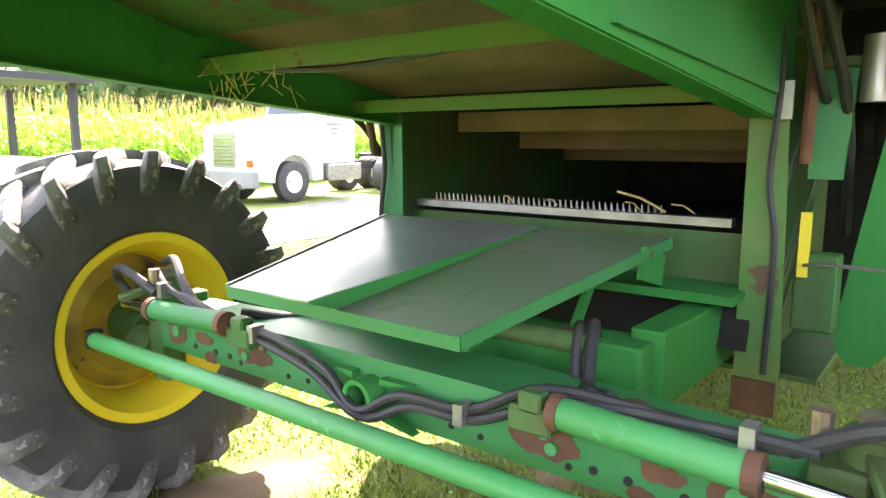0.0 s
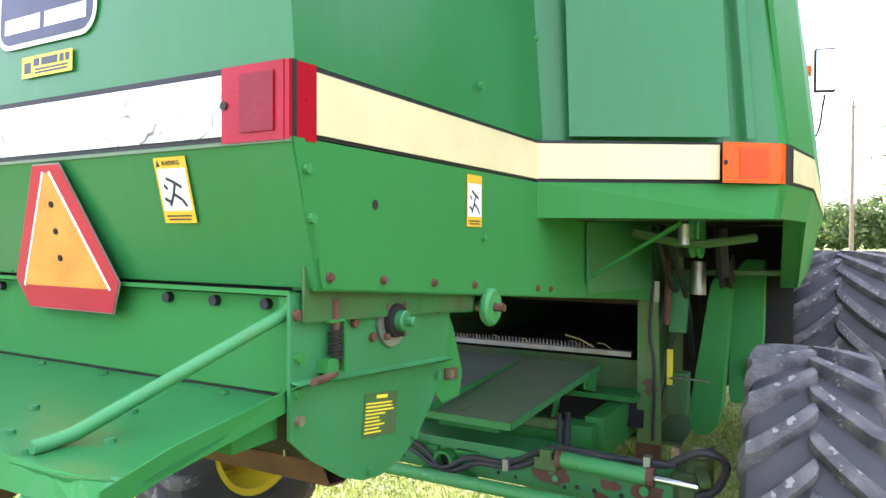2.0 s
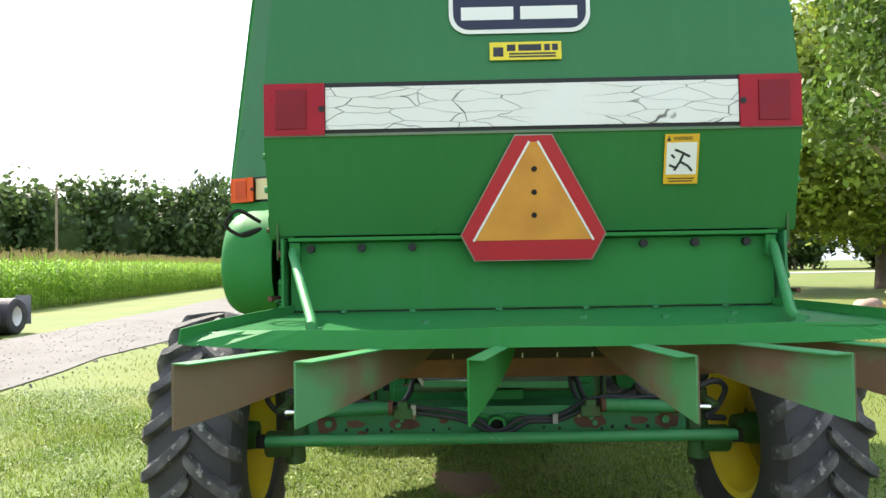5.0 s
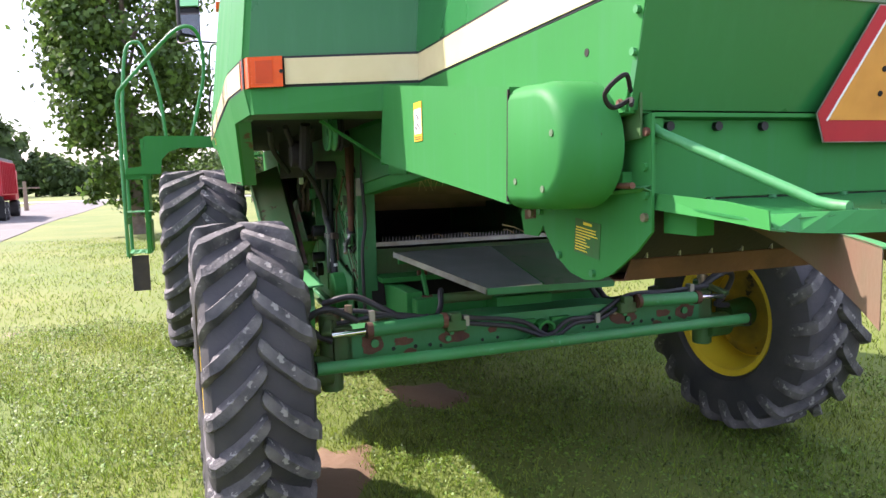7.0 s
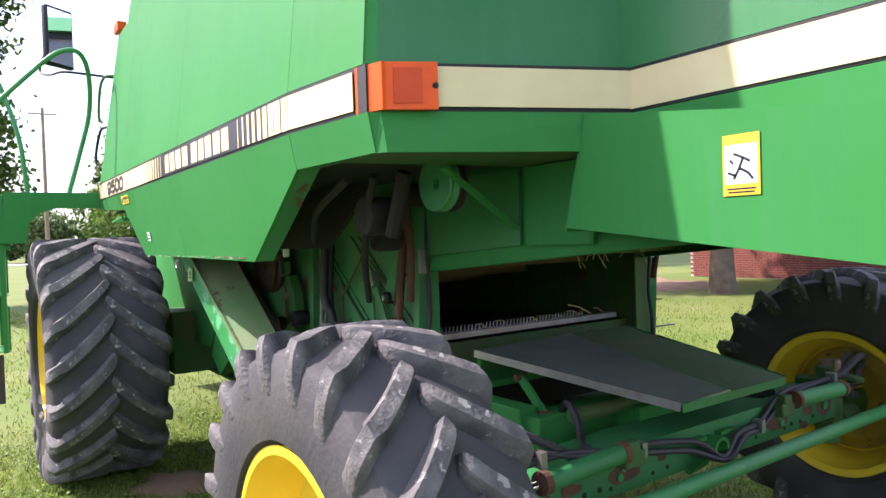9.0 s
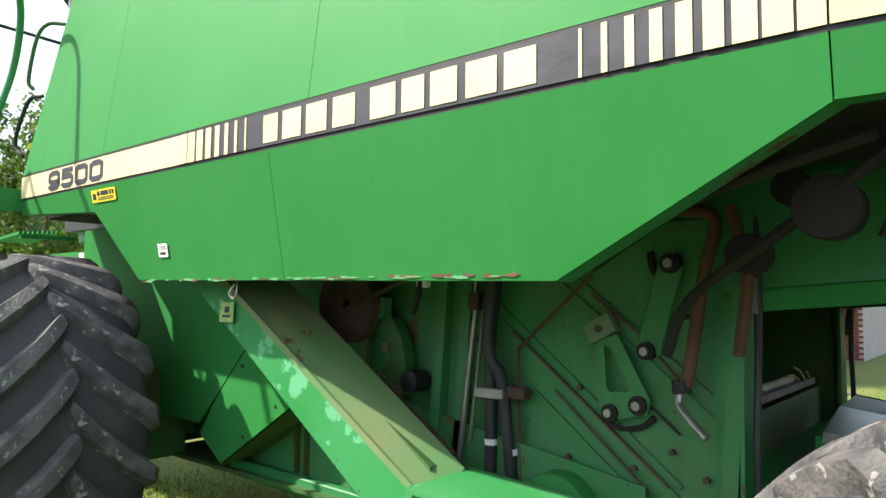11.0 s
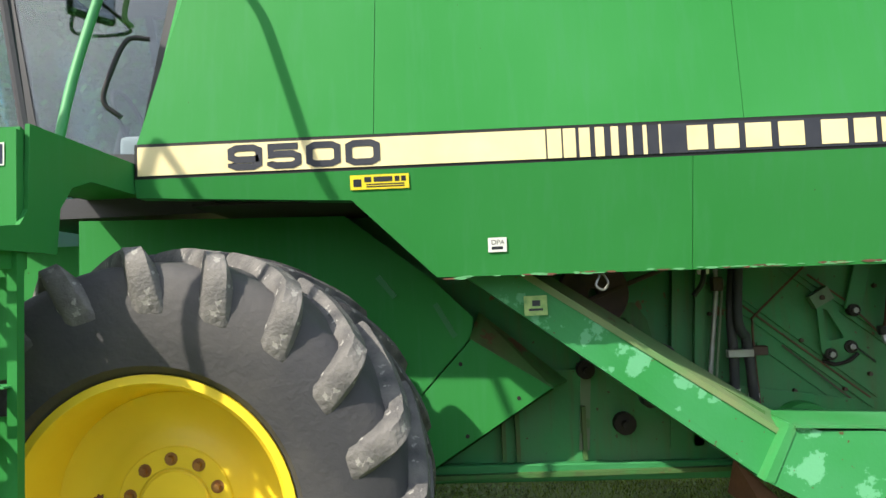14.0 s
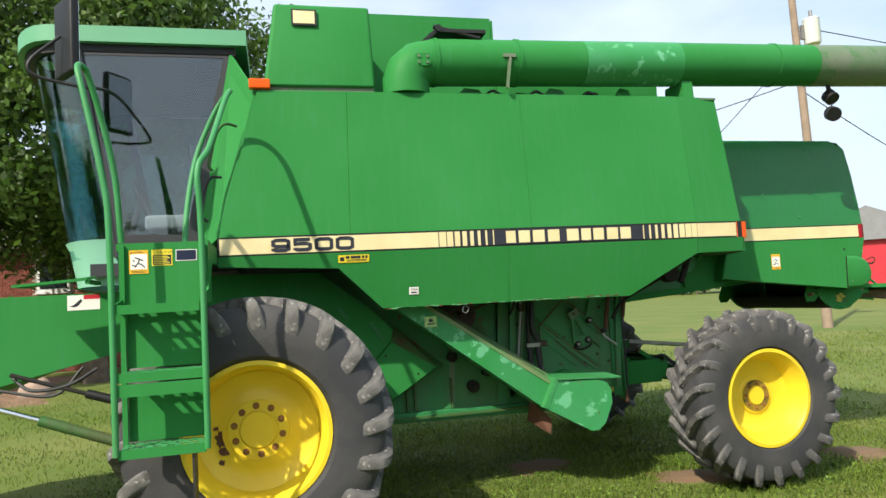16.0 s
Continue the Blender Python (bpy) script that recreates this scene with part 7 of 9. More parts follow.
# shields behind the front wheel
for pts, label in (([(7.05, 2.03), (5.75, 2.0), (5.33, 1.671), (5.148, 1.485), (5.169, 1.392), (5.434, 1.110), (5.60, 0.95), (7.05, 0.95)], "green sheet shield behind the front wheel"),
                   ([(5.165, 1.384), (4.784, 1.137), (5.372, 0.769), (5.58, 0.90), (5.43, 1.102)], "angled green sheet shield with bolt holes")):
    b = bmesh.new()
    slab(b, [(-1.0, y, z) for y, z in pts], (0.012, 0, 0))
    soften(b, 0.004, 1)
    sh = part("wheel_shield", b, "green", combine, label)
# Both folds take the darker green in place of shade on turned-away faces.
panel("shield_fold", [(-1.0, 5.169, 1.388), (-1.0, 4.784, 1.139), (-0.88, 4.70, 1.15), (-0.90, 5.12, 1.50)], (0.004, 0, 0.01), "green_dirty", label="folded green shield edge, coloured darker for its shade", bevel=0)
panel("shield_fold", [(-1.0, 4.784, 1.137), (-1.0, 5.372, 0.769), (-0.80, 5.35, 0.79), (-0.80, 4.72, 1.14)], (0, 0, 0.01), "green_dirty", bevel=0)
for y, z in ((5.22, 1.27), (4.95, 1.10), (5.2, 0.93)):
    b = bmesh.new()
    rod(b, (-1.0, y, z), (-1.0025, y, z), 0.010, 10)
    part("bolt_hole", b, "dark", sh)
for p, q in (((5.33, 1.56), (5.24, 1.40)), ((5.6, 1.7), (5.52, 1.6))):
    b = bmesh.new()
    beam(b, (-1.012, *p), (-1.012, *q), 0.025, 0.014, (1, 0, 0))
    part("shield_handle", b, "green_worn", sh)
b = bmesh.new()
tube(b, curve([(-1.45, 4.62, 1.67), (-1.46, 4.60, 1.63), (-1.46, 4.62, 1.60), (-1.46, 4.65, 1.62), (-1.45, 4.63, 1.66)], 4), 0.005, 6)
part("pull_ring", b, "steel", combine, "small wire pull ring")
b = bmesh.new()
beam(b, (-0.84, 5.5, 0.72), (-0.84, 3.2, 0.69), 0.05, 0.085)
soften(b, 0.006, 1)
part("lower_rail", b, "green_worn", combine, "worn green lower rail with rust")
b = bmesh.new()
slab(b, [(-0.80, 5.4, 0.75), (-0.80, 3.25, 0.72), (-0.80, 3.25, 1.0), (-0.80, 4.55, 1.2), (-0.80, 5.4, 1.2)], (0.01, 0, 0))
part("lower_wall", b, "green_wall", combine, "dirty green lower wall")
for y in (4.62, 4.95, 5.02):
    b = bmesh.new()
    beam(b, (-0.815, y, 0.76), (-0.815, y, 1.02), 0.02, 0.04, (1, 0, 0))
    part("wall_upright", b, "green_dirty", combine)
for y, z, r_ in ((4.42, 0.93, 0.055), (4.6, 1.2, 0.045)):
    b = bmesh.new()
    rod(b, (-0.80, y, z), (-0.85, y, z), r_, 14)
    rod(b, (-0.85, y, z), (-0.89, y, z), r_ * 0.4, 8)
    part("shaft_bearing", b, "dark", combine, "greasy shaft bearing", smooth=True)
b = bmesh.new()
rod(b, (-1.62, 6.25, 0.885), (1.62, 6.25, 0.885), 0.16, 20)
box(b, (0, 6.25, 0.95), (1.6, 0.4, 0.3))
for s in (-1, 1):
    box(b, (s * 1.0, 6.25, 0.95), (0.35, 0.5, 0.5))
soften(b, 0.02, 2)
part("front_axle", b, "green_dirty", combine, "heavy green front axle")
b = bmesh.new()
slab(b, [(-0.95, 5.9, 1.0), (0.95, 5.9, 1.0), (0.95, 5.9, 2.0), (-0.95, 5.9, 2.0)], (0, 0.02, 0))
part("front_bulkhead", b, "green_dirty", combine, "dirty green bulkhead")
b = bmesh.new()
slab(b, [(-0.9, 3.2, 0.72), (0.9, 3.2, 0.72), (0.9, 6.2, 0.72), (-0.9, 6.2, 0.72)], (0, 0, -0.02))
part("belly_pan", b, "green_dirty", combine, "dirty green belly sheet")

# ---- combine: top, auger, cab ----
b = bmesh.new()
for y0, y1, z0, z1, x0, x1 in ((6.13, 5.25, 3.46, 4.17, 1.40, 1.30),):
    v = [(-x0, y0, z0), (x0, y0, z0), (x0, y1, z0), (-x0, y1, z0), (-x1, y0 - 0.10, z1), (x1, y0 - 0.10, z1), (x1, y1 + 0.01, z1), (-x1, y1 + 0.01, z1)]
    w_ = [b.verts.new(p) for p in v]
    for f in ((0, 1, 2, 3), (4, 5, 6, 7), (0, 1, 5, 4), (1, 2, 6, 5), (2, 3, 7, 6), (3, 0, 4, 7)):
        b.faces.new([w_[i] for i in f])
bmesh.ops.recalc_face_normals(b, faces=b.faces)
soften(b, 0.03, 3)
front_box = part("tank_front_cover", b, "green", combine, "smooth green cover behind the cab", smooth=True)
b = bmesh.new()
box(b, (0, 5.69, 3.445), (2.74, 0.86, 0.075))
part("cover_base", b, "green_dull", combine)
m_ = facing((-1.337, 5.895, 3.975), (0, -1, 0), (0.13, 0, 1))
b = bmesh.new()
flat(b, m_, 0, 0, 0.20, 0.14, 0.002, 0.01)
wl_ = part("work_lamp", b, "black", front_box, "rectangular work lamp")
b = bmesh.new()
flat(b, m_, 0.015, 0.015, 0.185, 0.125, 0.012, 0.004)
part("lamp_lens", b, "cream", wl_, "cream lamp glass")
for s in (-1, 1):
    b = bmesh.new()
    box(b, (s * 1.44, 6.16, 3.455), (0.07, 0.16, 0.075))
    soften(b, 0.01, 2)
    part("marker_lamp", b, "lens_amber", combine, "amber marker lamp beside the cab")
b = bmesh.new()
slab(b, [(-0.9, 2.4, 3.4), (1.1, 2.4, 3.4), (1.1, 3.925, 3.4), (-0.9, 3.925, 3.4)], (0, 0, 0.45))
tank = part("grain_tank", b, "green", combine, "green grain tank extension")
for v, d in (([(-0.55, 3.93, 3.4), (1.15, 3.93, 3.4), (1.15, 3.93, 4.42), (-0.55, 3.93, 4.42)], (0, 0.02, 0)),
             ([(-0.55, 3.955, 3.4), (-0.55, 5.2, 3.4), (-0.55, 5.2, 4.44), (-0.55, 3.955, 4.44)], (0.02, 0, 0)),
             ([(1.15, 3.955, 3.4), (1.15, 5.2, 3.4), (1.15, 5.2, 4.44), (1.15, 3.955, 4.44)], (-0.02, 0, 0))):
    b = bmesh.new()
    slab(b, v, d)
    part("tank_panel", b, "green", tank)
b = bmesh.new()
tube(b, [(-1.30, 4.98, 3.415), (-1.30, 4.98, 3.54), (-1.30, 4.952, 3.615), (-1.30, 4.875, 3.68), (-1.30, 4.76, 3.71), (-1.30, 3.04, 3.74), (-1.30, -0.79, 3.81)], 0.196, 28)
auger = part("unloading_auger", b, "green", combine, "long green unloading auger tube folded back", smooth=True)
for y in (4.72, 3.995, 1.41):
    b = bmesh.new()
    lathe(b, [(0, 0.182), (0, 0.204), (0.03, 0.204), (0.03, 0.182)], (0, 0, 0), 28, closed=True)
    bmesh.ops.transform(b, matrix=pose(-1.30, y, 3.71 + (4.76 - y) * 0.018, 0, 0, 90), verts=b.verts)
    part("auger_band", b, "green", auger, smooth=True)
b = bmesh.new()
tube(b, [(-1.30, 3.40, 3.7335), (-1.30, 2.46, 3.7505)], 0.1985, 32)
part("auger_sleeve", b, "green_peeling", auger, "paler faded section of the tube", smooth=True)
b = bmesh.new()
tube(b, [(-1.30, 1.0, 3.777), (-1.30, -0.79, 3.8105)], 0.1985, 32)
part("auger_spout", b, "green_dull", auger, "dull weathered end of the tube", smooth=True)
b = bmesh.new()
rounded(b, facing((-1.490, 4.93, 3.62), (0, -1, 0), (0, 0, 1)), 0, 0, 0.13, 0.10, 0.025, -0.004, 0.010)
cap = part("elbow_plate", b, "green", auger, "small bolted plate on the elbow")
for y in (4.90, 4.83):
    for z in (3.645, 3.695):
        b = bmesh.new()
        rod(b, (-1.494, y, z), (-1.506, y, z), 0.012, 6)
        part("bolt", b, "green_dull", cap)
b = bmesh.new()
beam(b, (-1.50, 4.12, 3.70), (-1.50, 4.16, 3.44), 0.03, 0.02)
beam(b, (-1.50, 4.07, 3.72), (-1.50, 4.18, 3.72), 0.02, 0.03)
part("auger_strap", b, "green_dull", auger, "narrow strap with a dark clamp")
for y, z, w_, h_, mat in ((3.63, 3.45, 0.30, 0.07, "green_faded"), (4.42, 3.44, 0.34, 0.07, "green_faded"), (3.28, 3.44, 0.26, 0.06, "dark"), (3.95, 3.43, 0.30, 0.05, "dark"), (2.95, 3.45, 0.20, 0.08, "green")):
    b = bmesh.new()
    slab(b, [(-1.22, y + w_ / 2, z - 0.05), (-1.22, y - w_ / 2, z - 0.05), (-1.22, y - w_ * 0.3, z + h_), (-1.22, y + w_ * 0.1, z + h_ * 1.2)], (0.05, 0, 0))
    soften(b, 0.006, 1)
    part("deck_bracket", b, mat, combine, "small sheet bracket on the deck")
for y in (4.30, 3.90, 3.40):
    b = bmesh.new()
    tube(b, curve([(-1.24, y, 3.42), (-1.26, y - 0.08, 3.49), (-1.24, y - 0.18, 3.46), (-1.22, y - 0.3, 3.42)], 4), 0.012, 7)
    part("deck_hose", b, "rubber_hose", combine, "loose hose on the deck", smooth=True)
b = bmesh.new()
box(b, (-1.30, 4.50, 3.955), (0.22, 0.42, 0.03))
beam(b, (-1.33, 4.86, 3.83), (-1.33, 4.70, 3.97), 0.14, 0.03)
for x in (-1.39, -1.21):
    rod(b, (x, 4.34, 3.90), (x, 4.74, 3.99), 0.018, 10)
rod(b, (-1.42, 4.70, 3.97), (-1.18, 4.70, 3.97), 0.03, 12)
part("auger_hinge", b, "black", auger, "black hinge bracket on the elbow")
b = bmesh.new()
beam(b, (-1.30, 0.78, 3.60), (-1.30, 0.76, 3.50), 0.03, 0.03)
rod(b, (-1.27, 0.76, 3.50), (-1.33, 0.76, 3.44), 0.066, 16)
rod(b, (-1.27, 0.74, 3.32), (-1.33, 0.76, 3.29), 0.07, 16)
tube(b, [(-1.30, 0.76, 3.44), (-1.30, 0.75, 3.32)], 0.005, 5)
part("auger_lamp", b, "black", auger, "dangling black lamp")
b = bmesh.new()
slab(b, [(-1.42, 2.35, 3.38), (-1.1, 2.35, 3.38), (-1.12, 2.35, 3.57), (-1.40, 2.35, 3.57)], (0, 0.1, 0))
part("auger_rest", b, "green", combine, "green auger rest")
b = bmesh.new()
rod(b, (0.7, 6.0, 3.4), (0.7, 6.0, 4.6), 0.07, 16)
part("exhaust_stack", b, "rust", combine, "rusty exhaust stack", smooth=True)

# cab
b = bmesh.new()
bow = [radians(a) for a in range(-90, 91, 10)]
nose = [(1.0 * math.copysign(abs(math.sin(a)) ** 0.8, a), 7.66 + 0.50 * max(0.0, math.cos(a)) ** 0.8) for a in bow]
slab(b, [(-1.0, 6.26, 3.925)] + [(x, y, 3.925 - 0.10 * max(0.0, y - 7.9)) for x, y in nose] + [(1.0, 6.26, 3.925)], (0, 0, 0.13))
soften(b, 0.045, 3)
roof = part("cab_roof", b, "mint", combine, "rounded cab roof, its green paled for sunlight", smooth=True)
b = bmesh.new()
slab(b, [(-0.95, 6.35, 3.85)] + [(x * 0.95, y - 0.04, 3.85) for x, y in nose] + [(0.95, 6.35, 3.85)], (0, 0, 0.085))
soften(b, 0.02, 2)
part("roof_header", b, "black", roof)
for s in (-1, 1):
    cabside = [(7.58, 3.86), (6.38, 3.86), (6.70, 2.20), (7.33, 2.20)]
    hole = [(7.515, 3.83), (6.45, 3.83), (6.785, 2.36), (7.265, 2.375)]
    b = bmesh.new()
    for (p, q), (i_, j_) in zip(zip(cabside, cabside[1:] + cabside[:1]), zip(hole, hole[1:] + hole[:1])):
        slab(b, [(s * 0.95, *p), (s * 0.95, *q), (s * 0.95, *j_), (s * 0.95, *i_)], (-s * 0.04, 0, 0))
    part("cab_door_frame", b, "pane_frame", combine, "dark grey cab door frame")
    b = bmesh.new()
    slab(b, [(s * 0.945, y, z) for y, z in hole], (-s * 0.006, 0, 0))
    g = part("cab_door_glass", b, "glass", combine, "tinted cab door glass")
    g.visible_shadow = False
    b = bmesh.new()
    slab(b, [(s * 0.95, 6.40, 3.86), (s * 1.42, 6.20, 3.40), (s * 1.55, 6.50, 2.26), (s * 0.95, 6.72, 2.15)], (0, -0.02, 0))
    part("cab_rear_panel", b, "green", combine, "sloping green panel behind the cab door")
b = bmesh.new()
arc = [(0.94 * math.copysign(abs(math.sin(a)) ** 0.8, a), 0.46 * max(0.0, math.cos(a)) ** 0.8) for a in bow]
sheet(b, [[(x, 7.585 + y, 3.86) for x, y in arc], [(x * 0.97, 7.335 + y, 2.20) for x, y in arc]], (0, -0.006, 0))
g = part("windscreen", b, "glass_teal", combine, "large curved teal-tinted windscreen", smooth=True)
g.visible_shadow = False
b = bmesh.new()
sheet(b, [[(x * 1.01, 7.35 + y * 1.05, 2.345) for x, y in arc], [(x * 0.99, 7.34 + y, 2.28) for x, y in arc], [(x * 0.95, 7.31 + y * 0.95, 1.98) for x, y in arc]], (0, -0.02, 0))
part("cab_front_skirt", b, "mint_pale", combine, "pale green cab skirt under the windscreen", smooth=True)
b = bmesh.new()
tube(b, [(-0.955, 7.55, 3.86), (-0.925, 7.30, 2.20)], 0.028, 8)
part("cab_pillar", b, "pane_frame", combine, "dark cab corner pillar", smooth=True)
for s in (-1, 1):
    b = bmesh.new()
    box(b, (s * 0.62, 7.86, 3.885), (0.22, 0.10, 0.09))
    soften(b, 0.015, 2)
    part("roof_work_lamp", b, "cream", roof, "cream work lamp under the roof visor")
b = bmesh.new()
slab(b, [(-0.95, 6.4, 2.05), (0.95, 6.4, 2.05), (0.95, 7.5, 2.05), (-0.95, 7.5, 2.05)], (0, 0, 0.10))
part("cab_floor", b, "pane_frame", combine, "dark cab floor")
b = bmesh.new()
slab(b, [(-0.93, 6.40, 3.70), (0.93, 6.40, 3.70), (0.93, 6.38, 3.85), (-0.93, 6.38, 3.85)], (0, -0.02, 0))
part("cab_rear_header", b, "pane_frame", combine)
b = bmesh.new()
slab(b, [(-0.93, 6.54, 2.72), (0.93, 6.54, 2.72), (0.93, 6.40, 3.70), (-0.93, 6.40, 3.70)], (0, -0.006, 0))
g = part("cab_rear_window", b, "glass", combine, "tinted rear cab window")
g.visible_shadow = False
b = bmesh.new()
slab(b, [(-0.93, 6.62, 2.1), (0.93, 6.62, 2.1), (0.93, 6.54, 2.72), (-0.93, 6.54, 2.72)], (0, -0.02, 0))
part("cab_rear_wall", b, "pane_frame", combine, "dark cab rear wall")
b = bmesh.new()
box(b, (0.0, 6.95, 2.55), (0.55, 0.52, 0.14))
soften(b, 0.04, 3)
seat = part("driver_seat", b, "seat_cloth", combine, "grey padded driver seat", smooth=True)
b = bmesh.new()
box(b, (0.0, 6.70, 2.92), (0.52, 0.14, 0.70), pose(0, 0, 0, -10))
soften(b, 0.05, 3)
part("seat_back", b, "seat_cloth", seat, smooth=True)
b = bmesh.new()
tube(b, [(0, 7.45, 2.2), (0, 7.3, 2.75)], 0.03, 10)
ring = [(0.19 * math.cos(a), 7.27 + 0.06 * math.sin(a), 2.79 + 0.18 * math.sin(a)) for a in (2 * math.pi * k / 20 for k in range(21))]
tube(b, ring, 0.014, 8)
part("steering_wheel", b, "black", combine, "black steering wheel and column", smooth=True)

# ladder and platform
def rail(pts, r=0.019, mat="green_faded", n=5, label="bent tubular handrail"):
    bb = bmesh.new()
    tube(bb, curve(pts, n), r, 10)
    return part("handrail", bb, mat, combine, label, smooth=True)


LX, RX = -2.48, -2.27
LY0, LY1 = 6.53, 7.01
panel("cab_platform", [(-2.25, LY0, 2.14), (-2.25, LY1 + 0.03, 2.14), (-0.95, LY1 + 0.03, 2.14), (-0.95, LY0, 2.14)], (0, 0, 0.03), "green", label="green access platform")


def holed_plate(name, x0, x1, y0, y1, z, t, cols, rows_, material, parent, label):
    """A plate with rows of staggered openings, as a net of bars."""
    b = bmesh.new()
    n = 0
    dx, dyy = (x1 - x0) / rows_, (y1 - y0) / cols
    for i in range(rows_):
        shift = 0.5 * dyy if i % 2 else 0.0
        xa, xb = x0 + i * dx, x0 + (i + 1) * dx
        box(b, ((xa + 0.15 * dx), (y0 + y1) / 2, z), (0.3 * dx, y1 - y0, t))
        for k in range(cols + 1):
            yc = min(max(y0 + shift + k * dyy, y0 + 0.2 * dyy), y1 - 0.2 * dyy)
            box(b, ((xa + xb) / 2 + 0.15 * dx, yc, z), (0.70 * dx, 0.42 * dyy, t * 0.98))
    box(b, (x1 + 0.004, (y0 + y1) / 2, z), (0.008, y1 - y0, t))
    return part(name, b, material, parent, label)


ladder = panel("access_ladder", [(RX, LY0 + 0.03, 1.78), (RX, LY1 - 0.02, 1.78), (RX, LY1 - 0.02, 2.14), (RX, LY0 + 0.03, 2.14)], (0.01, 0, 0), "green", label="green access ladder with riser plates")
for z0, z1 in ((1.41, 1.76), (0.97, 1.30)):
    panel("riser_plate", [(RX + 0.02, LY0 + 0.03, z0), (RX + 0.02, LY1 - 0.02, z0), (RX + 0.02, LY1 - 0.02, z1), (RX + 0.02, LY0 + 0.03, z1)], (0.01, 0, 0), "green", ladder, "green riser plate behind the step")
for z in (2.155, 1.795, 1.40, 0.965):
    if z < 2:
        panel("step_front", [(LX, LY0, z - 0.055), (LX, LY1, z - 0.055), (LX, LY1, z), (LX, LY0, z)], (0.012, 0, 0), "green", ladder, "green step edge", 0.003)
    holed_plate("step_tread", (LX if z < 2 else LX + 0.22) + 0.012, RX + (0.02 if z < 2 else 0.24), LY0 + 0.01, LY1 - 0.01, z - 0.006, 0.006, 6, 3, "green_faded", ladder, "perforated step tread with pale scuffs")
panel("step_brace", [(LX, LY0, 1.262), (LX, LY1, 1.262), (LX, LY1, 1.335), (LX, LY0, 1.335)], (0.012, 0, 0), "green", ladder, bevel=0.003)
panel("platform_edge", [(-2.26, LY0, 2.13), (-2.26, LY1 + 0.03, 2.13), (-2.26, LY1 + 0.03, 2.175), (-2.26, LY0, 2.175)], (0.012, 0, 0), "green", ladder, bevel=0.003)
for y in (LY0 + 0.005, LY1 - 0.005):
    b = bmesh.new()
    beam(b, (RX - 0.005, y, 0.95), (RX - 0.005, y, 2.16), 0.035, 0.03)
    part("ladder_upright", b, "green", ladder, "green ladder side rail")
    b = bmesh.new()
    slab(b, [(LX, y, 1.74), (LX, y, 1.80), (-2.29, y, 1.83), (-2.24, y, 2.17), (-2.20, y, 2.17), (-2.22, y, 1.74)], (0, 0.008, 0))
    part("ladder_gusset", b, "green", ladder)
b = bmesh.new()
slab(b, [(-2.25, 6.505, 2.185), (-1.56, 6.505, 2.185), (-1.56, 6.505, 2.06), (-1.90, 6.505, 2.06), (-2.02, 6.505, 2.02), (-2.09, 6.505, 1.94), (-2.11, 6.505, 1.79), (-2.45, 6.505, 1.79), (-2.45, 6.505, 1.85), (-2.30, 6.505, 1.87), (-2.26, 6.505, 1.92)], (0, 0.015, 0))
soften(b, 0.004, 1)
part("platform_side_plate", b, "green", combine, "arched green side plate under the platform")
b = bmesh.new()
slab(b, [(-2.46, 6.6, 0.55), (-2.29, 6.6, 0.55), (-2.29, 6.6, 0.93), (-2.46, 6.6, 0.93)], (0, 0.012, 0))
part("ladder_flap", b, "rubber_hose", combine, "black rubber flap under the ladder")
rail([(LX, LY1 + 0.01, 0.93), (LX, LY1 + 0.02, 2.2), (LX, 7.06, 2.55), (-2.44, 7.16, 3.05), (-2.40, 7.20, 3.22), (-2.32, 7.20, 3.27), (-2.24, 7.17, 3.2), (-2.10, 7.08, 2.7), (-2.05, 7.05, 2.2)])
rail([(LX, LY0 - 0.01, 0.93), (LX, LY0 - 0.01, 2.2), (LX, 6.53, 2.58), (-2.36, 6.47, 2.75), (-1.98, 6.39, 3.16), (-1.82, 6.36, 3.28), (-1.70, 6.40, 3.28), (-1.63, 6.50, 3.14), (-1.62, 6.62, 2.85), (-1.70, 6.68, 2.5), (-1.78, 6.70, 2.2)])
rail(curve([(-1.46, 6.34, 3.12), (-1.52, 6.42, 3.12), (-1.55, 6.48, 3.04), (-1.56, 6.54, 2.82), (-1.54, 6.52, 2.76)]), 0.011, "green_dirty", 2, "dark green grab handle")
rail(curve([(-1.51, 6.46, 2.72), (-1.55, 6.54, 2.70), (-1.58, 6.60, 2.54), (-1.58, 6.62, 2.44), (-1.56, 6.56, 2.38)]), 0.011, "black", 2, "black rubber grab handle")


def side_mirror(turn, c, arm, w_, h_):
    bb = bmesh.new()
    box(bb, c, (w_, 0.06, h_), pose(0, 0, 0, 0, 0, turn))
    soften(bb, 0.02, 3)
    ob = part("side_mirror", bb, "black", combine, "black rear view mirror on an arm", smooth=True)
    bb = bmesh.new()
    box(bb, V(*c) + V(math.sin(radians(turn)) * 0.032, -math.cos(radians(turn)) * 0.032, 0), (w_ * 0.86, 0.004, h_ * 0.9), pose(0, 0, 0, 0, 0, turn))
    part("mirror_glass", bb, "mirror", ob)
    bb = bmesh.new()
    tube(bb, curve(arm, 5), 0.011, 8)
    part("mirror_arm", bb, "black", ob, smooth=True)
    return ob


side_mirror(35, (-1.735, 7.43, 3.66), [(-1.77, 7.46, 3.66), (-1.86, 7.62, 3.46), (-1.86, 7.60, 3.36), (-1.80, 7.38, 3.31), (-1.72, 7.18, 3.30), (-1.45, 7.12, 3.28), (-1.0, 7.10, 3.26)], 0.29, 0.54)
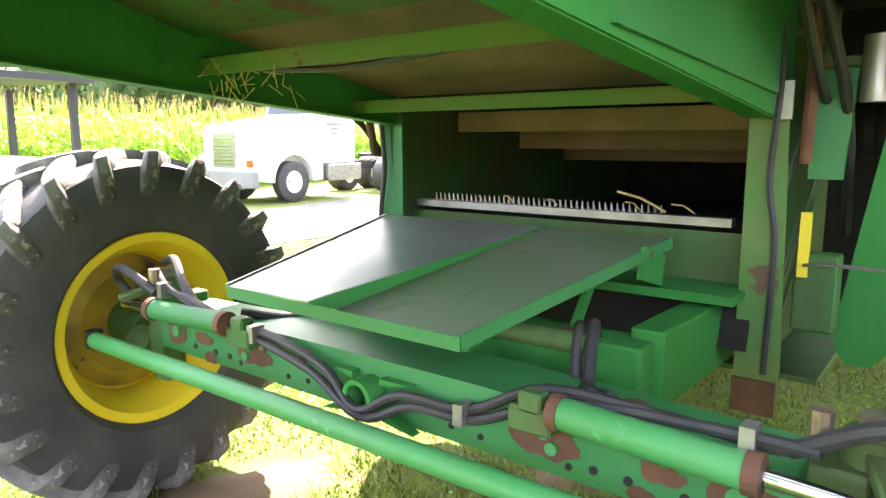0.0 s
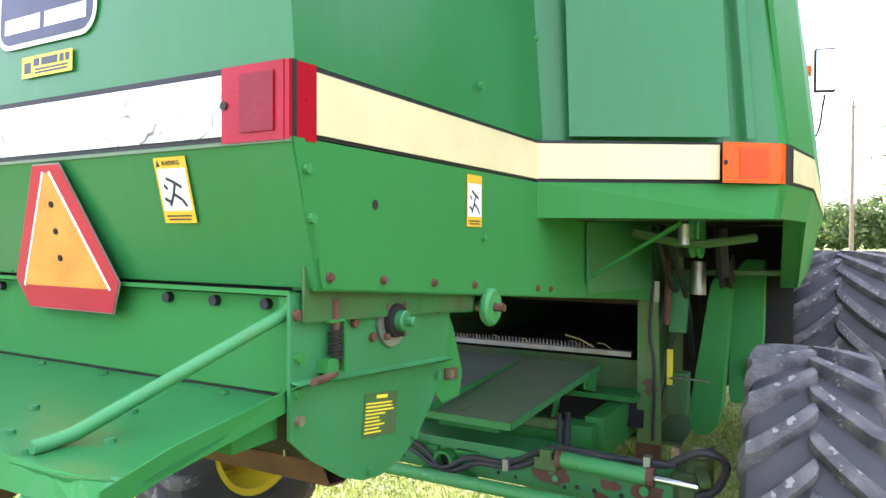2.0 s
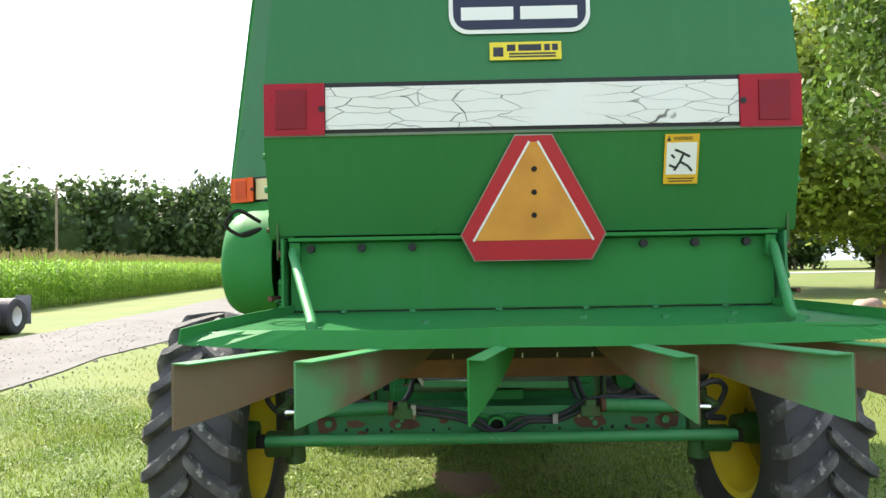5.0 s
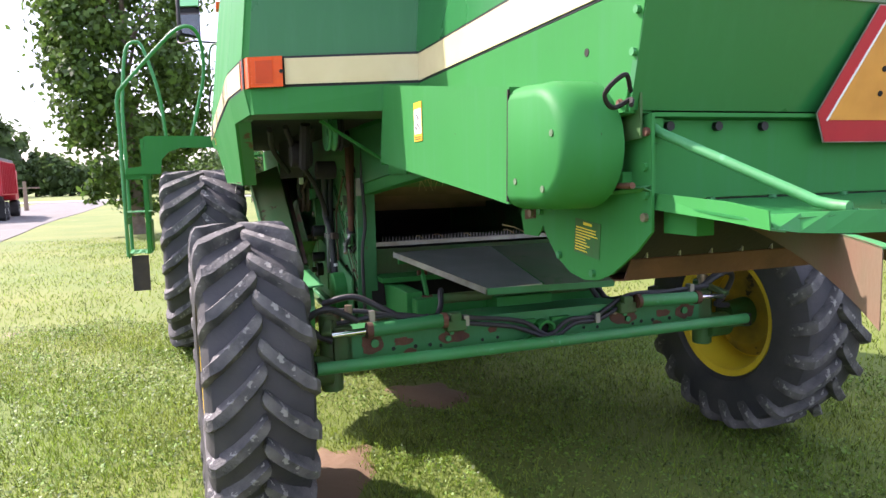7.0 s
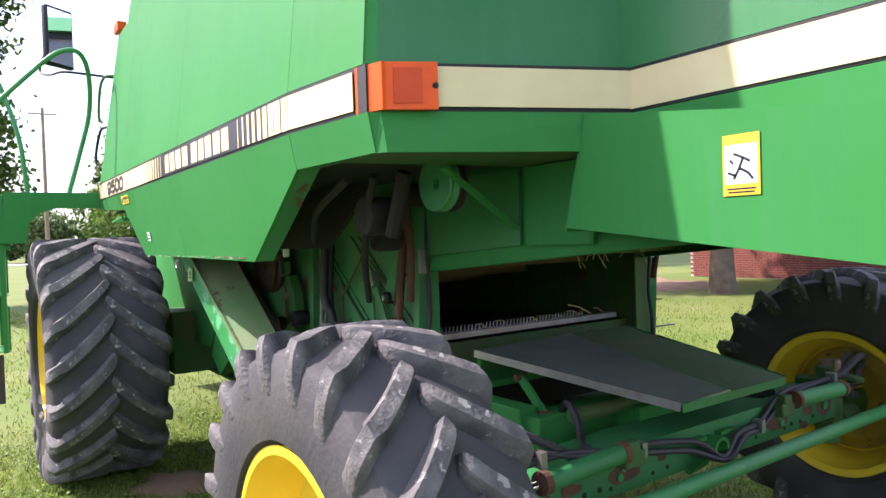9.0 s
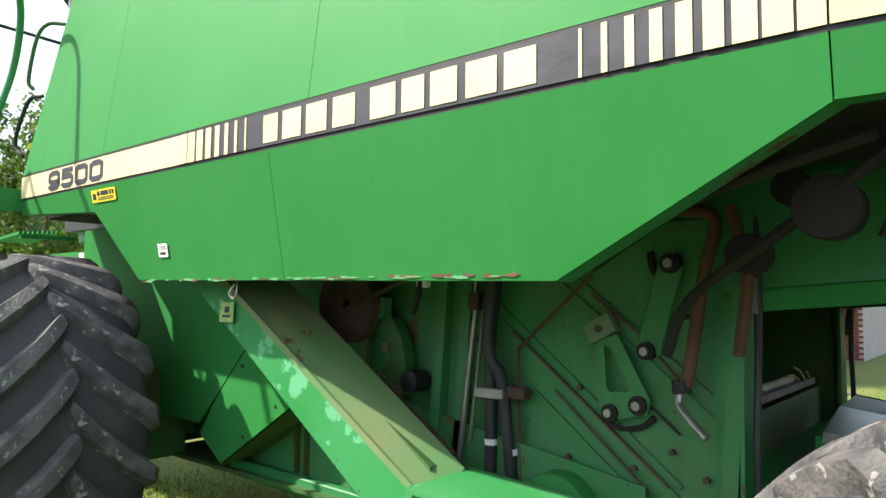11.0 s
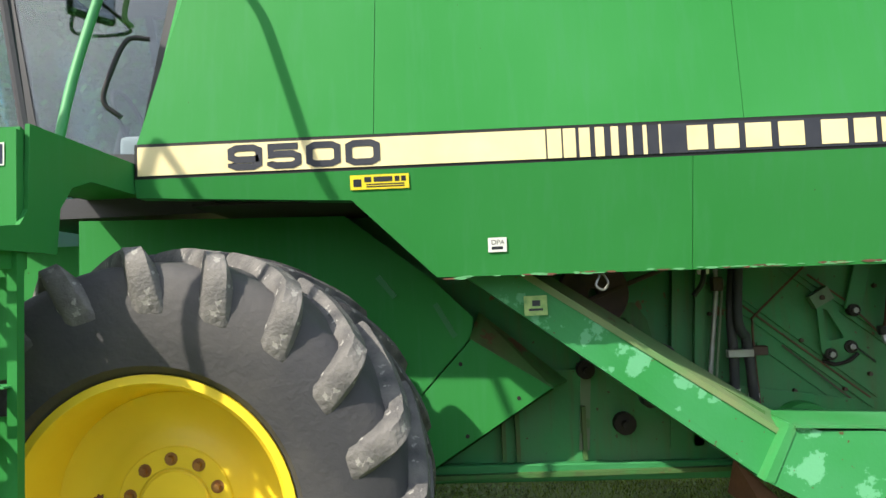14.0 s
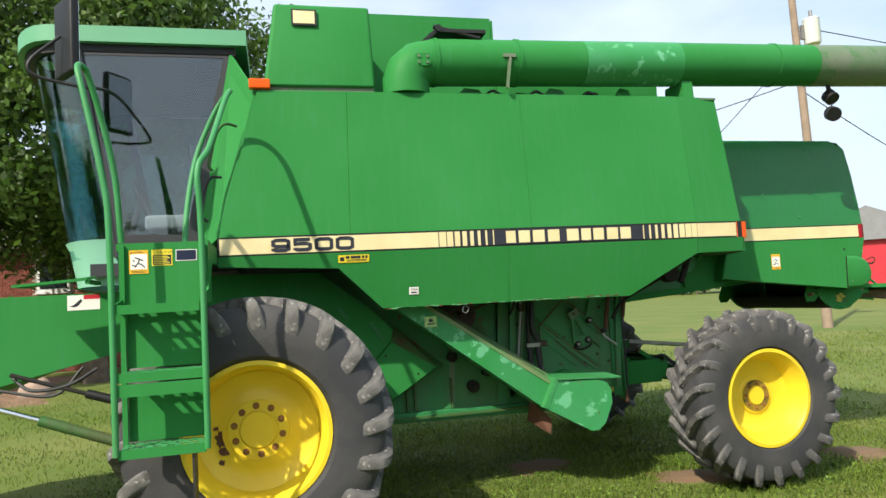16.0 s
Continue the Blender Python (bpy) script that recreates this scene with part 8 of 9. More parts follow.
side_mirror(20, (1.57, 6.9, 3.60), [(1.57, 6.9, 3.36), (1.56, 6.95, 3.28), (1.46, 6.98, 2.92), (1.0, 7.0, 2.95)], 0.20, 0.44)

# labels on the ladder
warning_label(facing((RX - 0.0015, 6.965, 1.985), (0, -1, 0), (0, 0, 1)), 0.11, 0.145, combine)
m_ = facing((RX - 0.0015, 6.835, 2.03), (0, -1, 0), (0, 0, 1))
b = bmesh.new()
flat(b, m_, 0, 0, 0.12, 0.10, 0.0005)
lab = part("caution_label", b, "lemon", combine, "yellow and black caution label")
b = bmesh.new()
flat(b, m_, 0.006, 0.006, 0.114, 0.066, 0.0018, 0.0005)
part("label_field", b, "ink", lab)
words("label_title", "CAUTION", 0.016, m_ @ Matrix.Translation((0.032, 0.075, 0.002)), "ink", lab, 0.0004, 0.9)
b = bmesh.new()
for k in range(5):
    flat(b, m_, 0.012, 0.012 + k * 0.0105, 0.105 - 0.008 * (k % 3), 0.017 + k * 0.0105, 0.0026, 0.0004)
part("label_print", b, "lemon", lab, "unreadable yellow print")
m_ = facing((RX - 0.0015, 6.695, 2.055), (0, -1, 0), (0, 0, 1))
b = bmesh.new()
flat(b, m_, 0, 0, 0.125, 0.07, 0.0005)
lab = part("notice_label", b, "label_white", combine, "dark notice label with a white border")
b = bmesh.new()
flat(b, m_, 0.004, 0.004, 0.121, 0.066, 0.0018, 0.0005)
part("label_field", b, "navy", lab)

# feeder house
b = bmesh.new()
slab(b, [(-0.75, y, z) for y, z in ((6.9, 1.93), (8.25, 1.93), (9.6, 1.25), (9.6, 0.72), (8.2, 1.24), (6.9, 1.55))], (1.5, 0, 0))
soften(b, 0.015, 2)
part("feeder_house", b, "green", combine, "green feeder house in front of the cab")
m_ = facing((-0.7515, 7.72, 1.80), (0, -1, 0), (0, 0, 1))
b = bmesh.new()
flat(b, m_, 0, 0, 0.24, 0.12, 0.0005)
lab = part("danger_label", b, "label_white", combine, "white danger label with a red corner")
b = bmesh.new()
flat(b, m_, 0.12, 0.085, 0.24, 0.12, 0.0018, 0.0005)
part("label_band", b, "smv_red", lab)
b = bmesh.new()
slab(b, [m_ @ V(x, y, 0.0018) for x, y in ((0.015, 0.03), (0.05, 0.045), (0.10, 0.09), (0.11, 0.07), (0.08, 0.035), (0.06, 0.025))], (-0.0005, 0, 0))
part("pictogram", b, "ink", lab)
b = bmesh.new()
rod(b, (-0.85, 7.10, 0.65), (-0.85, 7.90, 0.967), 0.042, 16)
cyl = part("lift_cylinder", b, "green_dirty", combine, "dark green lift cylinder", smooth=True)
b = bmesh.new()
rod(b, (-0.85, 7.90, 0.967), (-0.85, 8.75, 1.285), 0.023, 14)
part("piston_rod", b, "chrome", cyl, "bright piston rod", smooth=True)
b = bmesh.new()
rod(b, (-0.85, 7.05, 0.97), (-0.85, 7.57, 1.145), 0.036, 14)
soften(b, 0.006, 1)
strut = part("feeder_strut", b, "black", combine, "black gas strut under the feeder house", smooth=True)
b = bmesh.new()
rod(b, (-0.85, 7.57, 1.145), (-0.85, 8.1, 1.33), 0.017, 12)
part("strut_rod", b, "dark", strut, smooth=True)
b = bmesh.new()
tube(b, curve([(-0.8, 7.5, 1.33), (-0.85, 7.7, 1.22), (-0.86, 7.95, 1.2), (-0.8, 8.1, 1.3)]), 0.014, 8)
part("feeder_hose", b, "rubber_hose", combine, "looped black hydraulic hose", smooth=True)
b = bmesh.new()
tube(b, curve([(-0.8, 7.6, 1.35), (-0.86, 7.8, 1.15), (-0.84, 8.2, 1.22)]), 0.012, 8)
part("feeder_hose", b, "rubber_hose", combine, "looped black hydraulic hose", smooth=True)
b = bmesh.new()
beam(b, (-1.25, 7.45, 2.0), (-0.9, 7.45, 2.0), 0.03, 0.03)
step = part("front_step", b, "green", combine, "slatted green front step")
for k in range(9):
    b = bmesh.new()
    beam(b, (-1.25 + k * 0.03, 7.45, 2.02 + 0.003 * k), (-1.25 + k * 0.03, 7.95, 1.99), 0.018, 0.02)
    part("step_slat", b, "green", step)


# ---- vegetation ----
def quads(name, centres, size, normals, spin, material, parent=None, aspect=1.6, bend=0.25):
    """Many small leaves in one mesh: each a bent pair of quads."""
    n = len(centres)
    nn = normals / (np.linalg.norm(normals, axis=1, keepdims=True) + 1e-9)
    ref = np.where(np.abs(nn[:, 2:3]) < 0.9, np.array([[0, 0, 1.0]]), np.array([[1.0, 0, 0]]))
    u = np.cross(nn, ref)
    u /= np.linalg.norm(u, axis=1, keepdims=True)
    v = np.cross(nn, u)
    c, s = np.cos(spin)[:, None], np.sin(spin)[:, None]
    a, w = (c * u + s * v) * size[:, None] * aspect / 2, (-s * u + c * v) * size[:, None] / 2
    up = nn * size[:, None] * bend
    pts = np.stack([centres - a, centres + w - up * 0.2, centres + a - up, centres - w - up * 0.2], 1).reshape(-1, 3)
    me = bpy.data.meshes.new(name)
    me.vertices.add(4 * n)
    me.vertices.foreach_set("co", pts.astype(np.float32).ravel())
    me.loops.add(4 * n)
    me.loops.foreach_set("vertex_index", np.arange(4 * n, dtype=np.int32))
    me.polygons.add(n)
    me.polygons.foreach_set("loop_start", np.arange(0, 4 * n, 4, dtype=np.int32))
    me.polygons.foreach_set("loop_total", np.full(n, 4, dtype=np.int32))
    me.update(calc_edges=True)
    me.materials.append(M[material])
    ob = new(name, me)
    ob.parent = parent
    return ob


def crown_points(rng, n, c, r, clumps, spread):
    """Leaf places gathered in clumps over an uneven ellipsoid."""
    d = rng.normal(size=(clumps, 3))
    d /= np.linalg.norm(d, axis=1, keepdims=True)
    k = rng.uniform(0.45, 1.0, (clumps, 1)) ** 0.5
    wob = 1 + 0.22 * np.sin(d[:, :1] * 5 + rng.uniform(0, 6)) * np.cos(d[:, 1:2] * 4 + rng.uniform(0, 6))
    cc = np.array(c) + d * k * wob * np.array(r)
    i = rng.integers(0, clumps, n)
    rad = spread * rng.uniform(0.5, 1.3, clumps)
    off = rng.normal(size=(n, 3)) * rad[i][:, None] * 0.5
    p = cc[i] + off
    return p, off + 0.4 * (p - np.array(c)) / np.array(r)


def tree(x, y, h, r, z0, n, leaf, material, seed, label, trunk_r=0.2, clumps=70, bark="bark", stems=1, rz=None, lean=0.0, group="", spread=None):
    rng, rd = np.random.default_rng(seed), random.Random(seed)
    root = thing("tree", label, "tree", group, at=(x, y, GROUND))
    b = bmesh.new()
    top = h * 0.72
    for k in range(stems):
        a = 2 * math.pi * k / stems + seed
        sway = V(math.cos(a), math.sin(a), 0) * (0.0 if stems == 1 else 0.28 * r)
        pts = [V(0, 0, -0.1) + sway * 0.12, V(0, 0, h * 0.12) + sway * 0.25, sway * 0.6 + V(rd.uniform(-.1, .1), rd.uniform(-.1, .1), h * 0.4), sway * 1.1 + V(lean, 0, top)]
        tube(b, curve(pts, 4), trunk_r * (1.25 if stems == 1 else 0.75), 10, trunk_r * 0.25)
        for q in range(7):
            t = rd.uniform(0.3, 0.9)
            base = pts[1].lerp(pts[3], t)
            ang = rd.uniform(0, 6.28)
            tip = base + V(math.cos(ang) * r * rd.uniform(0.4, 0.8), math.sin(ang) * r * rd.uniform(0.4, 0.8), rd.uniform(0.08, 0.28) * h)
            tube(b, curve([base, base.lerp(tip, 0.5) + V(0, 0, 0.04 * h), tip], 3), trunk_r * 0.35, 6, 0.015)
    part("trunk", b, bark, root, smooth=True)
    zc = (z0 + h) / 2
    p, nrm = crown_points(rng, n, (lean * 0.6, 0, zc), (r, r, rz or (h - z0) / 2), clumps, spread or r * 0.33)
    keep = p[:, 2] > z0 * 0.8
    p, nrm = p[keep], nrm[keep]
    quads("crown", p, rng.uniform(0.7, 1.3, len(p)) * leaf, nrm + rng.normal(size=p.shape) * 0.7, rng.uniform(0, 6.28, len(p)), material, root)
    return root


tree(-3.75, 25.0, 12.5, 2.55, 0.7, 24000, 0.15, "leaf_dark", 21, "dense dark green tree with an upright crown beside the drive", 0.22, 150, spread=0.75)
tree(14.0, 11.0, 11.5, 5.6, 3.2, 100000, 0.115, "leaf_dark", 22, "large broad-leaved dark green tree before the brick house", 0.3, 260, spread=1.1)
tree(12.0, 15.6, 9.0, 3.0, 4.2, 6000, 0.16, "leaf_mid", 23, "pale-barked tree with several stems in a mulch bed", 0.22, 60, "bark_pale", 3)
tree(17.2, 36.0, 16.5, 6.4, 2.6, 30000, 0.27, "leaf_bright", 24, "tall yellow-green tree on the lawn", 0.45, 220, spread=1.2)
tree(24.5, 38.0, 16.0, 6.4, 2.4, 20000, 0.3, "leaf_bright", 25, "tall leafy tree on the lawn", 0.42, 130)
tree(7.1, 44.0, 11.2, 2.5, 1.8, 6500, 0.17, "leaf_mid", 26, "young open-crowned tree on the lawn", 0.16, 100, spread=0.9)
tree(13.6, 47.0, 13.5, 3.8, 2.4, 8000, 0.2, "leaf_mid", 27, "young open-crowned tree on the lawn", 0.16, 100, spread=0.9)
tree(4.2, 100.0, 6.6, 5.0, 0.6, 4000, 0.4, "leaf_far", 28, "distant leafy green roadside tree", 0.25, 60)
tree(14.0, 99.0, 9.0, 5.0, 0.8, 4000, 0.4, "leaf_mid", 29, "distant bright green roadside tree", 0.25, 60)

# far woods, one thing that nobody counts
rng = np.random.default_rng(5)
P_, N_, B_, C_ = [], [], bmesh.new(), bmesh.new()
spots = []
for k in range(66):
    az = radians(-64 + k * 1.05)
    d_ = 118 + 32 * min(1.0, max(0.0, (k - 14) / 16)) + rng.uniform(-5, 9)
    spots.append((d_ * math.sin(az), d_ * math.cos(az), rng.uniform(14.5, 21) if k < 49 else rng.uniform(5.5, 9)))
for k in range(40):
    spots.append((-150 + rng.uniform(-10, 12), -20 + k * 2.2 + rng.uniform(-2, 2), rng.uniform(13, 20)))
for k in range(40):
    spots.append((20 + k * 3.6 + rng.uniform(-2, 2), 124 - 0.4 * k + rng.uniform(-6, 10), rng.uniform(11, 19)))
for k in range(40):
    spots.append((95 + rng.uniform(-8, 12), -80 + k * 5 + rng.uniform(-2, 2), rng.uniform(10, 17)))
for x, y, h_ in spots:
    r_ = h_ * rng.uniform(0.24, 0.34)
    p, nr = crown_points(rng, 1500, (x, y, h_ * 0.52), (r_ * 1.15, r_ * 1.15, h_ * 0.48), 46, r_ * 0.45)
    P_.append(p)
    N_.append(nr)
    tube(B_, [(x, y, -0.1), (x, y, h_ * 0.5)], 0.3, 6, 0.12)
    res = bmesh.ops.create_icosphere(C_, subdivisions=2, radius=1.0)
    for v in res["verts"]:
        d = v.co.normalized()
        w = 0.80 * (1 + 0.3 * noise.noise(d * 2.1 + V(x, y, 0)))
        v.co = V(x + d.x * w * r_, y + d.y * w * r_, h_ * 0.46 + d.z * w * h_ * 0.44)
P_, N_ = np.concatenate(P_), np.concatenate(N_)
woods = tagged(part("far_woods", B_, "bark", None), "distant mixed woodland behind the fields", "woods", kind="stuff")
quads("foliage", P_, rng.uniform(0.6, 1.35, len(P_)) * 0.82, N_ + rng.normal(size=P_.shape) * 0.6, rng.uniform(0, 6.28, len(P_)), "leaf_far", woods)


part("inner_foliage", C_, "leaf_far", woods, smooth=True)


# corn field
def corn_edge(y):
    return -18.6 - 0.10 * (y - 15)


rng = np.random.default_rng(9)
pos = []
for row in range(9):
    y = -30.0
    while y < 78:
        y += rng.uniform(0.15, 0.24) if row < 4 else rng.uniform(0.3, 0.45)
        pos.append((corn_edge(y) - row * 0.72 + rng.normal() * 0.05, y + rng.normal() * 0.03, rng.uniform(2.25, 2.75)))
for row in range(7):
    x = corn_edge(78) - 0.3
    while x > -90:
        x -= rng.uniform(0.18, 0.3)
        pos.append((x, 78 - row * 0.72 + rng.normal() * 0.05, rng.uniform(2.25, 2.75)))
pos = np.array(pos)
np_ = len(pos)
verts, faces, tas = [], [], []
base = 0
V_, F_ = [], []
for k in range(10):
    ang = rng.uniform(0, 6.28, np_)
    z = 0.25 + (k / 10) * pos[:, 2] * 0.82
    L_ = rng.uniform(0.55, 0.85, np_) * (1 - 0.35 * abs(k - 5) / 5)
    dx, dy_ = np.cos(ang), np.sin(ang)
    w_ = 0.045
    for (u0, zz0, w0), (u1, zz1, w1) in (((0, 0, 0.6), (0.4, 0.30, 1.0)), ((0.4, 0.30, 1.0), (0.8, 0.22, 0.8)), ((0.8, 0.22, 0.8), (1.05, -0.02, 0.1))):
        q = []
        for u, zz, ww, sgn in ((u0, zz0, w0, -1), (u0, zz0, w0, 1), (u1, zz1, w1, 1), (u1, zz1, w1, -1)):
            q.append(np.stack([pos[:, 0] + dx * u * L_ - dy_ * sgn * ww * w_, pos[:, 1] + dy_ * u * L_ + dx * sgn * ww * w_, z + zz * L_], 1))
        V_.append(np.stack(q, 1).reshape(-1, 3))
for a in (0.0, 1.57):
    q = [np.stack([pos[:, 0] + math.cos(a) * 0.016 * sg, pos[:, 1] + math.sin(a) * 0.016 * sg, zz], 1) for sg, zz in ((-1, 0 * pos[:, 2]), (1, 0 * pos[:, 2]), (1, pos[:, 2]), (-1, pos[:, 2]))]
    V_.append(np.stack(q, 1).reshape(-1, 3))
pts = np.concatenate(V_)
T_ = []
for k in range(4):
    ang = rng.uniform(0, 6.28, np_)
    s_ = rng.uniform(0.04, 0.12, np_)
    q = [np.stack([pos[:, 0] + np.cos(ang) * s_ * f + 0.008 * sg, pos[:, 1] + np.sin(ang) * s_ * f, pos[:, 2] - 0.03 + zz], 1) for f, sg, zz in ((0, -1, 0), (0, 1, 0), (1, 1, 0.28), (1, -1, 0.28))]
    T_.append(np.stack(q, 1).reshape(-1, 3))
tpts = np.concatenate(T_)


def quad_mesh(name, p, material, parent=None):
    n = len(p) // 4
    me = bpy.data.meshes.new(name)
    me.vertices.add(4 * n)
    me.vertices.foreach_set("co", p.astype(np.float32).ravel())
    me.loops.add(4 * n)
    me.loops.foreach_set("vertex_index", np.arange(4 * n, dtype=np.int32))
    me.polygons.add(n)
    me.polygons.foreach_set("loop_start", np.arange(0, 4 * n, 4, dtype=np.int32))
    me.polygons.foreach_set("loop_total", np.full(n, 4, dtype=np.int32))
    me.update(calc_edges=True)
    me.materials.append(M[material])
    ob = new(name, me)
    ob.parent = parent
    return ob


corn = tagged(quad_mesh("corn_field", pts, "corn_leaf"), "tall green maize standing in rows with pale tassels", "corn field", kind="stuff")
quad_mesh("tassels", tpts, "tassel", corn)
b = bmesh.new()
slab(b, [(corn_edge(-30) - 6.2, -30, 0), (corn_edge(77) - 6.2, 77, 0), (-160, 77, 0), (-160, -30, 0)], (0, 0, 2.15))
part("maize_mass", b, "corn_leaf", corn)

# grass blades, thick near the machine and thinning out
rng = np.random.default_rng(3)


def blades(n, x0, x1, y0, y1, h0, h1, w_, name, fade=1.5):
    p = np.stack([rng.uniform(x0, x1, n), rng.uniform(y0, y1, n)], 1)
    tuft = np.sin(p[:, 0] * 1.9 + 1.3 * np.sin(p[:, 1] * 1.1)) * np.cos(p[:, 1] * 1.7 + 0.8 * np.sin(p[:, 0] * 2.3))
    ok = rng.uniform(-1.6, 1, n) < tuft
    ok &= p[:, 0] > -6.9 - 0.045 * (p[:, 1] - 6)
    for cx, cy, rx, ry in ((-1.2, 2.35, 0.27, 0.55), (-0.15, 3.6, 0.22, 0.36), (-1.05, 0.62, 0.28, 0.22), (-1.3, 5.55, 0.24, 0.34)):
        ok &= ((p[:, 0] - cx) / rx) ** 2 + ((p[:, 1] - cy) / ry) ** 2 > rng.uniform(0.4, 1.3, n)
    d = np.minimum(np.minimum(p[:, 0] - x0, x1 - p[:, 0]), np.minimum(p[:, 1] - y0, y1 - p[:, 1]))
    ok &= rng.uniform(0, 1, n) < d / fade
    p = p[ok]
    m_n = len(p)
    ang, hh = rng.uniform(0, 6.28, m_n), rng.uniform(h0, h1, m_n) * rng.uniform(0.5, 1.0, m_n)
    lx, ly = np.cos(ang) * w_, np.sin(ang) * w_
    bx, by = rng.normal(size=m_n) * hh * 0.45, rng.normal(size=m_n) * hh * 0.45
    g = np.full(m_n, GROUND - 0.005)
    q = [np.stack([p[:, 0] - lx, p[:, 1] - ly, g], 1), np.stack([p[:, 0] + lx, p[:, 1] + ly, g], 1),
         np.stack([p[:, 0] + bx + lx * 0.25, p[:, 1] + by + ly * 0.25, g + hh], 1), np.stack([p[:, 0] + bx - lx * 0.25, p[:, 1] + by - ly * 0.25, g + hh], 1)]
    return quad_mesh(name, np.stack(q, 1).reshape(-1, 3), "grass")


tagged(blades(420000, -7.0, 3.6, -1.6, 8.0, 0.02, 0.075, 0.0032, "grass_blades"), "short lawn grass with clover and weeds", "grass", kind="stuff")
tagged(blades(320000, -7.6, 12.5, -16.0, 24.0, 0.03, 0.08, 0.006, "grass_blades", 4.0), "short lawn grass", "grass", kind="stuff")
rng = np.random.default_rng(14)
cn = 230000
cp = np.stack([rng.uniform(-7.0, 3.4, cn), rng.uniform(-1.8, 8.2, cn)], 1)
patchy = np.sin(cp[:, 0] * 2.7 + 2 * np.sin(cp[:, 1] * 0.9)) * np.cos(cp[:, 1] * 2.1 + 1.5 * np.sin(cp[:, 0] * 1.3 + 1)) + 0.5 * np.sin(cp[:, 0] * 7 + cp[:, 1] * 5)
ok = (rng.uniform(-1.2, 1.3, cn) < patchy) & (cp[:, 0] > -6.9 - 0.045 * (cp[:, 1] - 6))
for cx, cy, rx, ry in ((-1.2, 2.35, 0.3, 0.6), (-0.15, 3.6, 0.25, 0.4), (-1.05, 0.62, 0.32, 0.25), (-1.3, 5.55, 0.27, 0.38)):
    ok &= ((cp[:, 0] - cx) / rx) ** 2 + ((cp[:, 1] - cy) / ry) ** 2 > rng.uniform(0.6, 1.4, cn)
cp = cp[ok]
cz = GROUND + rng.uniform(0.004, 0.045, len(cp))
cnr = np.stack([rng.normal(size=len(cp)) * 0.45, rng.normal(size=len(cp)) * 0.45, np.ones(len(cp))], 1)
tagged(quads("clover", np.column_stack([cp, cz]), rng.uniform(0.010, 0.024, len(cp)), cnr, rng.uniform(0, 6.28, len(cp)), "clover", None, 1.2, 0.2),
       "low clover and broad-leaved weeds in the lawn", "clover", kind="stuff")
rngs = random.Random(6)
b = bmesh.new()
for k in range(1500):
    y = rngs.uniform(2, 22)
    x = rngs.uniform(drive_far(y), drive_near(y) + 0.3)
    r_ = rngs.uniform(0.012, 0.035)
    bmesh.ops.create_icosphere(b, subdivisions=1, radius=r_, matrix=Matrix.Translation((x, y, GROUND + 0.014)) @ pose(0, 0, 0, rngs.uniform(0, 90), rngs.uniform(0, 90)) @ Matrix.Diagonal((1, 0.8, 0.55, 1)))
tagged(part("gravel_stones", b, "stone_bit", None), "loose grey stones on the drive", "gravel", kind="stuff")

# ---- boulders and shrubs in the mulch bed ----
def boulder(x, y, r_, seed, sq=0.75):
    b = bmesh.new()
    bmesh.ops.create_icosphere(b, subdivisions=3, radius=1.0)
    for v in b.verts:
        d = v.co.normalized()
        k = 1 + 0.28 * noise.noise(d * 1.3 + V(seed, 0, 0)) + 0.1 * noise.noise(d * 4 + V(0, seed, 0))
        v.co = V(d.x * k, d.y * k * 0.85, max(d.z * k * sq, -0.35)) * r_
    ob = part("boulder", b, "stone", None, smooth=True)
    ob.location = (x, y, GROUND + 0.3 * r_)
    return tagged(ob, "rough pinkish-grey boulder in the mulch bed", "boulder", "boulders in the bed")


boulder(11.3, 11.6, 0.42, 1)
boulder(15.5, 16.9, 0.55, 2)
boulder(13.3, 13.4, 0.35, 3)
boulder(12.4, 19.3, 0.5, 5)


def shrub(x, y, r_, seed, mat, label):
    rg = np.random.default_rng(seed)
    root = thing("shrub", label, "shrub", at=(x, y, GROUND))
    p, nr = crown_points(rg, 2600, (0, 0, r_ * 0.75), (r_, r_, r_ * 0.7), 40, r_ * 0.3)
    p = p[p[:, 2] > 0]
    nr = rg.normal(size=p.shape)
    quads("foliage", p, rg.uniform(0.6, 1.3, len(p)) * 0.08, nr, rg.uniform(0, 6.28, len(p)), mat, root)
    b = bmesh.new()
    for k in range(6):
        a = k * 1.05
        tube(b, [(0, 0, -0.05), (math.cos(a) * r_ * 0.5, math.sin(a) * r_ * 0.5, r_)], 0.02, 5, 0.006)
    part("stems", b, "bark", root)


shrub(16.8, 20.5, 0.9, 31, "leaf_dark", "rounded dark green shrub in the mulch bed")
shrub(18.6, 20.0, 0.8, 32, "leaf_dark", "rounded dark green shrub in the mulch bed")
shrub(11.0, 15.4, 0.55, 33, "tassel", "small dry orange-leaved shrub under a tree")

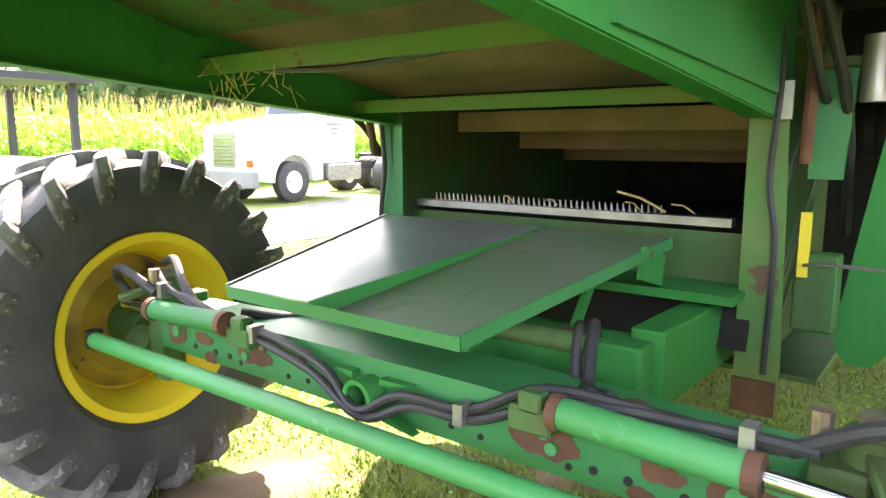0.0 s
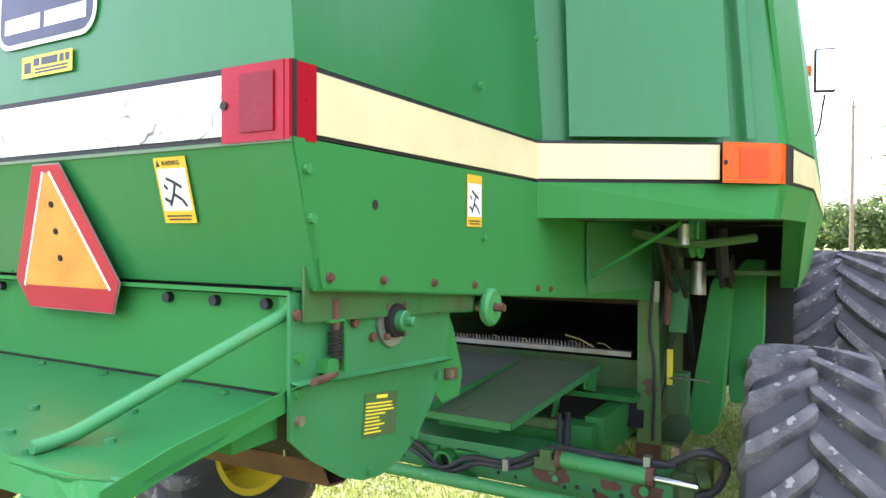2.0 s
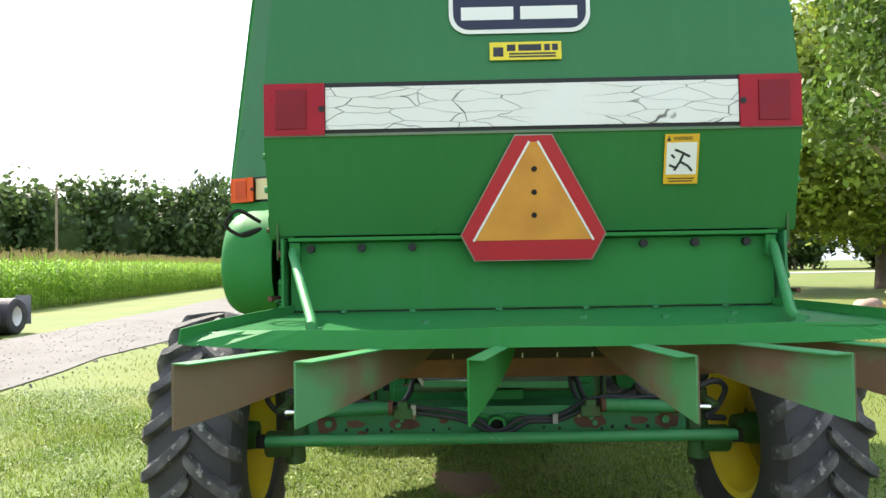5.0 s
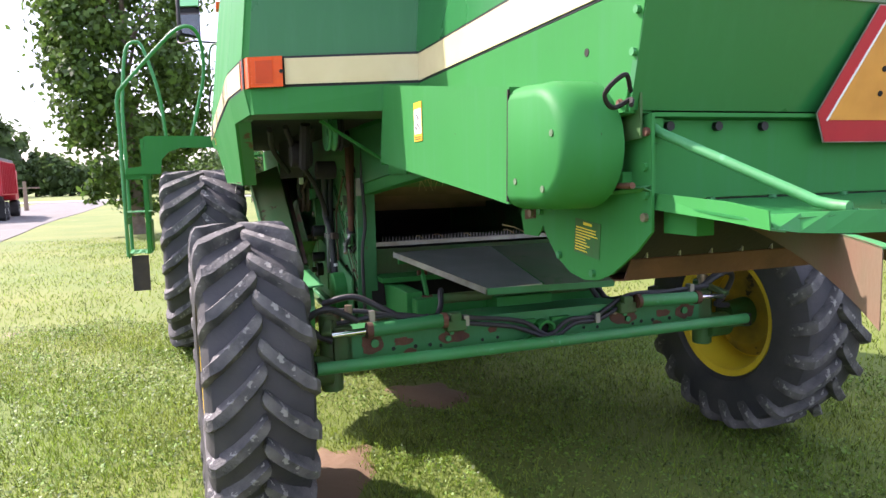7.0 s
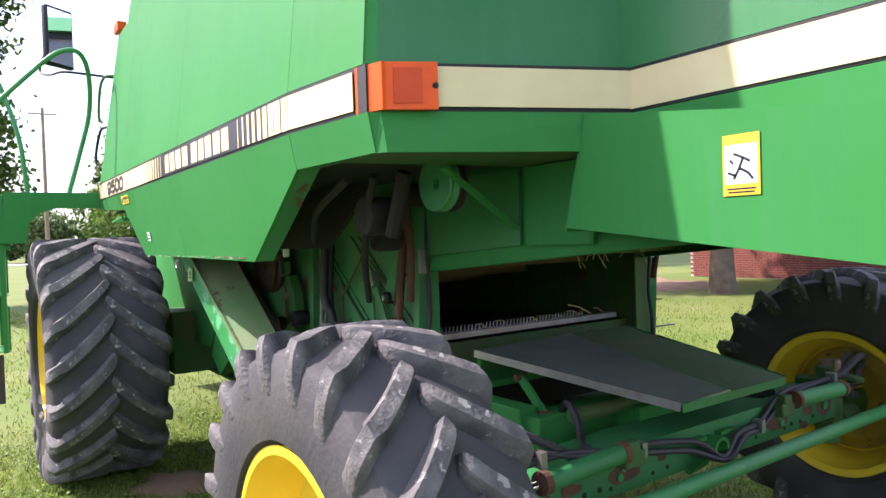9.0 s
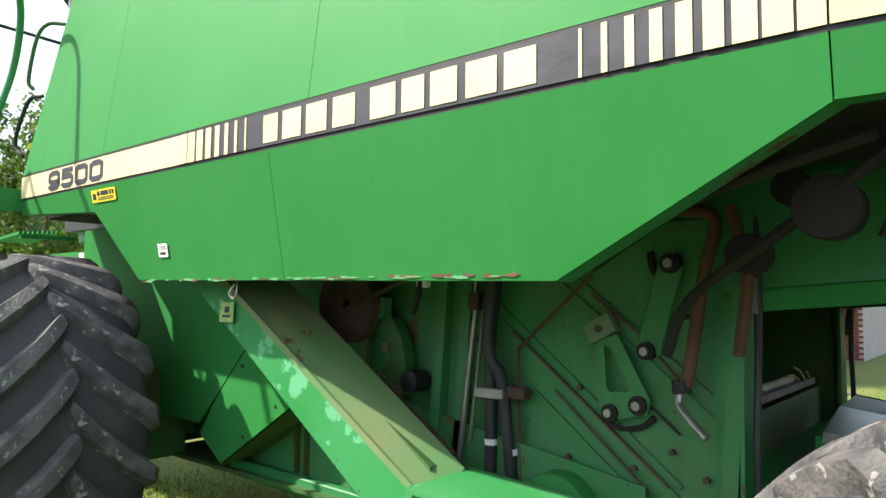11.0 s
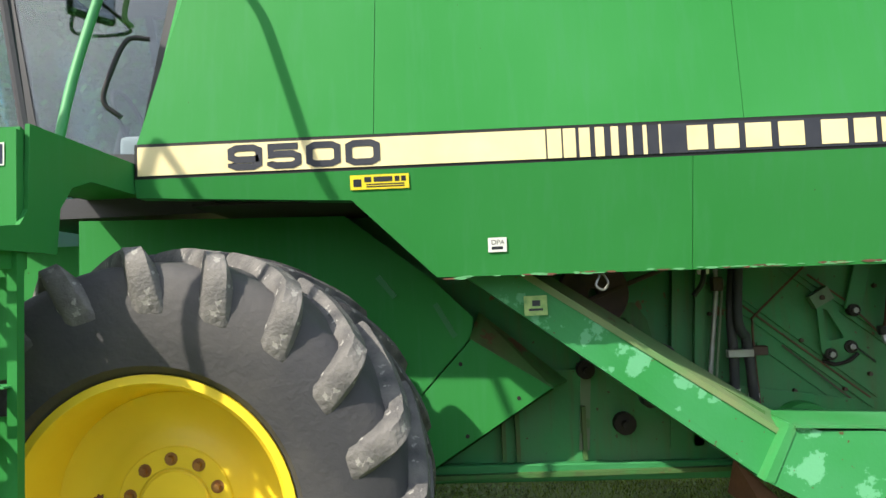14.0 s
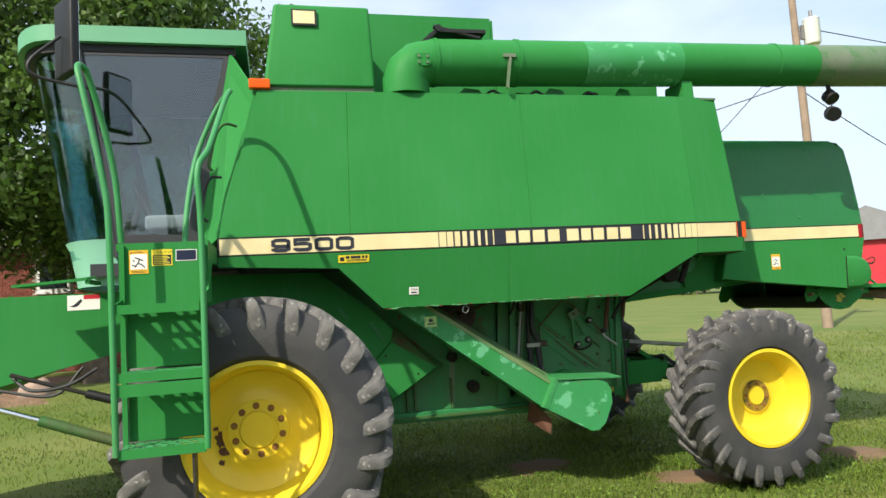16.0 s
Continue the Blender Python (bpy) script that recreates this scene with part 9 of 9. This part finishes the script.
# ---- utility poles ----
def utility_pole(x, y, h_, lean_x, transformer, label):
    root = thing("utility_pole", label, "utility pole", at=(x, y, GROUND))
    b = bmesh.new()
    tube(b, [(0, 0, -0.2), (lean_x * 0.5, 0, h_ * 0.5), (lean_x, 0, h_)], 0.17, 14, 0.11)
    part("post", b, "pole_wood", root, smooth=True)
    if transformer:
        b = bmesh.new()
        zc = 10.3
        lathe(b, [(-0.45, 0.02), (-0.45, 0.24), (-0.40, 0.27), (0.38, 0.27), (0.42, 0.29), (0.46, 0.25), (0.48, 0.02)], (0, 0, 0), 24, closed=True)
        bmesh.ops.transform(b, matrix=pose(-0.1, -0.42, zc, 0, -90, 0), verts=b.verts)
        tr = part("transformer", b, "label_white", root, "grey-white pole transformer", smooth=True)
        b = bmesh.new()
        rod(b, (-0.1, -0.42, zc + 0.45), (-0.1, -0.42, zc + 0.75), 0.06, 10)
        box(b, (0, -0.2, zc), (0.12, 0.3, 0.5))
        part("bushing", b, "steel", tr)
    else:
        b = bmesh.new()
        beam(b, (lean_x - 1.0, 0, h_ - 0.5), (lean_x + 1.0, 0, h_ - 0.5), 0.1, 0.1)
        part("cross_arm", b, "pole_wood", root)
    return root


utility_pole(13.0, -12.05, 13.0, 0.25, True, "weathered wooden utility pole with a transformer")
utility_pole(3.05, 62.0, 12.7, 0.0, False, "bare wooden utility pole by the road")
utility_pole(20.6, 81.0, 8.8, 0.0, False, "bare wooden utility pole by the road")
utility_pole(-42.0, 70.0, 11.0, 0.0, False, "distant wooden utility pole before the woods")
utility_pole(-13.8, 58.0, 2.2, 0.0, False, "short brown wooden post beside the drive")
b = bmesh.new()
for p0, p1, sag in (((13.1, -12.05, 9.9), (60, -30, 9.5), 1.0), ((13.1, -12.3, 10.5), (14, -60, 9.5), 1.2), ((13.1, -12.05, 8.6), (24, 9, 5.5), 0.8), ((13.1, -12.05, 8.2), (30, -45, 6.0), 0.8)):
    pp = [V(*p0).lerp(V(*p1), k / 12) - V(0, 0, sag * 4 * (k / 12) * (1 - k / 12)) for k in range(13)]
    tube(b, pp, 0.018, 5)
tagged(part("overhead_wires", b, "black", None), "sagging black overhead wires", "wires", kind="structure")

# ---- white truck ----
def road_tyre(parent, c, r_, w_, hubmat="label_white"):
    b = bmesh.new()
    lathe(b, [(-w_ / 2, r_ * 0.55), (-w_ / 2, r_ * 0.9), (-w_ * 0.42, r_), (w_ * 0.42, r_), (w_ / 2, r_ * 0.9), (w_ / 2, r_ * 0.55)], c, 32, closed=True)
    t = part("wheel", b, "rubber", parent, "black road tyre", smooth=True)
    b = bmesh.new()
    lathe(b, [(-w_ * 0.3, 0.03), (-w_ * 0.3, r_ * 0.2), (-w_ * 0.1, r_ * 0.3), (w_ * 0.35, r_ * 0.5), (w_ * 0.42, r_ * 0.56), (-w_ * 0.4, r_ * 0.56)], c, 28, closed=True)
    part("rim", b, hubmat, t, "pale wheel rim", smooth=True)
    return t


truck = thing("truck_tractor", "white bonneted truck tractor parked beside the gravel drive", "truck", at=(-13.55, 12.2, GROUND), turn=3.5)
# local: y runs to the truck's rear, x to its near side
b = bmesh.new()
for s in (-1, 1):
    beam(b, (s * 0.42, -1.1, 0.85), (s * 0.42, 6.2, 0.85), 0.09, 0.25)
for y in (0.2, 2.4, 4.2, 6.1):
    beam(b, (-0.42, y, 0.85), (0.42, y, 0.85), 0.2, 0.12)
part("chassis", b, "black", truck)
b = bmesh.new()
prof = [(-1.25, 0.75), (-1.28, 1.75), (-1.15, 1.9), (0.25, 2.15), (0.95, 2.2), (0.95, 0.95)]
slab(b, [(-0.82, y, z) for y, z in prof], (1.64, 0, 0))
soften(b, 0.10, 4)
part("bonnet", b, "white", truck, "white sloping truck bonnet", smooth=True)
for s in (-1, 1):
    b = bmesh.new()
    arcp = [(-0.05 + 0.68 * math.cos(radians(a)), 0.52 + 0.68 * math.sin(radians(a))) for a in range(0, 181, 15)]
    poly = [(y, z) for y, z in arcp] + [(-1.2, 0.6), (-1.2, 1.2), (-0.6, 1.35), (0.45, 1.42), (0.95, 1.25), (0.95, 0.55)]
    slab(b, [(s * 0.72, y, z) for y, z in poly], (s * 0.42, 0, 0))
    part("front_wing", b, "white", truck, "white front wing")
    road_tyre(truck, (s * 0.98, -0.05, 0.52), 0.52, 0.28)
    for y in (4.0, 5.3):
        road_tyre(truck, (s * 0.92, y, 0.52), 0.52, 0.55)
    b = bmesh.new()
    box(b, (s * 0.60, -1.30, 1.0), (0.34, 0.06, 0.18))
    hl = part("headlamp", b, "label_white", truck, "rectangular headlamp")
    b = bmesh.new()
    box(b, (s * 0.86, -1.24, 1.0), (0.14, 0.10, 0.16))
    part("turn_lamp", b, "lens_amber", hl, "amber turn lamp")
    b = bmesh.new()
    box(b, (s * 1.0, 1.75, 0.72), (0.45, 1.3, 0.45))
    soften(b, 0.06, 2)
    part("fuel_tank", b, "steel", truck, "grey fuel tank with steps")
    b = bmesh.new()
    slab(b, [(s * 0.75, 5.95, 0.25), (s * 1.2, 5.95, 0.25), (s * 1.2, 5.95, 1.1), (s * 0.75, 5.95, 1.1)], (0, 0.02, 0))
    part("mud_flap", b, "roof_grey", truck, "grey mud flap")
    b = bmesh.new()
    box(b, (s * 1.25, 0.75, 1.95), (0.08, 0.14, 0.45))
    soften(b, 0.02, 2)
    mr = part("mirror", b, "white", truck, "white wing mirror")
    b = bmesh.new()
    tube(b, [(s * 1.25, 0.75, 2.1), (s * 1.0, 0.9, 2.15)], 0.02, 6)
    part("mirror_arm", b, "black", mr)
b = bmesh.new()
box(b, (0, -1.30, 1.33), (0.80, 0.05, 0.86))
gr = part("grille", b, "steel", truck, "grey slatted radiator grille")
for k in range(9):
    b = bmesh.new()
    box(b, (0, -1.335, 0.98 + k * 0.087), (0.74, 0.02, 0.03))
    part("grille_slat", b, "chrome", gr)
b = bmesh.new()
box(b, (0, -1.36, 0.62), (2.35, 0.22, 0.42))
soften(b, 0.05, 3)
part("bumper", b, "roof_grey", truck, "grey front bumper")
b = bmesh.new()
v0 = [(-1.05, 0.9, 0.95), (1.05, 0.9, 0.95), (1.05, 2.35, 0.95), (-1.05, 2.35, 0.95)]
v1 = [(-1.05, 0.9, 2.2), (1.05, 0.9, 2.2), (1.05, 2.35, 2.2), (-1.05, 2.35, 2.2)]
v2 = [(-0.98, 1.15, 2.85), (0.98, 1.15, 2.85), (0.98, 2.33, 2.9), (-0.98, 2.33, 2.9)]
vs = [b.verts.new(p) for p in v0 + v1 + v2]
for f in ((0, 1, 2, 3), (8, 9, 10, 11)):
    b.faces.new([vs[i] for i in f])
for k in (0, 4):
    for i in range(4):
        b.faces.new([vs[k + i], vs[k + (i + 1) % 4], vs[k + 4 + (i + 1) % 4], vs[k + 4 + i]])
bmesh.ops.recalc_face_normals(b, faces=b.faces)
soften(b, 0.07, 3)
cabin = part("truck_cab", b, "white", truck, "white truck cab", smooth=True)
b = bmesh.new()
slab(b, [(-0.88, 0.89, 2.26), (0.88, 0.89, 2.26), (0.84, 1.10, 2.76), (-0.84, 1.10, 2.76)], (0, -0.012, 0))
part("windscreen", b, "glass_dark", cabin, "dark windscreen")
for s in (-1, 1):
    b = bmesh.new()
    slab(b, [(s * 1.048, 1.05, 2.24), (s * 1.048, 1.75, 2.24), (s * 0.995, 1.72, 2.74), (s * 1.0, 1.25, 2.72)], (s * 0.012, 0, 0))
    part("side_window", b, "glass_dark", cabin, "dark side window")
    b = bmesh.new()
    for k, (y0, y1) in enumerate(((1.2, 1.75), (1.35, 1.65), (1.4, 1.62))):
        slab(b, [(s * 1.052, y0, 1.95 - k * 0.12), (s * 1.052, y1, 1.95 - k * 0.12), (s * 1.052, y1, 2.02 - k * 0.12), (s * 1.052, y0, 2.02 - k * 0.12)], (s * 0.006, 0, 0))
    part("door_sign", b, "roof_grey", cabin, "plain dark bars of door lettering")
b = bmesh.new()
for k in range(5):
    box(b, (-0.7 + 0.35 * k, 1.22, 2.93), (0.10, 0.14, 0.06))
part("roof_lamps", b, "lens_amber", cabin, "amber roof lamps")
b = bmesh.new()
tube(b, curve([(-0.85, 2.5, 0.9), (-0.85, 2.5, 2.9), (-0.85, 2.52, 3.15), (-0.85, 2.62, 3.25)]), 0.07, 10)
part("exhaust", b, "chrome", truck, "chrome exhaust stack", smooth=True)
b = bmesh.new()
box(b, (0, 4.6, 1.12), (0.9, 0.9, 0.10))
soften(b, 0.04, 2)
part("fifth_wheel", b, "black", truck, "black fifth wheel plate")

# open carport with a white pickup under its edge
port = thing("carport", "open carport with dark posts and a flat roof beside the drive", "carport", at=(-13.3, 7.3, GROUND))
for x in (0.0, -3.1):
    for y in (0.0, -5.6):
        b = bmesh.new()
        box(b, (x, y, 1.33), (0.14, 0.14, 2.7))
        soften(b, 0.01, 1)
        part("post", b, "pane_frame", port, "dark square carport post")
b = bmesh.new()
slab(b, [(0.35, 0.3, 2.68), (0.35, -5.9, 2.72), (-3.5, -5.9, 2.86), (-3.5, 0.3, 2.82)], (0, 0, 0.13))
soften(b, 0.01, 1)
part("roof", b, "pane_frame", port, "thin dark flat roof")
car = thing("pickup_truck", "white pickup parked under the carport", "pickup", at=(-14.75, 4.55, GROUND), turn=184)
b = bmesh.new()
prof = [(-2.6, 0.5), (-2.6, 1.0), (-2.45, 1.2), (-1.0, 1.3), (-0.3, 1.9), (1.4, 1.95), (1.6, 1.35), (2.9, 1.3), (2.9, 0.5)]
slab(b, [(-0.9, y, z) for y, z in prof], (1.8, 0, 0))
soften(b, 0.12, 4)
body = part("body", b, "white", car, smooth=True)
for s in (-1, 1):
    b = bmesh.new()
    slab(b, [(s * 0.901, -0.75, 1.38), (s * 0.901, 1.3, 1.38), (s * 0.901, 1.2, 1.82), (s * 0.901, -0.25, 1.82)], (s * 0.006, 0, 0))
    part("side_window", b, "glass_dark", body)
    b = bmesh.new()
    box(b, (s * 0.72, -2.58, 0.98), (0.26, 0.08, 0.15))
    part("headlamp", b, "label_white", body, "clear headlamp")
    b = bmesh.new()
    box(b, (s * 0.89, -2.45, 0.98), (0.05, 0.22, 0.12))
    part("turn_lamp", b, "lens_amber", body, "amber turn lamp")
    for y in (-1.7, 1.9):
        road_tyre(car, (s * 0.82, y, 0.38), 0.38, 0.24)
b = bmesh.new()
box(b, (0, -2.66, 0.62), (1.85, 0.16, 0.2))
soften(b, 0.03, 2)
part("bumper", b, "pane_frame", car, "dark front bumper")

# red grain truck seen from behind on the drive
rt = thing("grain_truck", "red grain truck standing on the gravel drive", "truck", at=(-12.3, 39.5, GROUND), turn=6)
b = bmesh.new()
slab(b, [(-1.2, y, z) for y, z in ((0, 1.35), (0, 3.15), (6.0, 3.15), (6.0, 1.35))], (2.4, 0, 0))
soften(b, 0.04, 2)
bx = part("grain_box", b, "red", rt, "red ribbed grain box")
for k in range(9):
    b = bmesh.new()
    for s in (-1, 1):
        beam(b, (s * 1.22, 0.3 + k * 0.68, 1.4), (s * 1.22, 0.3 + k * 0.68, 3.1), 0.05, 0.09, (1, 0, 0))
    part("box_rib", b, "red", bx)
b = bmesh.new()
slab(b, [(-1.15, 0.1, 3.16), (1.15, 0.1, 3.16), (1.15, 5.9, 3.16), (-1.15, 5.9, 3.16)], (0, 0, 0.16))
soften(b, 0.07, 2)
part("tarpaulin", b, "roof_grey", rt, "grey rolled tarpaulin")
b = bmesh.new()
beam(b, (-0.4, 0.1, 1.1), (-0.4, 8.5, 1.1), 0.15, 0.3)
beam(b, (0.4, 0.1, 1.1), (0.4, 8.5, 1.1), 0.15, 0.3)
beam(b, (-1.2, 0.02, 1.2), (1.2, 0.02, 1.2), 0.1, 0.2)
part("chassis", b, "black", rt)
for s in (-1, 1):
    for y in (1.2, 2.5, 7.4):
        road_tyre(rt, (s * 0.9, y, 0.5), 0.5, 0.5)
    b = bmesh.new()
    slab(b, [(s * 0.6, 0.5, 0.2), (s * 1.2, 0.5, 0.2), (s * 1.2, 0.5, 1.15), (s * 0.6, 0.5, 1.15)], (0, 0.02, 0))
    part("mud_flap", b, "black", rt)
b = bmesh.new()
box(b, (0, 7.3, 1.9), (2.2, 1.6, 1.8))
soften(b, 0.1, 2)
part("cab", b, "red", rt)

# ---- brick house and red barn ----
house = thing("brick_house", "red brick house with a white-framed window", "house", at=(19.0, 10.5, GROUND))
b = bmesh.new()
box(b, (4.0, 0.0, 2.1), (8.0, 10.0, 4.2))
wallb = part("wall", b, "mortar", house, "red brick wall")
b = bmesh.new()
slab(b, [(-0.5, -5.5, 4.2), (8.5, -5.5, 4.2), (4.0, -5.5, 6.4)], (0, 11, 0))
part("roof", b, "roof_grey", house, "grey shingle roof")
for y in (-2.4, 2.9):
    b = bmesh.new()
    box(b, (-0.03, y, 3.35), (0.10, 1.0, 1.25))
    wn_ = part("window", b, "white", house, "white framed window")
    b = bmesh.new()
    box(b, (-0.085, y, 3.35), (0.02, 0.82, 1.05))
    part("pane", b, "glass_dark", wn_)
    b = bmesh.new()
    box(b, (-0.06, y, 2.69), (0.16, 1.1, 0.07))
    part("window_sill", b, "white", wn_)

barn = thing("barn", "red metal barn with a grey roof", "barn", at=(40.0, -40.0, GROUND), turn=-38)
b = bmesh.new()
box(b, (0, 0, 2.1), (16, 10, 4.2))
part("wall", b, "red", barn)
b = bmesh.new()
slab(b, [(-8.4, -5.5, 4.15), (-8.4, 5.5, 4.15), (-8.4, 0, 6.6)], (16.8, 0, 0))
part("roof", b, "roof_grey", barn)
# bricks of the house wall facing the lawn, laid in running courses
b = bmesh.new()
box(b, (0, 0, 0), (0.03, 0.205, 0.066))
bmesh.ops.recalc_face_normals(b, faces=b.faces)
brick_me = bpy.data.meshes.new("brick")
b.to_mesh(brick_me)
b.free()
brick_me.materials.append(M["brick"])
b = bmesh.new()
count = 0
for row in range(53):
    z = 0.06 + row * 0.077
    for k in range(47):
        y = -4.9 + k * 0.215 + (0.107 if row % 2 else 0)
        if y > 4.9 or any(abs(y - w0) < 0.62 and abs(z - 3.35) < 0.72 for w0 in (-2.4, 2.9)):
            continue
        if y > 0.4 and 2.45 < z < 4.0 and count < 300:
            ob = new("brick", brick_me)
            ob.parent = wallb
            ob.location = (-0.008, y, z)
            count += 1
        else:
            box(b, (-0.008, y, z), (0.03, 0.205, 0.066))
rest = part("brickwork", b, "brick", wallb)
tagged(rest, kind="stuff")
